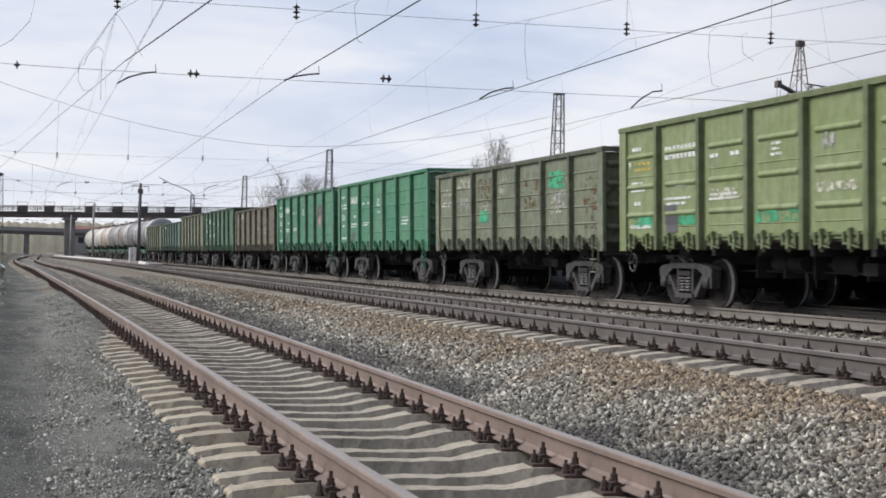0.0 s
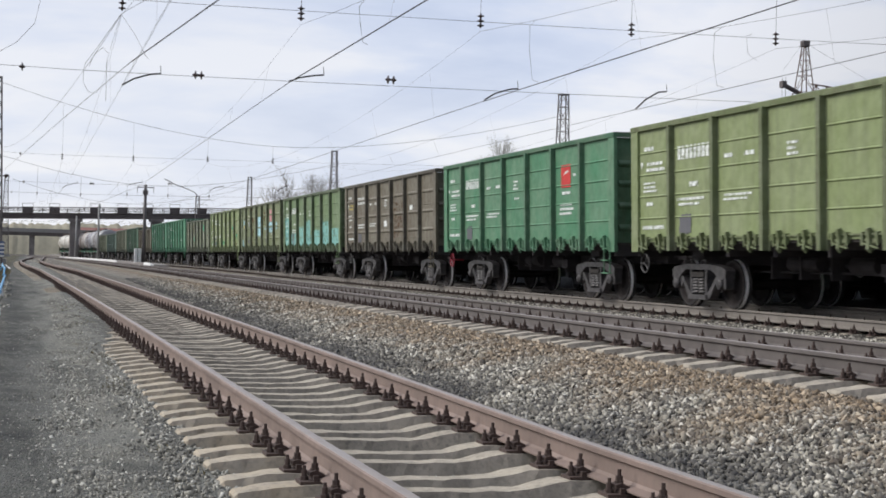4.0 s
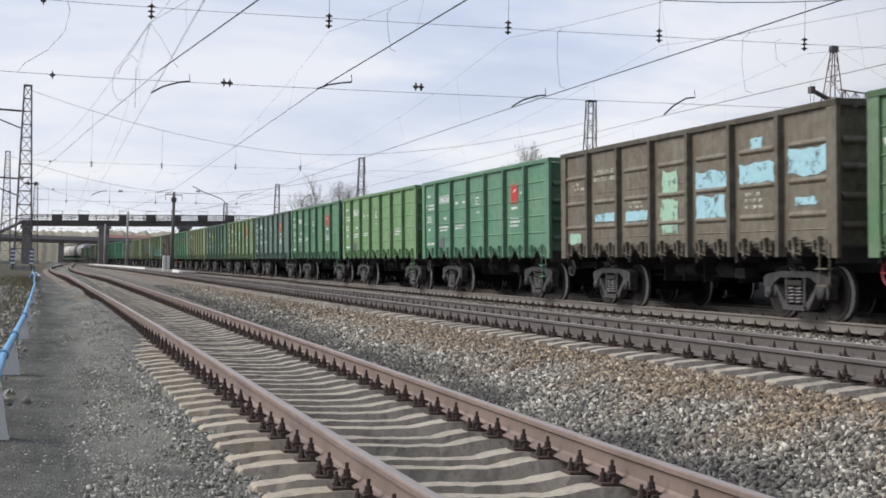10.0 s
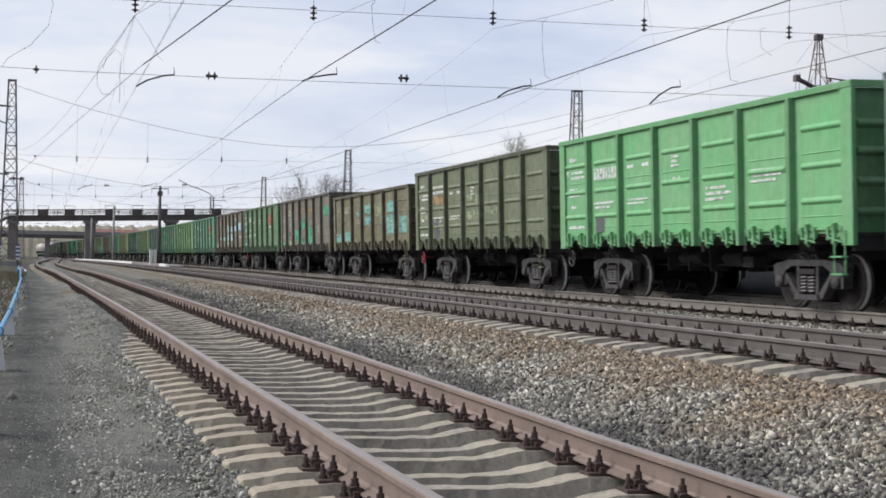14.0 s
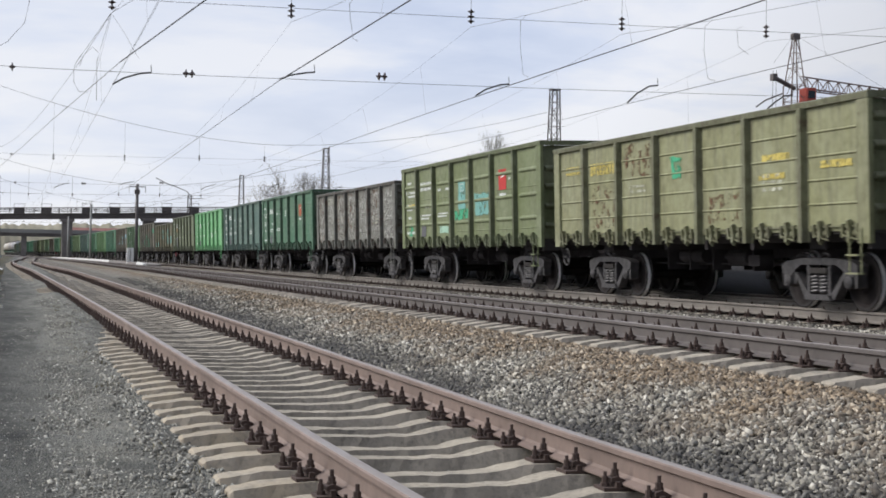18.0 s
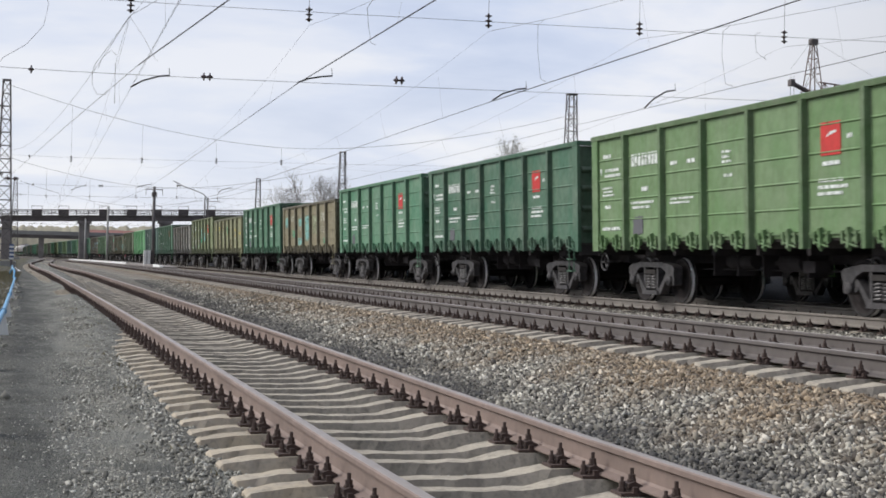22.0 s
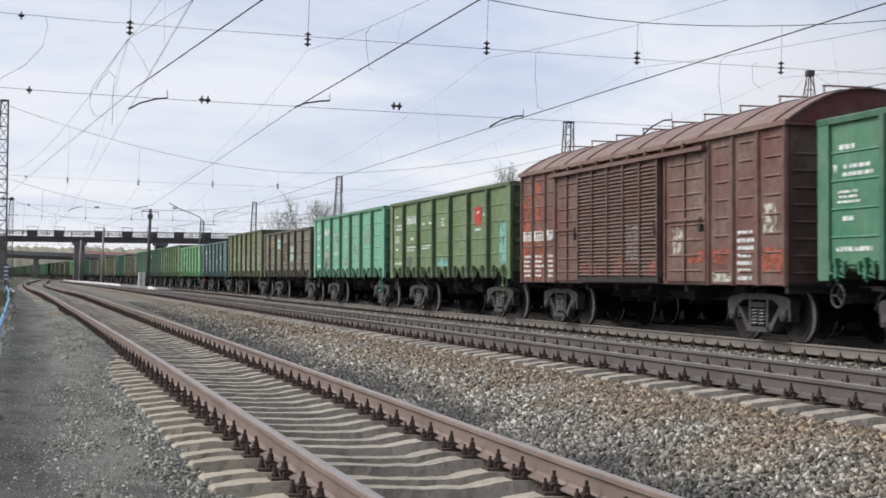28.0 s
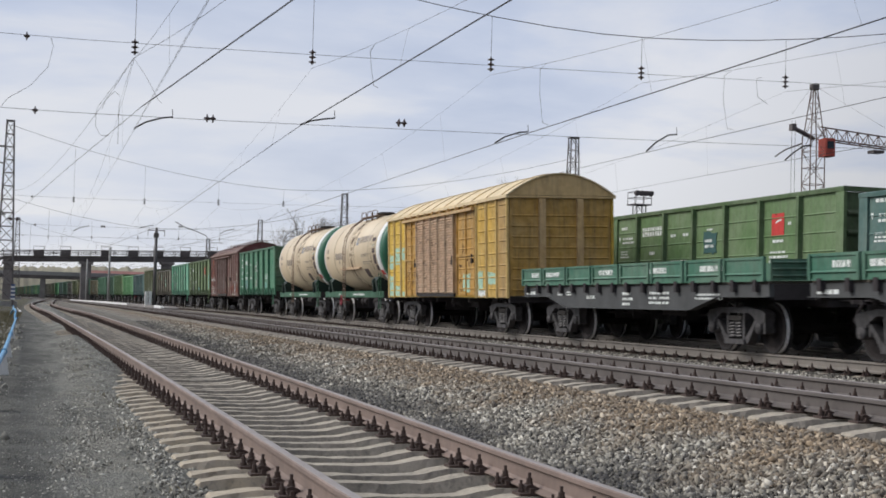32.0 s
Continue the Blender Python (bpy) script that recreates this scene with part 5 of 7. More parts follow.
def covered_wagon(label, side, roof, door, end, trim, gable, brackets):
    """A covered wagon: posts and sheets, a pair of sliding doors on a rail, and a curved roof."""
    wagon = thing("covered_wagon", label, "freight wagon", group="wagons of the moving train")
    z0, z1 = 1.02, EAVE
    cuts = [0.0, 0.0645, 0.132, 0.182, 0.788, 0.859, 0.928, 1.0]
    for e in (-1, 1):
        for a, b in zip(cuts, cuts[1:]):
            if a == 0.182:
                continue
            ya, yb = box_y(a), box_y(b)
            p = part("panel", ribbed_panel(ya, yb, z0, z1, 8, inset=0.20).mesh("panel", "wagon_paint"), wagon, (e * BOX_W, (ya + yb) / 2, 0))
            p.color = side
            if e > 0:
                p.rotation_euler = (0, 0, math.pi)
        for u in cuts:
            y = max(-BOX_HALF + 0.05, min(BOX_HALF - 0.05, box_y(u)))
            sh = Shape()
            sh.prism([(-0.055, -0.03), (-0.055, 0.03), (0.0, 0.06), (0.0, -0.06)], "z", z0 - 0.02, z1)
            p = part("post", sh.mesh("post", "wagon_paint"), wagon, (e * (BOX_W + 0.012), y, 0))
            p.color = side
            if e > 0:
                p.rotation_euler = (0, 0, math.pi)
        # the door opening's wall strip above and behind the leaves
        sh = Shape()
        sh.box(-0.010, 0.010, box_y(0.788), box_y(0.182), z0, z1)
        p = part("door_bay", sh.mesh("door_bay", "wagon_paint"), wagon, (e * (BOX_W - 0.02), 0, 0))
        p.color = side
        for a, b, louvred in ((0.187, 0.304, 0), (0.307, 0.632, 1), (0.646, 0.782, 0)):
            ya, yb = box_y(a), box_y(b)
            h = (ya - yb) / 2
            if louvred:
                sh = Shape()
                sh.box(-0.02, 0.02, -h, h, z0 + 0.12, z1 - 0.24)
                ls = Shape()
                ls.prism([(-0.085, 0.006), (-0.085, 0.018), (-0.02, 0.064), (-0.02, 0)], "y", -h / 5 + 0.05, h / 5 - 0.05)
                louvre = ls.mesh("louvre", "wagon_paint")
                d = part("door", sh.mesh("door", "wagon_paint"), wagon, (e * (BOX_W + 0.035), (ya + yb) / 2, 0), "louvred sliding door leaf")
                d.color = door
                bs = Shape()
                bs.box(-0.098, -0.02, -0.032, 0.032, z0 + 0.12, z1 - 0.24)
                bar = bs.mesh("door_bar", "wagon_paint")
                for c in range(6):
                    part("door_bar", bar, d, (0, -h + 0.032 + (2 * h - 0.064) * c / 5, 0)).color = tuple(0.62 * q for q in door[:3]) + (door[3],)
                for c in range(5):
                    for i in range(29):
                        part("louvre", louvre, d, (0, -h + 2 * h * (c + 0.5) / 5, z0 + 0.16 + 0.080 * i)).color = door
                sh = Shape()
                sh.box(-0.075, -0.02, -h, h, z0 + 0.02, z0 + 0.13)
                part("sill_guide", sh.mesh("sill_guide", "under_steel"), d)
            else:
                sh = ribbed_panel(ya, yb, z0 + 0.05, z1 - 0.24, 8, inset=0.2)
                for y in (-h + 0.03, 0.0, h - 0.03):
                    sh.box(-0.050, -0.012, y - 0.028, y + 0.028, z0 + 0.05, z1 - 0.24)
                sh.box(-0.056, -0.012, -h, h, 2.24, 2.30)
                d = part("door", sh.mesh("door", "wagon_paint"), wagon, (e * (BOX_W + 0.02), (ya + yb) / 2, 0), "sheet-metal door leaf")
                d.color = side
            if e > 0:
                d.rotation_euler = (0, 0, math.pi)
            hs = Shape()
            hs.box(-0.12, -0.04, -0.05, 0.05, 2.02, 2.16)
            hs.tube((-0.10, 0, 2.0), (-0.10, 0, 2.3), 0.015, 6)
            part("latch", hs.mesh("latch", "under_steel"), d, (0, -h + 0.12, 0))
        sh = Shape()
        sh.prism([(-0.16, z1 - 0.245), (-0.16, z1 - 0.165), (0.0, z1 - 0.145), (0.0, z1 - 0.245)], "y", box_y(0.786), box_y(0.180))
        for i in range(9):
            y = box_y(0.20 + 0.065 * i)
            sh.box(-0.14, 0.0, y - 0.03, y + 0.03, z1 - 0.15, z1 - 0.05)
        p = part("door_rail", sh.mesh("door_rail", "wagon_paint"), wagon, (e * (BOX_W + 0.01), 0, 0))
        p.color = trim
        if e > 0:
            p.rotation_euler = (0, 0, math.pi)
            p.scale = (1, -1, 1)
    for e in (-1, 1):
        flat = pressed(BOX_W - 0.03, z0, z1 - 0.08, [(z0 + 0.2 + i * 0.29, 0.025, 0.03) for i in range(8)], 0.07)
        sh = Shape()
        sh.add([(y, -x, z) for x, y, z in flat.v], flat.f)
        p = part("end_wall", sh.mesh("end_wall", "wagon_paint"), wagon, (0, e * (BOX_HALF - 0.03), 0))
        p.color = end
        if e < 0:
            p.rotation_euler = (0, 0, math.pi)
        for x in (-0.55, 0.55):
            sh = Shape()
            sh.box(x - 0.09, x + 0.09, 0.012, 0.11, z0, z1 - 0.08)
            part("end_post", sh.mesh("end_post", "wagon_paint"), p).color = trim
    # roof: a curved shell with ribs and eave boards
    sh = Shape()
    arc = [math.pi * i / 16 for i in range(17)]
    top = [((BOX_W + 0.07) * math.cos(a), z1 + 0.02 + 0.60 * math.sin(a) ** 2) for a in arc]
    inner = [(x * 0.985, z - 0.03) for x, z in reversed(top)]
    sh.prism(top + inner, "y", -BOX_HALF - 0.10, BOX_HALF + 0.10)
    for i in range(10):
        y = -BOX_HALF + 0.35 + i * (2 * BOX_HALF - 0.7) / 9
        out = [(x * 1.012, z + 0.022) for x, z in top]
        sh.prism(out + [(x * 0.99, z - 0.01) for x, z in reversed(top)], "y", y - 0.035, y + 0.035)
    for e in (-1, 1):
        sh.box(min(e * (BOX_W + 0.02), e * (BOX_W + 0.10)), max(e * (BOX_W + 0.02), e * (BOX_W + 0.10)), -BOX_HALF - 0.08, BOX_HALF + 0.08, z1 - 0.07, z1 + 0.02)
    r = part("roof", sh.mesh("roof", "roof_paint"), wagon, label="curved sheet roof with ribs")
    r.color = roof
    for e in (-1, 1):
        sh = Shape()
        sh.prism([(x * 0.985, z - 0.02) for x, z in top], "y", -0.03, 0.03)
        sh.box(-BOX_W - 0.04, BOX_W + 0.04, -0.05, 0.05, z1 - 0.07, z1 - 0.012)
        part("gable", sh.mesh("gable", "roof_paint"), r, (0, e * (BOX_HALF + 0.02), 0)).color = gable
    for i in range(brackets):
        y = -6.1 + 1.53 * i
        sh = Shape()
        for x in (-0.42, 0.42):
            sh.tube((x, y, z1 + 0.52), (x, y, z1 + 0.72), 0.016, 5)
        sh.tube((-0.45, y, z1 + 0.72), (0.45, y, z1 + 0.72), 0.018, 5)
        part("roof_bracket", sh.mesh("roof_bracket", "roof_paint"), r).color = roof
    part("underframe", BOX_FRAME, wagon)
    sh = Shape()
    sh.box(-BOX_W + 0.02, BOX_W - 0.02, -BOX_HALF, BOX_HALF, 1.0, 1.06)
    part("wagon_floor", sh.mesh("wagon_floor", "under_steel"), wagon)
    part("brake_gear", BRAKE, wagon)
    add_couplers(wagon, 7.3)
    add_bogies(wagon, 5.0)
    return wagon


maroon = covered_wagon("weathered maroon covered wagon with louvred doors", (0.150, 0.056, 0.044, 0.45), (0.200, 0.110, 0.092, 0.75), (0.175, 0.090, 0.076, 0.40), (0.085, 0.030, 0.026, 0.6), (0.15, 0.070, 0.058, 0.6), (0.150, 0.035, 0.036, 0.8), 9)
MOVING.append((maroon, 479.87))
for u0, u1, za, zb, mat in ((0.008, 0.058, 1.10, 3.2, "orange_marking"), (0.070, 0.126, 1.10, 2.35, "orange_marking"), (0.140, 0.178, 1.2, 1.65, "orange_marking"), (0.796, 0.852, 1.40, 1.66, "orange_marking"),
                            (0.936, 0.990, 1.22, 1.66, "orange_marking"), (0.075, 0.110, 2.5, 3.5, "orange_marking"), (0.868, 0.920, 1.10, 2.05, "white_marking"), (0.796, 0.852, 1.06, 1.22, "faded_marking"), (0.938, 0.970, 1.9, 2.4, "faded_marking")):
    marking(maroon, mat, box_y(u1), box_y(u0), za, zb, x=-1.5135, bars=3 if mat[0] == "w" else 0, rows=7 if mat[0] == "w" else 1)
for u0, u1 in ((0.008, 0.058), (0.068, 0.126), (0.138, 0.178)):
    marking(maroon, "white_marking", box_y(u1), box_y(u0), 2.05, 2.30, x=-1.5195, bars=2)
    marking(maroon, "white_marking", box_y(u1), box_y(u0) - 0.1, 1.15, 1.75, x=-1.5195, bars=2, rows=5)
# primer patches and chalky blots low on the door leaves
for u0, u1, za, zb, mat, dx in ((0.310, 0.345, 1.22, 1.45, "orange_marking", 0.092), (0.352, 0.398, 1.22, 1.50, "orange_marking", 0.092), (0.412, 0.440, 1.22, 1.46, "orange_marking", 0.092), (0.470, 0.508, 1.22, 1.62, "orange_marking", 0.092),
                                (0.515, 0.560, 1.45, 2.25, "bare_marking", 0.092), (0.590, 0.630, 1.22, 1.48, "orange_marking", 0.092), (0.725, 0.775, 1.42, 1.66, "orange_marking", 0.034), (0.675, 0.705, 1.6, 2.1, "faded_marking", 0.034)):
    marking(maroon, mat, box_y(u1), box_y(u0), za, zb, x=-BOX_W - dx)
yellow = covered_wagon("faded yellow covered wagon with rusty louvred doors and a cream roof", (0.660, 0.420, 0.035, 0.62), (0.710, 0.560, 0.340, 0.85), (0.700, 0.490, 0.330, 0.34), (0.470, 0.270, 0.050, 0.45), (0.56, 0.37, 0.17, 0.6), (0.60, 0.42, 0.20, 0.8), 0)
MOVING.append((yellow, 532.55))
for o in yellow.children:
    # the rear sheets have faded to tan, the front ones are still lemon
    if o.location.x < 0 and o.name.startswith("panel"):
        o.color = (0.43, 0.260, 0.070, 0.5) if o.location.y < -5.5 else (0.57, 0.350, 0.050, 0.55) if o.location.y < -3.5 else (0.66, 0.425, 0.035, 0.62)
    elif o.location.x < 0 and o.name.startswith("post"):
        o.color = (0.60, 0.41, 0.130, 0.6)
    elif o.get("label", "") == "sheet-metal door leaf":
        o.color = (0.50, 0.265, 0.032, 0.42)
for u0, u1, za, zb, mat in ((0.008, 0.058, 1.08, 1.75, "pale_mint_marking"), (0.070, 0.126, 2.15, 2.72, "pale_mint_marking"), (0.008, 0.058, 2.0, 2.5, "pale_mint_marking"), (0.140, 0.178, 2.3, 2.75, "pale_mint_marking"), (0.068, 0.126, 1.06, 1.4, "pale_mint_marking"),
                            (0.796, 0.850, 1.05, 1.22, "white_marking"), (0.866, 0.920, 1.40, 1.72, "pale_mint_marking"), (0.140, 0.178, 1.05, 1.2, "pale_mint_marking"), (0.796, 0.830, 1.2, 1.75, "pale_mint_marking")):
    marking(yellow, mat, box_y(u1), box_y(u0), za, zb, x=-1.5135)
for u0, u1, za, zb, mat, dx in ((0.69, 0.74, 1.2, 1.7, "pale_mint_marking", 0.034), (0.68, 0.70, 2.3, 3.0, "rust_marking", 0.034), (0.655, 0.685, 1.2, 2.0, "rust_marking", 0.034), (0.71, 0.77, 1.9, 2.3, "rust_marking", 0.034),
                                (0.20, 0.26, 1.25, 2.0, "rust_marking", 0.034), (0.43, 0.47, 1.9, 3.1, "rust_marking", 0.092), (0.36, 0.40, 1.3, 2.2, "rust_marking", 0.092)):
    marking(yellow, mat, box_y(u1), box_y(u0), za, zb, x=-BOX_W - dx)


# ---- tank wagons ----
TANK_R, TANK_Z, TANK_L = 1.50, 2.78, 5.32


def tank_wagon(label, barrel, dome, ring, frame_mat, clean):
    wagon = thing("tank_wagon", label, "tank wagon", group="wagons of the moving train")

    def shell(name, prof, color, mat="tank_paint", n=40):
        sh = Shape()
        sh.lathe(prof, "y", (0, 0, TANK_Z), n)
        p = part(name, sh.mesh(name, mat, True), wagon)
        p.color = color
        return p

    b = shell("barrel", [(-5.05, 0.4), (-5.05, TANK_R), (TANK_L - 0.12, TANK_R), (TANK_L - 0.12, 0.4)], (*barrel, clean))
    for e, c in ((-1, dome), (1, barrel)):
        prof = [(e * (5.04 if e < 0 else TANK_L - 0.12), TANK_R - 0.003)]
        prof += [(e * (TANK_L + 0.30 * math.sin(a)), TANK_R * math.cos(a) ** 0.55 if a < 1.5 else 0.02) for a in (0.0, 0.3, 0.6, 0.9, 1.15, 1.35, 1.5, 1.565)]
        d = shell("dome_end", prof if e > 0 else list(reversed(prof)), (*c, clean))
    for y, w in ((-4.79, 0.27), (TANK_L - 0.08, 0.08)):
        shell("white_ring", [(y - w, 1.0), (y - w, TANK_R + 0.007), (y + w, TANK_R + 0.007), (y + w, 1.0)], (*ring, 0.95))
    for y in (-3.1, -0.55, 0.45, 3.2):
        shell("strap", [(y - 0.035, 1.2), (y - 0.035, TANK_R + 0.014), (y + 0.035, TANK_R + 0.014), (y + 0.035, 1.2)], tuple(c * 0.75 for c in barrel) + (0.6,))
    # rusty spill band, manhole, walkway and ladders
    shell("spill_band", [(-0.24, 1.2), (-0.24, TANK_R + 0.010), (0.14, TANK_R + 0.010), (0.14, 1.2)], (0.20, 0.13, 0.085, 0.25), "stain_marking")
    sh = Shape()
    sh.lathe([(TANK_Z + 1.40, 0.36), (TANK_Z + 1.58, 0.34), (TANK_Z + 1.60, 0.38), (TANK_Z + 1.66, 0.38), (TANK_Z + 1.69, 0.26)], "z", (0, -0.05, 0), 20)
    part("manhole", sh.mesh("manhole", "under_steel"), wagon)
    sh = Shape()
    for x in (-0.62, 0.62):
        sh.box(x - 0.16, x + 0.16, -1.70, 1.25, TANK_Z + 1.47, TANK_Z + 1.50)
        for y0 in (-1.65, -0.70, 0.30):
            sh.line([(x * 1.22, y0, TANK_Z + 1.3), (x * 1.22, y0, TANK_Z + 1.64), (x * 1.22, y0 + 0.12, TANK_Z + 1.69), (x * 1.22, y0 + 0.70, TANK_Z + 1.69), (x * 1.22, y0 + 0.82, TANK_Z + 1.64), (x * 1.22, y0 + 0.82, TANK_Z + 1.3)], 0.018, 5)
    part("walkway", sh.mesh("walkway", "ladder_brown"), wagon)
    for e in (-1, 1):
        sh = Shape()
        for dy in (0.55, 0.95):
            pts = [(e * (TANK_R + 0.10), dy, 0.72), (e * (TANK_R + 0.10), dy, TANK_Z + 0.2)]
            pts += [(e * (TANK_R + 0.10) * math.cos(a), dy, TANK_Z + 0.2 + (TANK_R - 0.1) * math.sin(a)) for a in (0.35, 0.7, 1.0, 1.2)]
            sh.line(pts, 0.020, 5)
        for i in range(10):
            z = 0.8 + 0.28 * i
            x = e * (TANK_R + 0.10) if z < TANK_Z + 0.2 else e * (TANK_R + 0.10) * math.sqrt(max(0.1, 1 - ((z - TANK_Z - 0.2) / 1.45) ** 2))
            sh.tube((x, 0.55, z), (x, 0.95, z), 0.016, 5)
        part("ladder", sh.mesh("ladder", "ladder_brown"), wagon)
        for y in (-4.15, 4.15):
            sh = Shape()
            sh.prism([(e * 0.55, 1.22), (e * 1.42, 1.22), (e * 1.49, 1.62), (e * 1.36, 1.78), (e * 0.9, 1.55), (e * 0.5, 1.38)], "y", y - 0.42, y + 0.42)
            sh.box(min(e * 1.40, e * 1.54), max(e * 1.40, e * 1.54), y - 0.05, y + 0.05, 1.2, 1.70)
            part("saddle", sh.mesh("saddle", frame_mat[1]), wagon)
        sh = Shape()
        sh.prism([(e * 1.44, 1.0), (e * 1.44, 1.24), (e * 1.30, 1.24), (e * 1.30, 1.21), (e * 1.40, 1.21), (e * 1.40, 1.0)], "y", -5.45, 5.45)
        part("side_sill", sh.mesh("side_sill", frame_mat[0]), wagon)
        sh = Shape()
        for dy in (-0.17, 0.17):
            sh.tube((e * 1.5, -5.1 + dy, 0.55), (e * 1.5, -5.1 + dy, 1.9), 0.016, 5)
        for i in range(4):
            sh.tube((e * 1.5, -5.27, 0.6 + 0.3 * i), (e * 1.5, -4.93, 0.6 + 0.3 * i), 0.014, 5)
        part("step_ladder", sh.mesh("step_ladder", frame_mat[0]), wagon)
    sh = Shape()
    for y in (-5.42, 5.42):
        sh.box(-1.42, 1.42, y - 0.06, y + 0.06, 0.98, 1.23)
    sh.box(-0.25, 0.25, -5.4, 5.4, 0.9, 1.25)
    part("underframe", sh.mesh("underframe", "black_steel"), wagon)
    part("brake_gear", BRAKE, wagon, (0, 0, -0.05))
    add_couplers(wagon, 6.01)
    add_bogies(wagon, 3.86)
    return wagon


def barrel_marks(wagon):
    """Grey lettering bars, a framed plate and patches that lie on the curved side."""
    for y0, y1, a0, a1, mat, nb in ((1.60, 3.0, -0.14, 0.04, "ink_marking", 9), (2.15, 2.35, -0.25, -0.18, "ink_marking", 1), (-3.45, -1.45, 0.25, 0.42, "ink_marking", 6), (-1.35, -1.0, 0.20, 0.40, "blue_ink_marking", 1), (-3.5, -1.9, -0.08, -0.055, "ink_marking", 11),
                                    (-2.9, -1.9, -0.12, -0.10, "ink_marking", 6), (-3.5, -2.0, -0.28, -0.255, "ink_marking", 10), (-3.0, -2.0, -0.33, -0.31, "ink_marking", 6), (-2.55, -1.95, -0.72, -0.46, "plate_brown", 1), (-4.25, -3.75, 0.24, 0.34, "plate_brown", 1),
                                    (-4.25, -3.75, 0.10, 0.18, "faded_marking", 3), (-4.25, -3.85, -0.06, 0.06, "plate_brown", 1), (-4.35, -4.0, -0.34, -0.10, "plate_brown", 1), (-4.45, -4.1, -0.52, -0.38, "plate_brown", 1), (-4.95, -4.5, -0.66, -0.52, "red_marking", 1),
                                    (4.4, 4.8, 0.08, 0.20, "ink_marking", 2), (4.4, 4.7, -0.10, -0.02, "ink_marking", 2), (-0.75, -0.62, -0.2, 0.6, "stain_marking", 1), (-0.35, -0.05, -0.1, 0.9, "stain_marking", 1), (0.3, 0.55, 0.1, 0.8, "stain_marking", 1), (-3.6, -3.5, -0.5, 0.4, "stain_marking", 1)):
        sh = Shape()
        step = (y1 - y0) / nb
        for i in range(nb):
            ya, yb = y0 + i * step, y0 + i * step + step * (0.7 if nb > 1 else 1)
            k = 4
            for j in range(k):
                q = []
                for r in (TANK_R - 0.01, TANK_R + 0.009):
                    for a in (a0 + (a1 - a0) * j / k, a0 + (a1 - a0) * (j + 1) / k):
                        q.append((-r * math.cos(a), TANK_Z + r * math.sin(a)))
                sh.prism([q[0], q[2], q[3], q[1]], "y", ya, yb)
        part("marking", sh.mesh("marking", mat), wagon)


CREAM, TGREEN = (0.610, 0.500, 0.345), (0.012, 0.105, 0.055)
plain("tank_frame_green", (0.028, 0.110, 0.056), 0.6, 0.0, 0.35, 1.5, 0.5)
plain("tank_saddle_green", (0.006, 0.022, 0.014), 0.7, 0.0, 0.35, 1.5, 0.5)
for i in range(2):
    tk = tank_wagon("cream tank wagon with a dark green rear end and white rings", CREAM, TGREEN, (0.72, 0.72, 0.70), ("tank_frame_green", "tank_saddle_green"), 0.55)
    barrel_marks(tk)
    marking(tk, "white_marking", -2.3, -0.2, 1.08, 1.17, x=-1.4415, bars=6)
    marking(tk, "white_marking", 2.2, 2.5, 1.08, 1.17, x=-1.4415, bars=1)
    if i:
        sh = Shape()
        sh.box(-1.48, -1.36, -1.55, 2.15, TANK_Z - 0.655, TANK_Z - 0.585)
        part("plank", sh.mesh("plank", "pine_plank"), tk, label="bare wooden plank along the barrel")
        part("handwheel", RED_HANDWHEEL, tk, (-1.52, 1.72, 0.88), "red brake handwheel")
    MOVING.append((tk, 507.13 + 12.02 * i))
for i in range(7):
    body = [(0.25, 0.25, 0.26), (0.22, 0.22, 0.24), (0.30, 0.27, 0.25), (0.26, 0.25, 0.25), (0.50, 0.44, 0.36), (0.55, 0.53, 0.48), (0.55, 0.53, 0.48)][i]
    tk = tank_wagon("grimy grey tank wagon with white end rings" if i < 4 else "pale cream tank wagon with white end rings", body, body, (0.66, 0.66, 0.64), ("tank_frame_green", "tank_saddle_green"), 0.6)
    MOVING.append((tk, -111.86 - 6.01 - 12.02 * i))


# ---- flat wagons with drop sides ----
plain("flat_sill_grey", (0.062, 0.064, 0.064), 0.75, 0.0, 0.35, 1.5, 0.6)
FLAT_HALF = 6.50


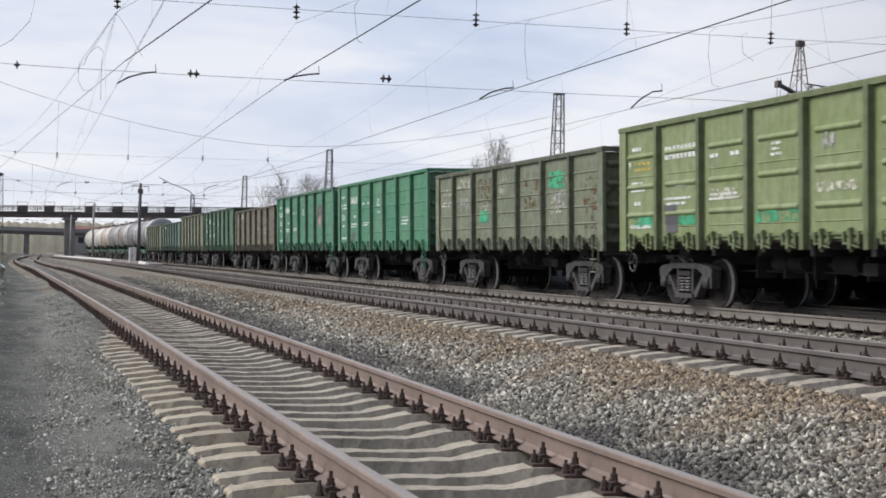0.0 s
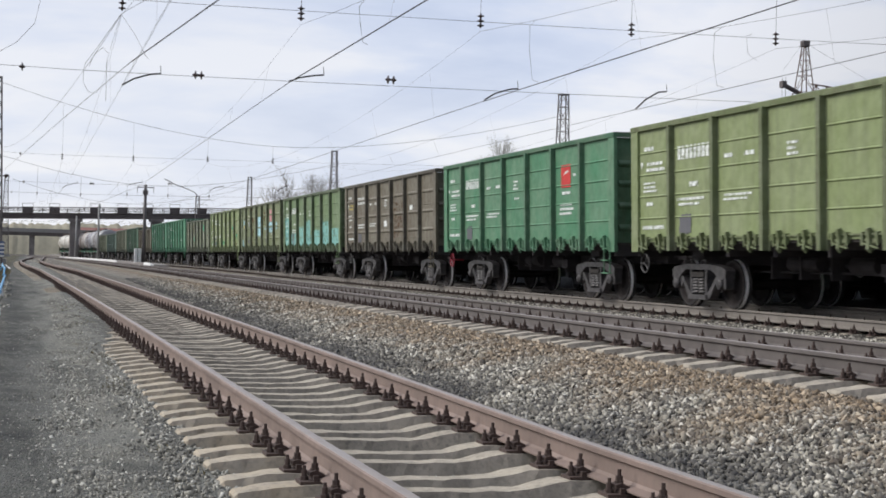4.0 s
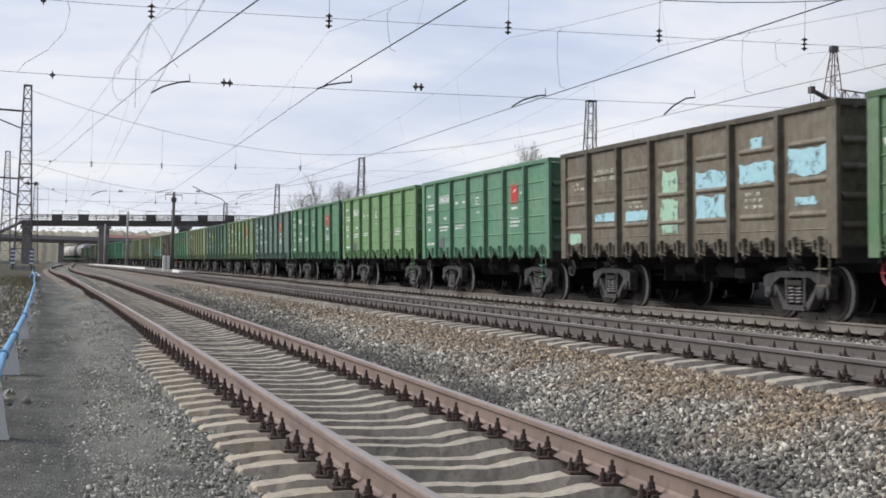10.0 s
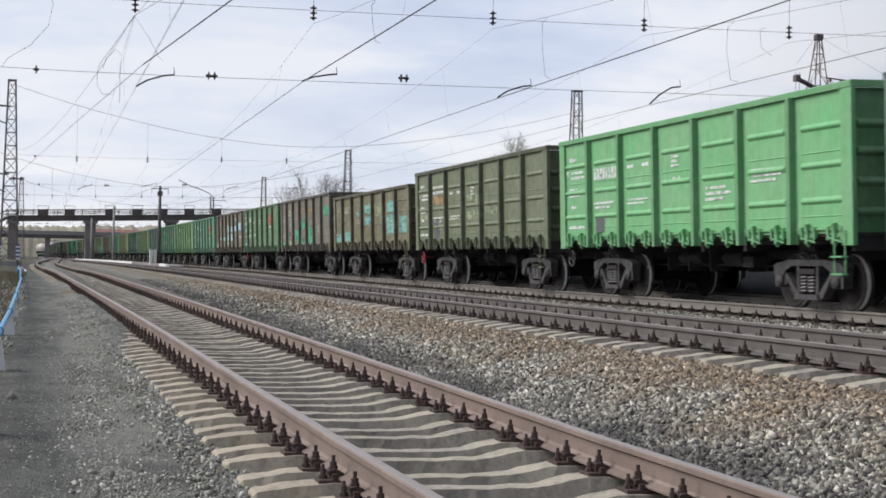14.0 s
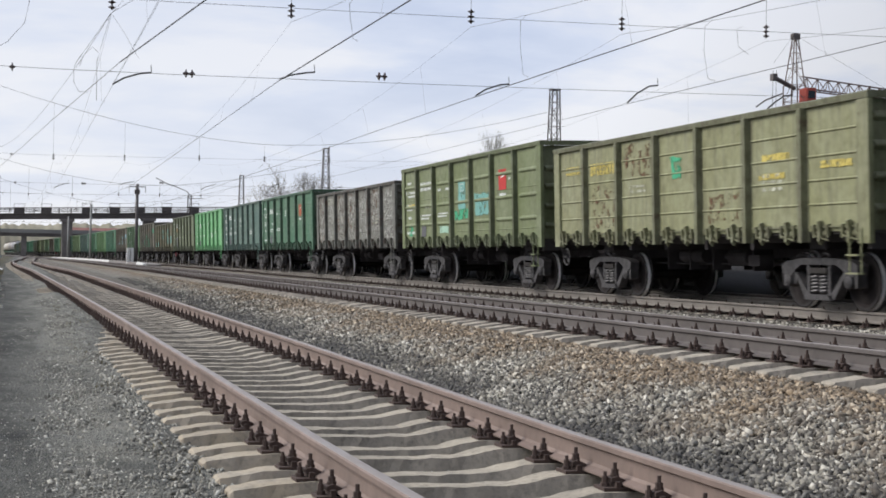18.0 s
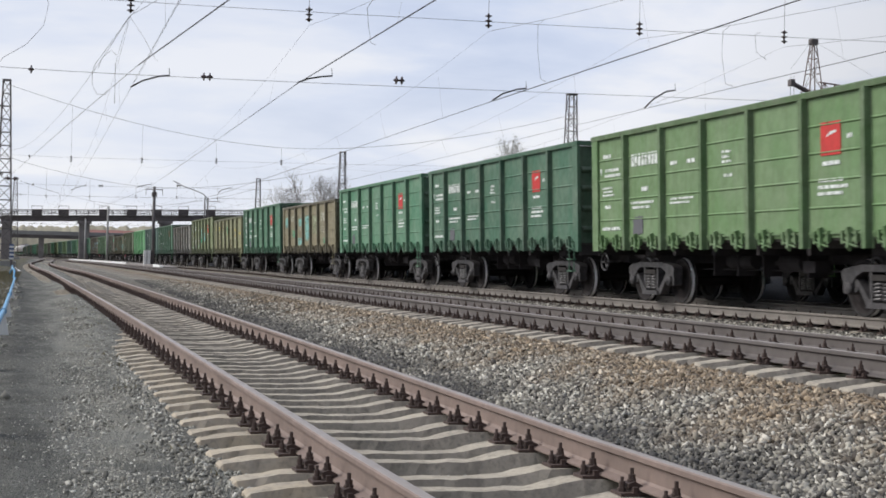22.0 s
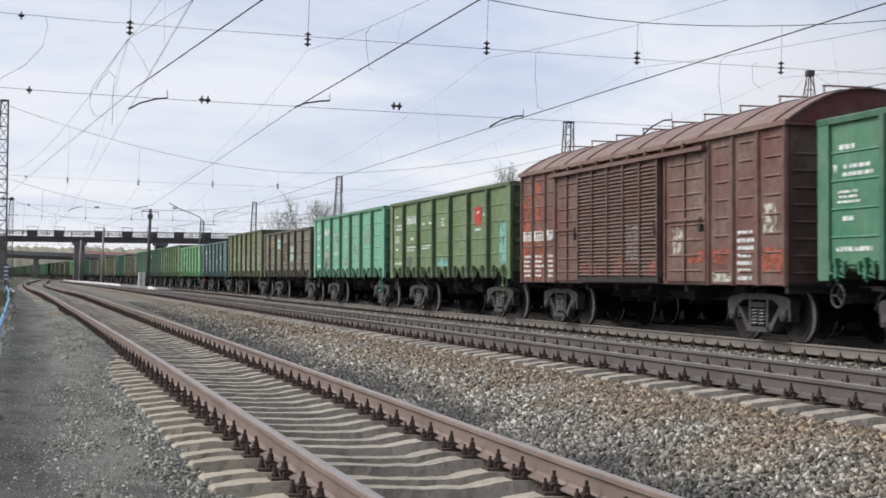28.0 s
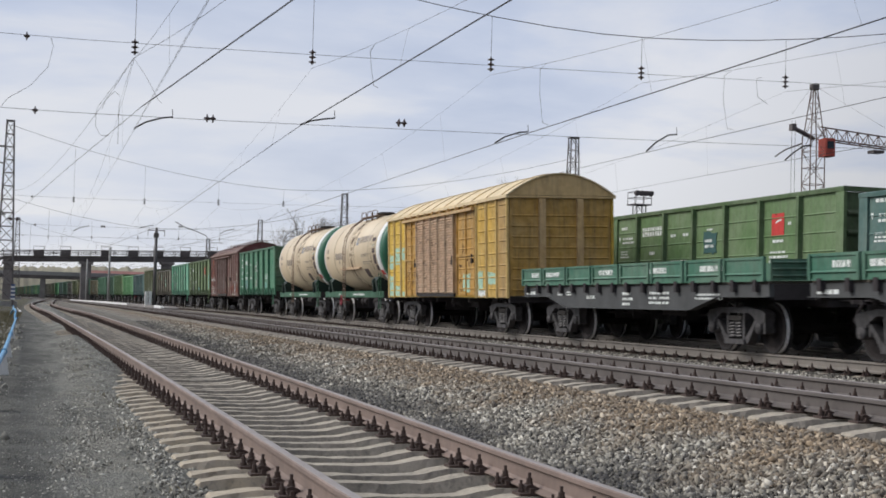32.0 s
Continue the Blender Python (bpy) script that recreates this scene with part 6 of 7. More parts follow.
def flat_wagon(label):
    wagon = thing("flat_wagon", label, "flat wagon", group="wagons of the moving train")
    for e in (-1, 1):
        sh = Shape()
        x0, x1 = min(e * 1.36, e * 1.46), max(e * 1.36, e * 1.46)
        sill = [(-FLAT_HALF, 1.28), (-FLAT_HALF, 1.06), (-4.6, 1.06), (-3.4, 0.80), (3.4, 0.80), (4.6, 1.06), (FLAT_HALF, 1.06), (FLAT_HALF, 1.28)]
        sh.prism(sill, "x", x0, x1)
        sh.prism([(-FLAT_HALF, 1.06), (-4.6, 1.06), (-3.4, 0.80), (3.4, 0.80), (4.6, 1.06), (FLAT_HALF, 1.06), (FLAT_HALF, 1.045), (4.6, 1.045), (3.4, 0.785), (-3.4, 0.785), (-4.6, 1.045), (-FLAT_HALF, 1.045)], "x", min(e * 1.34, e * 1.52), max(e * 1.34, e * 1.52))
        part("side_sill", sh.mesh("side_sill", "flat_sill_grey"), wagon)
        w = 2 * FLAT_HALF / 8
        for i in range(8):
            y = -FLAT_HALF + w * (i + 0.5)
            sh = Shape()
            h = w / 2 - 0.05
            sh.box(-0.014, 0.014, -h, h, 1.33, 1.75)
            sh.box(-0.035, 0.02, -h, h, 1.715, 1.765)
            sh.box(-0.030, 0.02, -h, h, 1.325, 1.36)
            sh.prism([(-0.050, 1.455), (-0.014, 1.43), (-0.014, 1.49)], "y", -h, h)
            for q in (-h + 0.04, h - 0.04):
                sh.box(-0.05, -0.014, q - 0.04, q + 0.04, 1.325, 1.75)
            p = part("drop_side", sh.mesh("drop_side", "wagon_paint"), wagon, (e * 1.50, y, 0))
            p.color = (0.034, 0.140, 0.088, 0.8)
            for q in (-0.42, 0.42):
                hs = Shape()
                hs.box(-0.05, 0.03, -0.06, 0.06, 1.14, 1.36)
                k = part("hinge", hs.mesh("hinge", "black_steel"), p, (0, q, 0))
            if e > 0:
                p.rotation_euler = (0, 0, math.pi)
    for e in (-1, 1):
        sh = Shape()
        sh.box(-1.44, 1.44, -0.02, 0.02, 1.34, 1.72)
        for z in (1.42, 1.54, 1.66):
            sh.prism([(0.02, z - 0.03), (0.02, z + 0.03), (0.05, z)], "x", -1.4, 1.4)
        p = part("end_board", sh.mesh("end_board", "wagon_paint"), wagon, (0, e * (FLAT_HALF + 0.02), 0))
        p.color = (0.026, 0.105, 0.065, 0.8)
        if e < 0:
            p.rotation_euler = (0, 0, math.pi)
    sh = Shape()
    sh.box(-1.43, 1.43, 0.005, 0.290, 1.285, 1.335)
    board = sh.mesh("deck_board", "deck_plank")
    for i in range(44):
        part("deck_board", board, wagon, (0, -FLAT_HALF + 0.02 + i * 2 * (FLAT_HALF - 0.02) / 44, 0))
    sh = Shape()
    sh.box(-0.3, 0.3, -FLAT_HALF, FLAT_HALF, 0.86, 1.28)
    for y in (-FLAT_HALF + 0.06, -4.86, -1.6, 1.6, 4.86, FLAT_HALF - 0.06):
        sh.box(-1.36, 1.36, y - 0.08, y + 0.08, 1.0, 1.28)
    part("underframe", sh.mesh("underframe", "black_steel"), wagon)
    part("brake_gear", BRAKE, wagon, (0, 0, -0.05))
    add_couplers(wagon, 7.20)
    add_bogies(wagon, 4.58)
    for y0, y1, za, zb, nb, rows in ((5.6, 6.3, 1.10, 1.20, 4, 1), (3.6, 4.0, 1.08, 1.2, 2, 2), (3.0, 3.4, 1.08, 1.2, 2, 2), (1.6, 2.1, 1.0, 1.1, 3, 1), (-0.6, 0.0, 0.86, 1.2, 2, 3), (-2.6, -1.4, 0.9, 1.2, 4, 3), (-5.0, -3.6, 1.0, 1.15, 5, 2)):
        marking(wagon, "white_marking", y0, y1, za, zb, x=-1.4615, bars=nb, rows=rows)
    for y0, y1, nb in ((5.2, 5.75, 2), (3.75, 4.7, 4), (-2.4, -1.5, 5), (0.4, 1.2, 3), (-5.0, -3.9, 5)):
        marking(wagon, "white_marking", y0, y1, 1.53, 1.68, x=-1.5155, bars=nb)
    return wagon


for i in range(3):
    MOVING.append((flat_wagon("low-sided flat wagon, green drop sides over a dark grey sill, empty"), 546.90 + 14.39 * i))

# ---- wagons standing on the loop behind the moving train ----
for i, (name, fresh) in enumerate((("petrol", 0.9), ("lime", 0.85), ("dark", 0.8), ("moss", 0.6), ("green", 0.8), ("umber", 0.5), ("lime", 0.8), ("brown", 0.6), ("green", 0.8))):
    wag = gondola((*[1.05 * c for c in G[name]], fresh), 3.40 if name == "petrol" else 3.61, "seam", f"{'dusty' if fresh < 0.85 else 'clean'} {WORDS[name]} open-top freight wagon standing on the loop track")
    wag["group"] = "standing wagons on the loop"
    s = 34.1 + 13.6 * (i - 1)
    x, y, th = curve(s, 0.0, K0, K1)
    wag.matrix_world = Matrix.Translation((x + C4 * math.cos(th), y - C4 * math.sin(th), Z3)) @ pose(0, 0, 0, 0, 0, -math.degrees(th))
    dress(wag, 27 if i == 1 else 29 if i == 0 else 5, fresh)
    if i == 1:
        marking(wag, "dark_marking", bay_y(3) - BAY * 0.7, bay_y(3) - BAY * 0.3, 2.3, 2.85, x=-1.527)
        marking(wag, "white_marking", bay_y(3) - BAY * 0.66, bay_y(3) - BAY * 0.34, 2.45, 2.75, x=-1.534, bars=2, rows=2)

# ---- overhead line: cross-spans on lattice masts ----
PORTALS = [(-27.0, -2.6, 39.5), (41.0, -2.6, 39.5), (108.0, -2.2, 41.6), (178.3, -5.7, 37.6), (244.8, -3.2, 36.9)]
WIRE_D = [2.45, 7.55, 13.05, 18.0, 23.05]     # messengers over the five tracks
ARMS = [(3.58, 6.12, 2.51, 5.70), (8.28, 6.39, 7.25, 6.10), (14.31, 6.36, 13.24, 5.92), (19.27, 6.58, 18.23, 5.95), (24.06, 6.52, 23.09, 5.95)]
HANG_Z = [7.72, 7.82, 8.02, 8.12, 8.20]


def lattice(sh, x, y, z0, z1, w0, w1, panels, leg=0.05, brace=0.025):
    """A tapered four-legged tower with zigzag bracing."""
    def corner(i, z):
        w = (w0 + (w1 - w0) * (z - z0) / (z1 - z0)) / 2
        return (x + w * (-1, 1, 1, -1)[i], y + w * (-1, -1, 1, 1)[i], z)
    for i in range(4):
        sh.tube(corner(i, z0), corner(i, z1), leg, 4)
    zs = [z0 + (z1 - z0) * (k / panels) ** 0.92 for k in range(panels + 1)]
    for k in range(panels):
        for i in range(4):
            j = (i + 1) % 4
            a, b = (i, j) if (k + i) % 2 else (j, i)
            sh.tube(corner(a, zs[k]), corner(b, zs[k + 1]), brace, 4)
            sh.tube(corner(i, zs[k + 1]), corner(j, zs[k + 1]), brace, 4)


def mast(x, y, height, w0=1.25, w1=0.50, panels=13, label="grey steel lattice mast of the overhead line"):
    m = thing("lattice_mast", label, "catenary mast", pose(x, y, float(ground_z(max(-20, x), y)) - 0.02), "masts of the overhead line")
    sh = Shape()
    lattice(sh, 0, 0, 0.35, height, w0, w1, panels, 0.055, 0.024)
    part("tower", sh.mesh("tower", "mast_steel"), m)
    sh = Shape()
    sh.box(-w0 * 0.75, w0 * 0.75, -w0 * 0.75, w0 * 0.75, -0.3, 0.36, c=0.06)
    part("foundation", sh.mesh("foundation", "post_concrete"), m)
    sh = Shape()
    sh.box(-w1 * 0.62, w1 * 0.62, -w1 * 0.62, w1 * 0.62, height - 0.02, height + 0.08)
    part("cap_plate", sh.mesh("cap_plate", "mast_steel"), m)
    return m


def discs(sh, a, b, n, r):
    """A string of insulator discs from a to b."""
    a, b = Vector(a), Vector(b)
    k = 2 if abs(b.z - a.z) > abs(b.x - a.x) else 0
    size = b[k] - a[k]
    prof = [(0, r * 0.2)]
    for i in range(n):
        p, h = size * (i + 0.5) / n, size / n * 0.28
        prof += [(p - h * 1.3, r * 0.24), (p - h * 0.6, r * 0.40), (p - h * 0.25, r * 0.95), (p + h * 0.25, r), (p + h * 0.7, r * 0.42), (p + h * 1.3, r * 0.24)]
    prof.append((size, r * 0.2))
    sh.lathe(prof if size > 0 else prof[::-1], "xyz"[k], a, 10)


def dip(a, b, sag, n):
    a, b = Vector(a), Vector(b)
    return [a + (b - a) * (i / n) - Vector((0, 0, 4 * sag * (i / n) * (1 - i / n))) for i in range(n + 1)]


def fix_z(x, base):
    return base + 0.021 * max(0.0, x - 2.0)


for k, (s, xl, xr) in enumerate(PORTALS):
    near = s < 150
    off = main(s, 0.0)[0] if s > 120 else 0.0
    left, right = mast(xl, s, 13.45), mast(xr, s, 14.15, w1=0.62)
    span = thing("cross_span", "bearing and steadying cables slung across the tracks with insulators", "overhead line", group="cross-spans")
    zt = 13.3
    # the bearing cable hangs lowest over the fourth track
    mid = (xl + xr) / 2 - 1.0
    pts = []
    for i in range(25):
        x = xl + (xr - xl) * i / 24
        u = (x - mid) / (mid - xl) if x < mid else (x - mid) / (xr - mid)
        pts.append(Vector((x, s, 9.55 + 3.75 * abs(u) ** 1.75)))

    def cable_z(x):
        for a, b in zip(pts, pts[1:]):
            if a.x <= x <= b.x:
                return a.z + (b.z - a.z) * (x - a.x) / (b.x - a.x)
        return 10.0
    sh = Shape()
    sh.line(pts, 0.013 if near else 0.018, 4)
    part("bearing_cable", sh.mesh("bearing_cable", "wire_metal"), span)
    for nm, base in (("upper_cable", 8.17), ("lower_cable", 6.10)):
        sh = Shape()
        sh.line([(x, s, fix_z(x, base) - 0.10 * math.sin((x - xl) / (xr - xl) * math.pi)) for x in [xl + (xr - xl) * i / 12 for i in range(13)]], 0.0065 if near else 0.013, 4)
        part(nm, sh.mesh(nm, "wire_metal"), span)
    for x, base, w in ((-0.5, 8.12, 0.16), (-0.2, 6.07, 0.16), (4.63, 6.09, 0.34), (10.3, 6.20, 0.34)):
        sh = Shape()
        z = fix_z(x, base)
        discs(sh, (x + off - w / 2, s, z), (x + off + w / 2, s, z), 2 if w > 0.3 else 1, 0.125)
        part("strain_insulator", sh.mesh("strain_insulator", "porcelain"), span)
    for i, d in enumerate(WIRE_D):
        x = d + off
        z = HANG_Z[i]
        sh = Shape()
        sh.tube((x, s, cable_z(x)), (x, s, z + 0.54), 0.007 if near else 0.012, 4)
        part("hanger", sh.mesh("hanger", "wire_metal"), span)
        sh = Shape()
        discs(sh, (x, s, z + 0.54), (x, s, z + 0.10), 3, 0.108)
        part("insulator", sh.mesh("insulator", "porcelain"), span)
        xa, za, xb, zb = ARMS[i]
        sh = Shape()
        sh.line([(xa + off, s, za), (xa + off - 0.30, s, za - 0.04), (xb + off + 0.32, s, (za + zb) / 2 + 0.02), (xb + off, s, zb + 0.03)], 0.026, 6)
        sh.tube((xa + off - 0.02, s, za + 0.22), (xa + off, s, za), 0.010, 4)
        part("steady_arm", sh.mesh("steady_arm", "wire_metal"), span)

# the lines themselves, span by span
for i, d in enumerate(WIRE_D):
    line = thing("catenary_wire", "thin dark messenger and contact wires with droppers above a track", "overhead wire", group="wires above the tracks")
    for k in range(len(PORTALS) - 1):
        s0, s1 = PORTALS[k][0], PORTALS[k + 1][0]
        o0 = main(s0, 0.0)[0] if s0 > 120 else 0.0
        o1 = main(s1, 0.0)[0] if s1 > 120 else 0.0
        c = d + 0.20
        zig = [c + 0.3 if i else c - 0.3, ARMS[i][2], c + 0.3 if i else c, ARMS[i][2], c + 0.3]
        m = dip((d + o0, s0, HANG_Z[i]), (d + o1, s1, HANG_Z[i]), 1.60, 24)
        sh = Shape()
        sh.line(m, 0.0046 if k < 1 else 0.0035 if k < 2 else 0.006, 4)
        part("messenger_wire", sh.mesh("messenger_wire", "wire_metal"), line)
        ca, cb = Vector((zig[k] + o0, s0, ARMS[i][3])), Vector((zig[k + 1] + o1, s1, ARMS[i][3]))
        for e in (-0.012, 0.012):
            sh = Shape()
            sh.tube(ca + Vector((e, 0, 0)), cb + Vector((e, 0, 0)), (0.0075 if k < 1 else 0.0050 if k < 2 else 0.006) * (0.5, 1.0, 1.1, 0.7, 0.7)[i], 5)
            part("contact_wire", sh.mesh("contact_wire", "wire_metal"), line)
        for j in range(2, 23, 3):
            p = ca + (cb - ca) * (j / 24)
            sh = Shape()
            sh.tube(m[j], p, 0.0022 if k < 2 else 0.0045, 3)
            part("dropper", sh.mesh("dropper", "wire_metal"), line)
    if i:
        sh = Shape()
        y = (0, 33.0, 36.2, 35.0, 33.5)[i]
        u = (41.0 - y) / 68.0
        zm = HANG_Z[i] - 4 * 1.6 * u * (1 - u)
        zc = ARMS[i][3]
        x = d + 0.03
        sh.line([(x, y, zm), (x - 0.03, y + 0.35, zm - 0.1), (x + 0.05, y + 0.55, (zm + zc) / 2 + 0.1), (x + 0.08, y + 0.35, zc + 0.12), (x + 0.12, y, zc + 0.02)], 0.006, 4)
        part("jumper", sh.mesh("jumper", "wire_metal"), line)

side_wire = thing("branch_wire", "dark contact wire running off to its mast", "overhead wire")
for e in (-0.012, 0.012):
    sh = Shape()
    sh.line([(6.9 + e, -8.0, 6.05), (3.96 + e, 24.5, 6.08), (2.57 + e, 39.0, 6.1)], 0.0075, 5)
    part("contact_wire", sh.mesh("contact_wire", "wire_metal"), side_wire)
    sh = Shape()
    sh.line([(2.57 + e, 39.0, 6.1), (1.13 + e, 58.7, 6.12), (-2.0 + e, 107.8, 6.45)], 0.0045, 5)
    part("contact_wire", sh.mesh("contact_wire", "wire_metal"), side_wire)
sh = Shape()
sh.line(dip((6.7, -8.0, 7.6), (2.45, 41.0, 7.75), 0.9, 10), 0.0065, 4)
sh.line(dip((2.45, 41.0, 7.75), (-2.0, 107.8, 8.5), 1.1, 14), 0.0065, 4)
part("messenger_wire", sh.mesh("messenger_wire", "wire_metal"), side_wire)
loops = thing("jumper_loops", "slack jumper cables hanging at the cross-span", "overhead wire")
for pts in ([(0.15, 41, 8.15), (0.22, 41, 7.9), (0.1, 41, 7.3), (-0.35, 41, 6.75), (-0.95, 41, 6.35), (-1.1, 41, 6.12)], [(1.45, 41, 6.1), (1.45, 41.1, 5.75), (1.6, 41.2, 5.5), (1.85, 41.2, 5.5)],
            [(2.42, 41, 7.72), (1.9, 41.1, 6.9), (1.5, 41.2, 6.3), (1.45, 41.2, 6.1)], [(2.42, 41, 7.7), (2.2, 40.8, 6.9), (2.05, 40.6, 6.3), (2.05, 40.5, 5.2)], [(2.1, 41, 6.6), (1.95, 41, 6.75), (1.7, 41, 6.5), (1.6, 41, 6.2)],
            [(22.2, 41, 8.62), (21.9, 40.8, 8.5), (21.85, 40.6, 7.9), (22.1, 40.4, 7.65)], [(2.45, 41, 7.7), (2.75, 39.5, 6.9), (2.95, 38.5, 6.25), (3.0, 38, 6.1)]):
    sh = Shape()
    sh.line(pts, 0.006, 4)
    part("jumper", sh.mesh("jumper", "wire_metal"), loops)

# side arms and painted foot of the mast by the path
arms = thing("feeder_bracket", "dark steel bracket with strut holding feeder insulators", "bracket")
for z in (11.7, 6.75):
    sh = Shape()
    sh.tube((-2.3, 108, z), (-7.4, 108, z + 0.15), 0.06, 5)
    sh.tube((-2.5, 108, z - 1.3), (-6.2, 108, z + 0.08), 0.05, 5)
    sh.tube((-2.3, 108.4, z), (-7.4, 108.4, z + 0.15), 0.05, 5)
    part("bracket_arm", sh.mesh("bracket_arm", "bridge_steel"), arms)
sh = Shape()
discs(sh, (-2.2, 107.4, 6.4), (-1.2, 107.4, 6.36), 2, 0.16)
part("insulator", sh.mesh("insulator", "porcelain"), arms)
for x in (-2.85, -1.55):
    guard = thing("striped_guard", "blue and white striped guard board at the mast's foot", "guard board", pose(x, 106.8, float(ground_z(-2.2, 106.8))), "striped guards")
    for j in range(8):
        sh = Shape()
        sh.box(-0.15, 0.15, -0.03, 0.03, 0.45 + 0.14 * j, 0.59 + 0.14 * j)
        part("stripe", sh.mesh("stripe", "stripe_blue" if j % 2 else "whitewash"), guard)
    sh = Shape()
    sh.box(-0.06, 0.06, 0.03, 0.09, -0.1, 0.6)
    part("stand", sh.mesh("stand", "mast_steel"), guard)

# ---- posts between the main tracks ----
def post(s, d, h, label, lamp):
    x, y, _ = main(s, d)
    p = thing("line_post", label, "post", pose(x, y, float(ground_z(d, s)) - 0.05), "posts between the tracks")
    sh = Shape()
    sh.lathe([(0, 0.17), (h, 0.12)], "z", (0, 0, 0), 12)
    part("shaft", sh.mesh("shaft", "post_concrete" if not lamp else "mast_steel", True), p)
    if lamp:
        for e in (-0.68, -0.34):
            sh = Shape()
            sh.box(e - 0.14, e + 0.14, -0.2, 0.2, 0.0, 1.65, c=0.03)
            part("relay_box", sh.mesh("relay_box", "whitewash"), p)
        sh = Shape()
        sh.tube((-0.75, 0, h - 0.25), (0.75, 0, h - 0.25), 0.045, 6)
        sh.box(-0.22, 0.22, -0.2, 0.2, h - 0.9, h - 0.5)
        for e in (-0.72, 0.72):
            sh.tube((e, 0, h - 0.25), (e, 0, h - 0.75), 0.025, 5)
        part("crossarm", sh.mesh("crossarm", "bridge_steel"), p)
    return p


post(129.0, 10.55, 7.35, "grey line post with a crossarm and white boxes at its foot", True)
post(193.0, 10.9, 7.6, "slim grey concrete post", False)
post(231.0, 10.7, 6.9, "slim grey concrete post", False)

lampmast = thing("gooseneck_mast", "steel lattice mast with a curved arm", "mast", pose(26.6, 232.0, -0.2))
sh = Shape()
lattice(sh, 0, 0, 0, 11.0, 0.9, 0.5, 9, 0.06, 0.03)
part("tower", sh.mesh("tower", "mast_steel"), lampmast)
sh = Shape()
sh.line([(0, 0, 11.0), (-0.5, 0, 11.6), (-2.0, 0, 12.2), (-3.6, 0, 12.7), (-5.4, 0, 13.6)], 0.07, 6)
sh.line([(0, 0, 10.4), (2.2, 0, 10.5)], 0.05, 5)
part("curved_arm", sh.mesh("curved_arm", "mast_steel"), lampmast)

flood = thing("floodlight_mast", "steel floodlight mast with a railed lamp platform", "floodlight mast", pose(48.4, 110.0, -0.2))
sh = Shape()
lattice(sh, 0, 0, 0, 10.1, 1.1, 0.8, 9, 0.05, 0.025)
part("tower", sh.mesh("tower", "mast_steel"), flood)
sh = Shape()
sh.box(-0.8, 0.8, -0.8, 0.8, 10.1, 10.18)
for x, y in ((-0.75, -0.75), (0, -0.75), (0.75, -0.75), (0.75, 0.75), (0, 0.75), (-0.75, 0.75)):
    sh.tube((x, y, 10.18), (x, y, 11.2), 0.03, 4)
for z in (10.7, 11.2):
    sh.line([(-0.75, -0.75, z), (0.75, -0.75, z), (0.75, 0.75, z), (-0.75, 0.75, z), (-0.75, -0.75, z)], 0.028, 4)
part("platform", sh.mesh("platform", "mast_steel"), flood)
for x in (-0.6, -0.2, 0.2, 0.6):
    sh = Shape()
    sh.lathe([(-0.25, 0.22), (0.05, 0.24), (0.15, 0.12)], "y", (x, -0.85, 11.05), 10)
    part("lamp", sh.mesh("lamp", "bridge_steel"), flood)

# ---- low island platform with whitewashed edges ----
platform = thing("platform", "low grey platform with whitewashed edges between the main tracks", "platform", kind="structure")
top, edge = Shape(), Shape()
ps = [113.0 + 6 * i for i in range(24)]
for a, b in zip(ps, ps[1:]):
    q = [main(a, 9.75), main(b, 9.75), main(b, 11.1), main(a, 11.1)]
    zs = [0.22 if a == ps[0] else 0.34, 0.34]
    top.add([(q[0][0], q[0][1], -0.1), (q[1][0], q[1][1], -0.1), (q[2][0], q[2][1], -0.1), (q[3][0], q[3][1], -0.1),
             (q[0][0], q[0][1], zs[0]), (q[1][0], q[1][1], zs[1]), (q[2][0], q[2][1], zs[1]), (q[3][0], q[3][1], zs[0])],
            [(4, 7, 6, 5), (0, 4, 5, 1), (2, 6, 7, 3), (3, 7, 4, 0), (1, 5, 6, 2)])
    w = [main(a, 9.68), main(b, 9.68), main(b, 9.95), main(a, 9.95)]
    if a == ps[0] or a > 145:
        edge.add([(w[0][0], w[0][1], -0.05), (w[1][0], w[1][1], -0.05), (w[2][0], w[2][1], -0.05), (w[3][0], w[3][1], -0.05),
                  (w[0][0], w[0][1], zs[0] + 0.05), (w[1][0], w[1][1], zs[1] + 0.05), (w[2][0], w[2][1], zs[1] + 0.05), (w[3][0], w[3][1], zs[0] + 0.05)],
                 [(4, 7, 6, 5), (0, 4, 5, 1), (2, 6, 7, 3), (3, 7, 4, 0), (1, 5, 6, 2)])
part("platform_body", top.mesh("platform_body", "bridge_concrete"), platform)
part("white_edge", edge.mesh("white_edge", "whitewash"), platform)
kerb = thing("kerb", "whitewashed kerb beside the path", "kerb", kind="structure")
sh = Shape()
pts = [(-0.72, 80), (-0.80, 84), (-1.2, 100), (-1.9, 130)]
for (xa, ya), (xb, yb) in zip(pts, pts[1:]):
    sh.tube((xa, ya, -0.12), (xb, yb, -0.10), 0.17, 8)
part("kerb_stone", sh.mesh("kerb_stone", "whitewash"), kerb)

# ---- footbridge over the tracks, and a road bridge beyond it ----
def rise(x):
    return 0.031 * (x + 4.0)


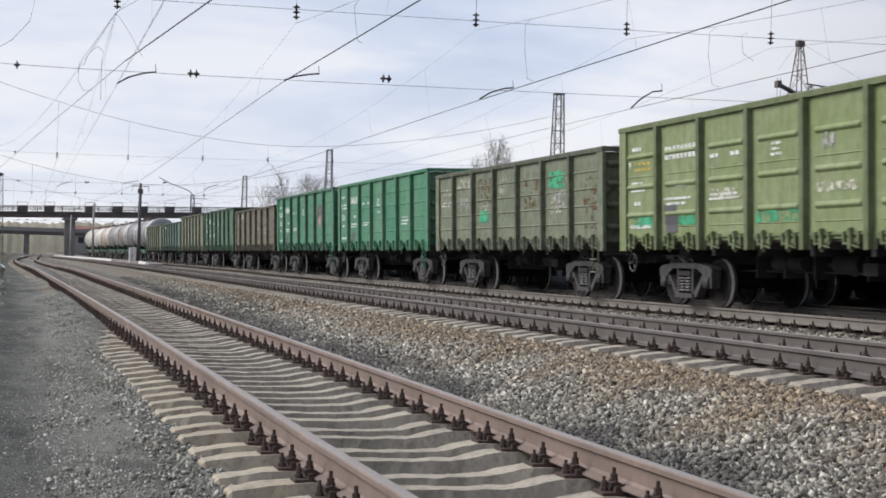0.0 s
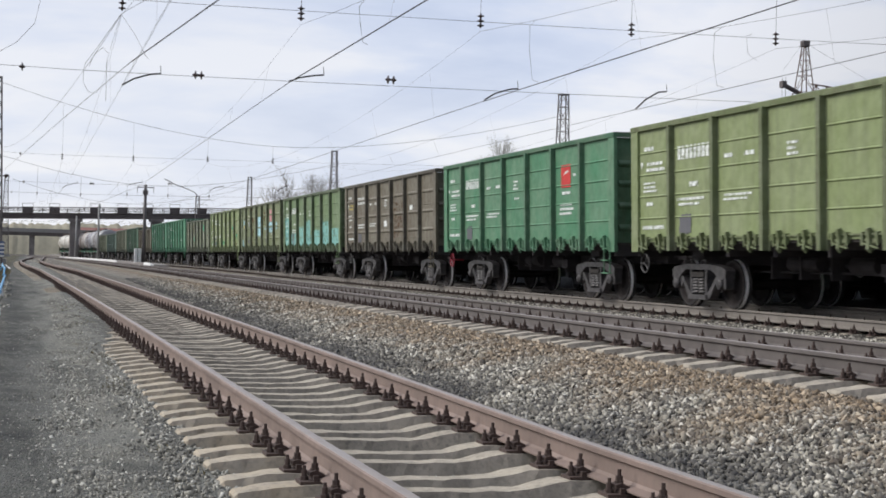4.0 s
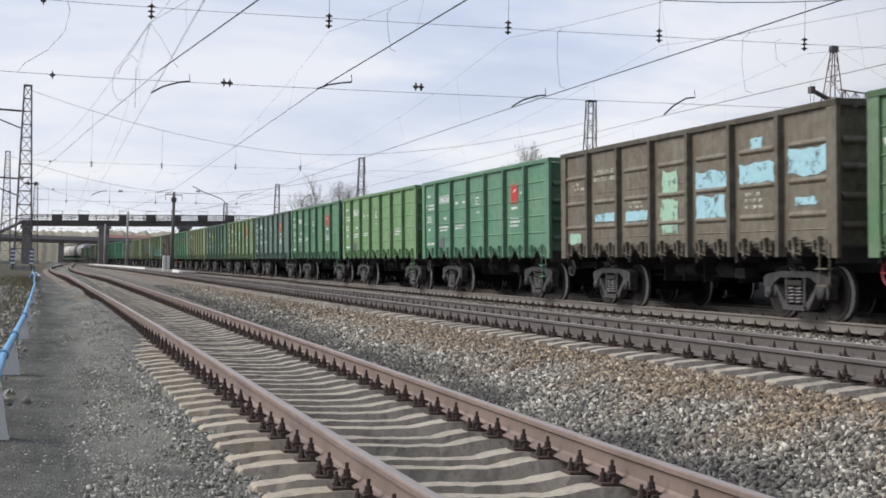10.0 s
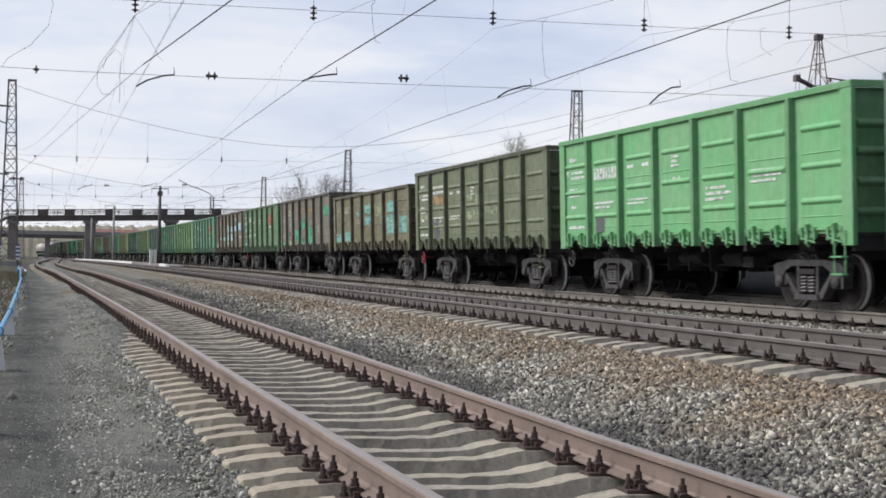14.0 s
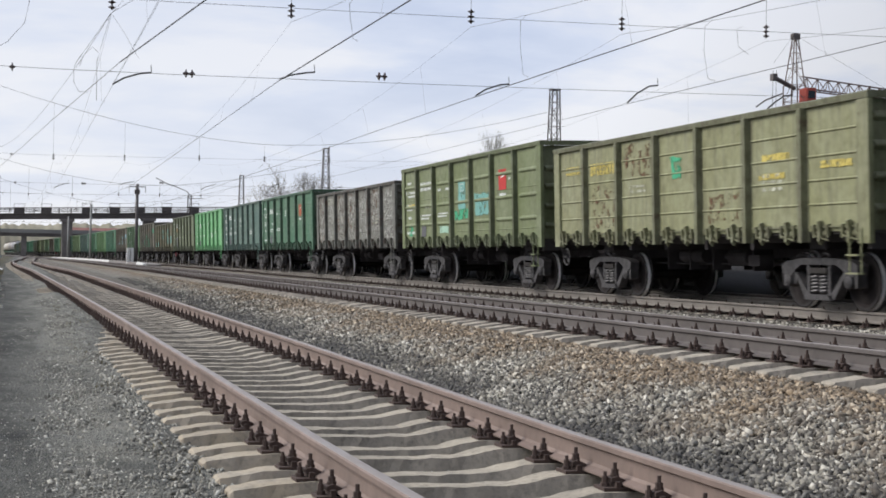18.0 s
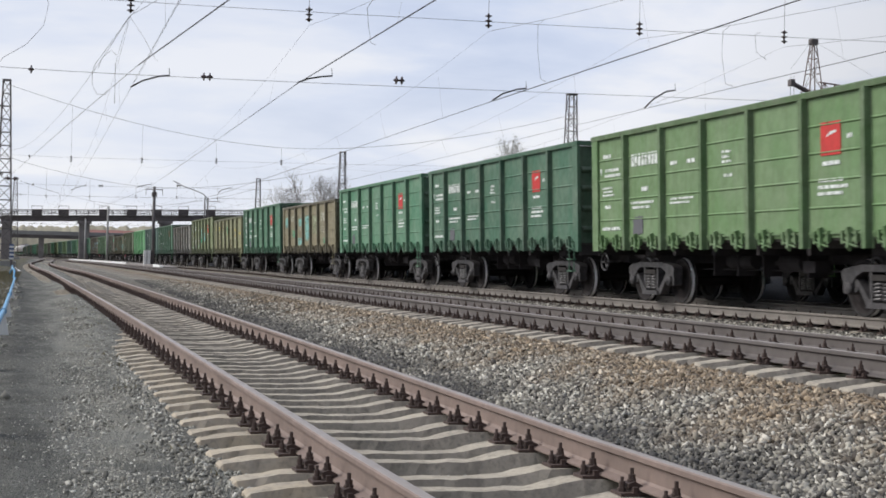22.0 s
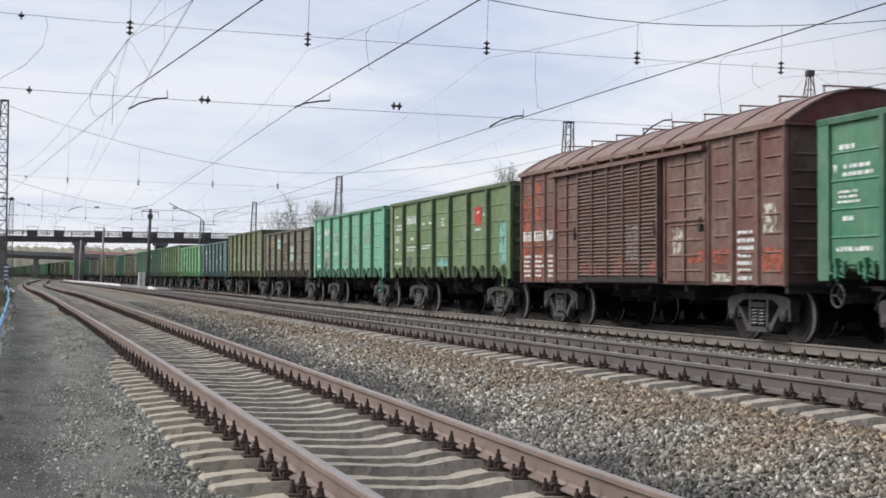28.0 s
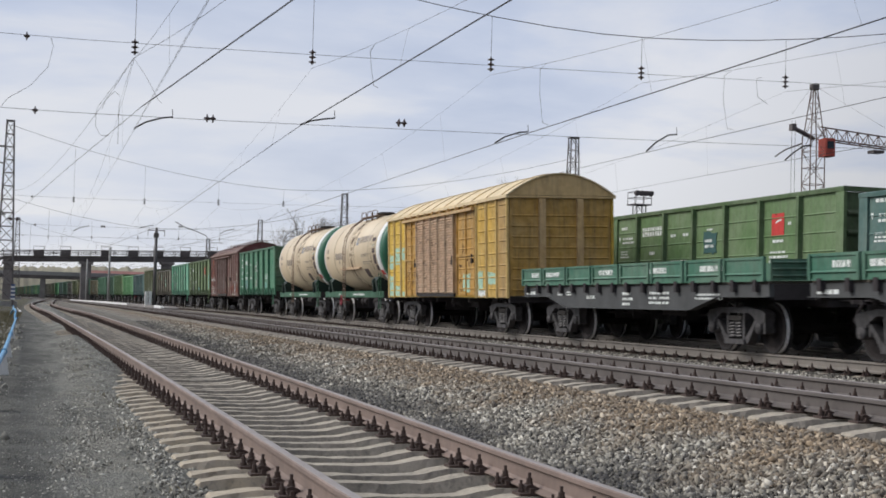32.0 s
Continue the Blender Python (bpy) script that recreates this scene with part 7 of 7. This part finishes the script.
def bridge_box(sh, x0, x1, y0, y1, z0, z1):
    """A box that follows the bridge's slight slope."""
    v = [(x0, y0, z0 + rise(x0)), (x1, y0, z0 + rise(x1)), (x1, y1, z0 + rise(x1)), (x0, y1, z0 + rise(x0)),
         (x0, y0, z1 + rise(x0)), (x1, y0, z1 + rise(x1)), (x1, y1, z1 + rise(x1)), (x0, y1, z1 + rise(x0))]
    sh.add(v, [(0, 3, 2, 1), (4, 5, 6, 7), (0, 1, 5, 4), (1, 2, 6, 5), (2, 3, 7, 6), (3, 0, 4, 7)])


bridge = thing("footbridge", "dark footbridge on concrete piers with railings and shield boards", "footbridge", pose(0, 248, 0))
sh = Shape()
bridge_box(sh, -5.4, 52, -1.6, -1.3, 6.45, 7.25)
bridge_box(sh, -5.4, 52, 1.3, 1.6, 6.45, 7.25)
part("girder", sh.mesh("girder", "bridge_steel"), bridge)
sh = Shape()
bridge_box(sh, -5.4, 52, -1.75, 1.75, 7.254, 7.42)
part("deck", sh.mesh("deck", "bridge_concrete"), bridge)
for x, w in ((8.05, 0.85), (-4.55, 0.7), (21.5, 0.85), (34.0, 0.85)):
    sh = Shape()
    zt = 6.45 + rise(x)
    sh.box(x - w, x + w, -1.5, 1.5, -0.3, zt - 0.45, c=0.08)
    sh.box(x - w - 0.3, x + w + 0.3, -1.8, 1.8, zt - 0.45, zt - 0.01)
    part("pier", sh.mesh("pier", "bridge_concrete"), bridge)
for y in (-1.68, 1.68):
    sh = Shape()
    for z in (7.75, 8.05, 8.32):
        a, b = (-5.4, y, z + rise(-5.4)), (52, y, z + rise(52))
        sh.tube(a, b, 0.045 if z > 8.2 else 0.03, 5)
    part("railing", sh.mesh("railing", "bridge_steel"), bridge)
    for i in range(29):
        x = -5.3 + 2.0 * i
        ps_ = Shape()
        ps_.tube((x, y, 7.4 + rise(x)), (x, y, 8.34 + rise(x)), 0.045, 5)
        part("railing_post", ps_.mesh("railing_post", "bridge_steel"), bridge)
for x in (0.3, 4.6, 11.2, 15.7, 19.9, 24.4, 29.0):
    sh = Shape()
    bridge_box(sh, x - 0.85, x + 0.85, -1.80, -1.73, 7.30, 8.40)
    part("shield_board", sh.mesh("shield_board", "bridge_steel"), bridge)
    sh = Shape()
    for e in (-0.85, 0.85):
        sh.tube((x + e, -1.77, 8.3 + rise(x)), (x + e, -1.77, 8.95 + rise(x)), 0.035, 4)
    sh.tube((x - 0.85, -1.77, 8.95 + rise(x)), (x + 0.85, -1.77, 8.95 + rise(x)), 0.035, 4)
    part("shield_frame", sh.mesh("shield_frame", "bridge_steel"), bridge)
# stairs down to the path side
sh = Shape()
for i in range(22):
    sh.box(-5.4 - 0.32 * (i + 1), -5.4 - 0.32 * i, -1.2, 1.2, 7.15 - 0.17 * (i + 1), 7.22 - 0.17 * i)
part("stair", sh.mesh("stair", "bridge_concrete"), bridge)
sh = Shape()
for y in (-1.25, 1.25):
    sh.tube((-5.4, y, 8.3), (-12.4, y, 4.6), 0.05, 5)
    sh.tube((-5.4, y, 6.95), (-12.4, y, 3.2), 0.14, 5)
    for i in range(6):
        sh.tube((-5.6 - 1.3 * i, y, 7.0 - 0.69 * i), (-5.6 - 1.3 * i, y, 8.2 - 0.69 * i), 0.035, 4)
sh.box(-12.8, -12.3, -1.3, 1.3, -0.2, 3.6)
part("stair_rail", sh.mesh("stair_rail", "bridge_steel"), bridge)

road = thing("road_bridge", "low grey road bridge beyond the footbridge", "bridge", pose(0, 335, 0))
sh = Shape()
sh.box(-40, 70, -4, 4, 4.75, 5.45)
part("deck", sh.mesh("deck", "bridge_steel"), road)
sh = Shape()
sh.box(-40, 70, -4.1, -3.9, 5.454, 6.3)
part("parapet", sh.mesh("parapet", "far_wall"), road)
for x in (-14, -6.5, 1.5, 10.5, 19, 28):
    sh = Shape()
    sh.box(x - 0.6, x + 0.6, -3.5, 3.5, -0.3, 4.745, c=0.1)
    part("pier", sh.mesh("pier", "bridge_concrete"), road)

# distant wooded rise behind the bridges
def far_ridge(name, y, x0, x1, h, rough, seed, label):
    vs, fs = [], []
    n = int((x1 - x0) / rough)
    rnd = random.Random(seed)
    for i in range(n + 1):
        x = x0 + (x1 - x0) * i / n
        top_z = h * (0.75 + 0.35 * noise.noise((x * 0.012, seed, 0))) + h * 0.09 * rnd.random()
        vs += [(x, y, -2), (x, y + 7 + rnd.random(), top_z * 0.6), (x, y + 20, top_z)]
    for i in range(n):
        for j in range(2):
            a = i * 3 + j
            fs.append((a, a + 3, a + 4, a + 1))
    me = bpy.data.meshes.new(name)
    me.from_pydata(vs, [], fs)
    me.materials.append(MATS["far_wood"])
    me.polygons.foreach_set("use_smooth", [True] * len(fs))
    tagged(new(name, me), label, "woods", kind="stuff")


far_ridge("far_woods", 640, -260, 420, 17.2, 1.1, 3, "brown leafless woods on the far rise")
far_ridge("near_woods", 430, -160, -12, 7.0, 0.8, 8, "brown leafless scrub beyond the path")

# ---- a shed beyond the bridges ----
plain("shed_red", (0.26, 0.115, 0.095), 0.85, 0.0, 0.4, 0.3)
shed = thing("shed", "long shed with a dull red roof beyond the bridges", "shed", pose(21.0, 402.0, 0.0))
sh = Shape()
sh.box(-7.0, 9.0, 0.0, 12.0, -0.3, 6.3)
part("wall", sh.mesh("wall", "far_wall"), shed)
sh = Shape()
sh.prism([(-0.6, 6.3), (12.6, 6.3), (12.6, 6.5), (6.0, 8.3), (-0.6, 6.5)], "x", -7.4, 9.4)
part("roof", sh.mesh("roof", "shed_red"), shed, label="dull red roof")
for i in range(5):
    sh = Shape()
    sh.box(-5.6 + 3.1 * i, -4.2 + 3.1 * i, -0.06, 0.04, 3.6, 5.2)
    part("window", sh.mesh("window", "glass_dark"), shed)

# ---- tower crane behind the yard ----
crane = thing("tower_crane", "rusty tower crane with a red cab and a lattice jib", "tower crane", pose(78.8, 134.0, 0.0))
sh = Shape()
lattice(sh, 0, 0, -0.3, 20.2, 1.7, 1.7, 11, 0.075, 0.035)
part("tower", sh.mesh("tower", "crane_steel"), crane)
sh = Shape()
lattice(sh, 0, 0, 20.2, 25.2, 1.5, 0.45, 3, 0.07, 0.03)
part("apex", sh.mesh("apex", "crane_steel"), crane)
sh = Shape()
sh.box(-0.38, 0.38, -0.35, 0.35, 25.1, 25.7)
sh.tube((-0.45, 0, 25.45), (0.45, 0, 25.45), 0.26, 10)
part("head_sheave", sh.mesh("head_sheave", "bridge_steel"), crane)
sh = Shape()
sh.box(0.75, 1.95, -1.2, 0.4, 18.0, 19.9, c=0.12)
cab = part("cab", sh.mesh("cab", "crane_red"), crane, label="red driver's cab")
sh = Shape()
sh.box(0.95, 1.75, -1.22, -1.20, 18.8, 19.6)
part("window", sh.mesh("window", "glass_dark"), cab)
sh = Shape()
for a, b in (((0.8, -0.6, 19.9), (34, -0.6, 17.6)), ((0.8, 0.6, 19.9), (34, 0.6, 17.6)), ((0.8, 0, 21.2), (34, 0, 18.6))):
    sh.tube(a, b, 0.085, 5)
for i in range(26):
    x = 0.8 + 33.2 * i / 26
    x2 = 0.8 + 33.2 * (i + 1) / 26
    zl, zu = 19.9 - 2.3 * i / 26, 21.2 - 2.6 * (i + 0.5) / 26
    zl2 = 19.9 - 2.3 * (i + 1) / 26
    for y in (-0.6, 0.6):
        sh.tube((x, y, zl), ((x + x2) / 2, 0, zu), 0.045, 4)
        sh.tube(((x + x2) / 2, 0, zu), (x2, y, zl2), 0.045, 4)
part("jib", sh.mesh("jib", "crane_steel"), crane)
sh = Shape()
sh.line([(0, 0, 19.9), (-2.4, 0, 20.9)], 0.24, 6)
sh.box(-2.75, -2.25, -0.35, 0.35, 20.6, 21.3)
sh.line([(-1.0, 0.6, 19.4), (-3.0, 0.6, 18.6), (-4.2, 0.6, 17.8)], 0.08, 5)
part("counter_arm", sh.mesh("counter_arm", "bridge_steel"), crane)
sh = Shape()
sh.tube((0.3, 0, 25.4), (11.0, 0, 20.5), 0.012, 4)
sh.tube((-0.3, 0, 25.4), (-2.6, 0, 22.4), 0.012, 4)
for x in (-2.6, -2.2):
    sh.tube((x, 0, 21.7), (x, 0, 5.0), 0.025, 4)
part("cables", sh.mesh("cables", "wire_metal"), crane)
sh = Shape()
sh.box(6.9, 8.2, -0.6, 0.6, 18.75, 19.05)
part("trolley", sh.mesh("trolley", "bridge_steel"), crane)


# ---- trees, barely in leaf ----
plain("bud_green", (0.26, 0.26, 0.19), 0.9, 0.0, 0.35, 3.0, 0.6)
def tree(x, y, z, height, spread, seed, leafy, label, slim=1.0):
    rnd = random.Random(seed)
    t = thing("tree", label, "tree", pose(x, y, z), "trees behind the yard")
    wood, buds = Shape(), Shape()

    def grow(p, d, length, r, level):
        q = p + d * length
        wood.tube(p, q, r, 6 if level < 2 else 3, r2=r * 0.66)
        if level >= 3 and leafy:
            for _ in range(leafy):
                c = p + (q - p) * rnd.random() + Vector((rnd.gauss(0, 0.22), rnd.gauss(0, 0.22), rnd.gauss(0, 0.22)))
                k = rnd.uniform(0.035, 0.085)
                vs = [c + Vector((rnd.uniform(-k, k), rnd.uniform(-k, k), rnd.uniform(-k, k))) for _ in range(4)]
                buds.add(vs, [(0, 1, 2), (0, 2, 3), (0, 3, 1), (1, 3, 2)])
        if level == 5:
            return
        for _ in range(rnd.choice((2, 3, 3)) if level else 5):
            s = Vector((rnd.gauss(0, 1), rnd.gauss(0, 1), rnd.gauss(0, 0.5))).normalized()
            nd = (d * 0.9 + s * (0.75 + 0.15 * rnd.random()) * spread + Vector((0, 0, 0.18))).normalized()
            grow(p + (q - p) * rnd.uniform(0.65, 1.0), nd, length * rnd.uniform(0.62, 0.82), max(r * 0.58, 0.009), level + 1)

    grow(Vector((0, 0, 0)), Vector((0.03, 0, 1)), height * 0.34, height * 0.016, 0)
    k = height / max(p[2] for p in wood.v)
    for sh in (wood, buds):
        sh.v = [(p[0] * (0.6 + 0.4 * k) * slim, p[1] * (0.6 + 0.4 * k) * slim, p[2] * k) for p in sh.v]
    part("trunk", wood.mesh("trunk", "twig"), t)
    if leafy:
        part("crown", buds.mesh("crown", "bud_green"), t)
    return t


tree(36.0, 190, -0.2, 13.9, 0.75, 11, 3, "leafless birch tree behind the yard")
tree(39.6, 192, -0.2, 12.6, 0.8, 12, 3, "leafless birch tree behind the yard")
tree(33.0, 196, -0.2, 12.0, 0.8, 16, 2, "leafless birch tree behind the yard")
tree(49.9, 150, -0.2, 15.6, 0.42, 13, 14, "tall tree with sparse young leaves behind the yard", 0.75)
tree(48.0, 151, -0.2, 12.7, 0.5, 14, 7, "tree with sparse young leaves behind the yard", 0.8)
tree(96.0, 150, -0.2, 17.5, 0.8, 15, 4, "tree with sparse young leaves behind the yard")
for i, (x, y, h) in enumerate(((-8.5, 92, 7), (-11, 108, 9), (-9.5, 128, 8), (-13, 140, 9.5), (-7.2, 150, 6.5), (-15, 165, 9), (-6.6, 84, 4.5))):
    tree(x, y, 0.0, h, 0.85, 30 + i, 1 if i % 2 else 0, "leafless scrub tree beside the path")

# ---- blue pipe on feet along the path ----
pipe = thing("pipeline", "light blue pipe lying low on concrete feet beside the path", "pipe")
route = [(-0.34, 6.0, 0.08), (-0.385, 11.2, 0.08), (-0.41, 13.2, 0.08), (-0.405, 16.6, 0.08), (-0.41, 22.3, 0.08), (-0.47, 31.8, 0.08), (-0.60, 51.0, 0.12), (-0.66, 52.5, 0.12), (-0.64, 53.0, 0.35), (-0.74, 55.0, 0.42), (-0.86, 57.0, 0.22), (-1.05, 75.0, 0.18), (-1.35, 98.0, 0.2)]
for a, b in zip(route, route[1:]):
    sh = Shape()
    sh.tube(a, b, 0.034, 12)
    part("pipe_length", sh.mesh("pipe_length", "pipe_blue"), pipe)
for x, y, z in route[2:8]:
    sh = Shape()
    sh.tube((x, y - 0.05, z), (x, y + 0.05, z), 0.050, 12)
    part("collar", sh.mesh("collar", "pipe_blue"), pipe)
for (x, y, z) in ((-0.378, 10.4, 0.08), (-0.41, 15.7, 0.08), (-0.41, 21.8, 0.08), (-0.44, 27.0, 0.08), (-0.5, 36.0, 0.09), (-0.56, 45.0, 0.11)):
    sh = Shape()
    sh.prism([(x - 0.13, -0.36), (x + 0.13, -0.36), (x + 0.10, -0.30), (x + 0.045, z - 0.034), (x - 0.045, z - 0.034), (x - 0.10, -0.30)], "y", y - 0.07, y + 0.07)
    part("foot", sh.mesh("foot", "whitewash"), pipe, label="pale concrete foot")


# ---- loose stones: ballast, and grit on the path ----
def stones(name, areas, label, seed, material):
    """areas: offset range, distance range, stones per square metre, size range, and how deep they sit."""
    rng = np.random.default_rng(seed)
    # broken stone: a skewed block with knocked-off corners
    iv = np.array([(x, y, z) for x in (-1, 1) for y in (-1, 1) for z in (-1, 1)]) * 0.66
    tri = np.array([(0, 1, 3), (0, 3, 2), (4, 6, 7), (4, 7, 5), (0, 4, 5), (0, 5, 1), (2, 3, 7), (2, 7, 6), (0, 2, 6), (0, 6, 4), (1, 5, 7), (1, 7, 3)])
    out = []
    for d0, d1, s0, s1, per, r0, r1, sink in areas:
        k = int((d1 - d0) * (s1 - s0) * per)
        d, s = rng.uniform(d0, d1, k), rng.uniform(s0, s1, k)
        if d1 < 0.95:     # a trodden edge, winding and thinning out
            d = d + rng.normal(0, 0.07, k) + 0.09 * np.sin(1.1 * s) + 0.05 * np.sin(2.9 * s + 1)
        z = ground_z(d, s)
        size = rng.uniform(r0, r1, k) * (0.8 + 0.5 * rng.random(k) ** 3)
        q = rng.normal(size=(k, 4))
        q /= np.linalg.norm(q, axis=1)[:, None]
        w, x, y, zz = q.T
        rot = np.stack([1 - 2 * (y * y + zz * zz), 2 * (x * y - zz * w), 2 * (x * zz + y * w), 2 * (x * y + zz * w), 1 - 2 * (x * x + zz * zz), 2 * (y * zz - x * w),
                        2 * (x * zz - y * w), 2 * (y * zz + x * w), 1 - 2 * (x * x + y * y)], 1).reshape(k, 3, 3)
        p = iv[None] * (1 + rng.uniform(-0.62, 0.40, (k, 8, 3)))
        p = p * np.stack([np.full(k, 1.0), rng.uniform(0.42, 0.80, k), rng.uniform(0.20, 0.46, k)], 1)[:, None]
        p = np.einsum("kij,kvj->kvi", rot, p) * size[:, None, None]
        p += np.stack([d, s, z + size * sink], 1)[:, None]
        out.append(p)
    p = np.concatenate(out)
    k = len(p)
    me = bpy.data.meshes.new(name)
    me.vertices.add(k * 8)
    me.vertices.foreach_set("co", p.reshape(-1).astype(np.float32))
    me.loops.add(k * 36)
    me.loops.foreach_set("vertex_index", (tri[None] + 8 * np.arange(k)[:, None, None]).reshape(-1).astype(np.int32))
    me.polygons.add(k * 12)
    me.polygons.foreach_set("loop_start", np.arange(0, k * 36, 3, dtype=np.int32))
    me.polygons.foreach_set("loop_total", np.full(k * 12, 3, dtype=np.int32))
    me.update(calc_edges=True)
    me.materials.append(MATS[material])
    tagged(new(name, me), label, "ballast", kind="stuff")


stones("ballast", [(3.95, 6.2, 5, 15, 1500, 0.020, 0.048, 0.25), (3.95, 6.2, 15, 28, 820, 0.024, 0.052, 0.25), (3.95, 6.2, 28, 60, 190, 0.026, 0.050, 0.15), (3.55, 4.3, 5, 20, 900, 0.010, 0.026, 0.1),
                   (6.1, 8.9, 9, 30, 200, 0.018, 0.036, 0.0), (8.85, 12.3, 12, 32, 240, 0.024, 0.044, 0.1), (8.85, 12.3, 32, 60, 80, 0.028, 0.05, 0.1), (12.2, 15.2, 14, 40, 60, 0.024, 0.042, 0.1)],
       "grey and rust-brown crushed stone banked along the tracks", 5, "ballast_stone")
stones("grit", [(0.85, 1.40, 4, 18, 620, 0.008, 0.034, 0.15), (0.26, 0.55, 6, 14, 1700, 0.005, 0.022, 0.05), (0.0, 0.28, 6, 14, 420, 0.004, 0.016, 0.03), (0.55, 0.90, 6, 14, 800, 0.004, 0.017, 0.05), (0.25, 0.85, 14, 26, 520, 0.007, 0.022, 0.0), (0.5, 1.3, 18, 34, 120, 0.010, 0.026, 0.0), (-0.5, 0.25, 6, 25, 130, 0.004, 0.014, 0.0),
                (0.15, 1.0, 6.5, 16, 36, 0.018, 0.034, 0.1), (1.4, 3.9, 4.5, 14, 820, 0.010, 0.028, 0.2), (1.4, 3.9, 14, 28, 240, 0.01, 0.028, 0.2), (-2.4, -0.45, 8, 50, 90, 0.015, 0.07, 0.1)],
       "loose grey grit and small stones on the path", 6, "grit_stone")


def grass():
    rng = random.Random(9)
    sh = Shape()
    for _ in range(1300):
        if rng.random() < 0.97:
            x, y = -0.55 - abs(rng.gauss(0, 0.9)), rng.uniform(8, 70)
        else:
            x, y = rng.uniform(0.75, 1.1), rng.uniform(5, 30)
        z = float(ground_z(x, y))
        h = rng.uniform(0.05, 0.2) if x < 0 else rng.uniform(0.02, 0.06)
        for _ in range(4):
            u, v = rng.gauss(0, 0.05), rng.gauss(0, 0.05)
            a, b = rng.gauss(0, 0.05), rng.gauss(0, 0.05)
            sh.add([(x + u - 0.005, y + v, z), (x + u + 0.005, y + v, z), (x + u + a, y + v + b, z + h)], [(0, 1, 2)])
    tagged(new("grass_tufts", sh.mesh("grass_tufts", "dry_grass")), "thin dry grass tufts along the path", "grass", kind="stuff")


grass()


def motions():
    times = [2.0 * i for i in range(17)]
    for wag, back in MOVING:
        walk(wag, [(t, train_pose(ref_s(t) - back)) for t in times])
    # all wheelsets of the train turn alike: the first is keyed, the rest share its turning
    wheels = [o for wag, _ in MOVING for o in wag.children_recursive if o.name.startswith("wheelset")]
    spin = [(f / FPS, pose(0, 0, 0, -math.degrees((ref_s(f / FPS) - ref_s(0)) / WHEEL_R) % 360)) for f in range(0, 32 * FPS + 1)]
    walk(wheels[0], spin)
    turning = wheels[0].animation_data
    for w in wheels[1:]:
        w.rotation_mode = "QUATERNION"
        keys = w.animation_data_create()
        keys.action, keys.action_slot = turning.action, turning.action_slot


motions()
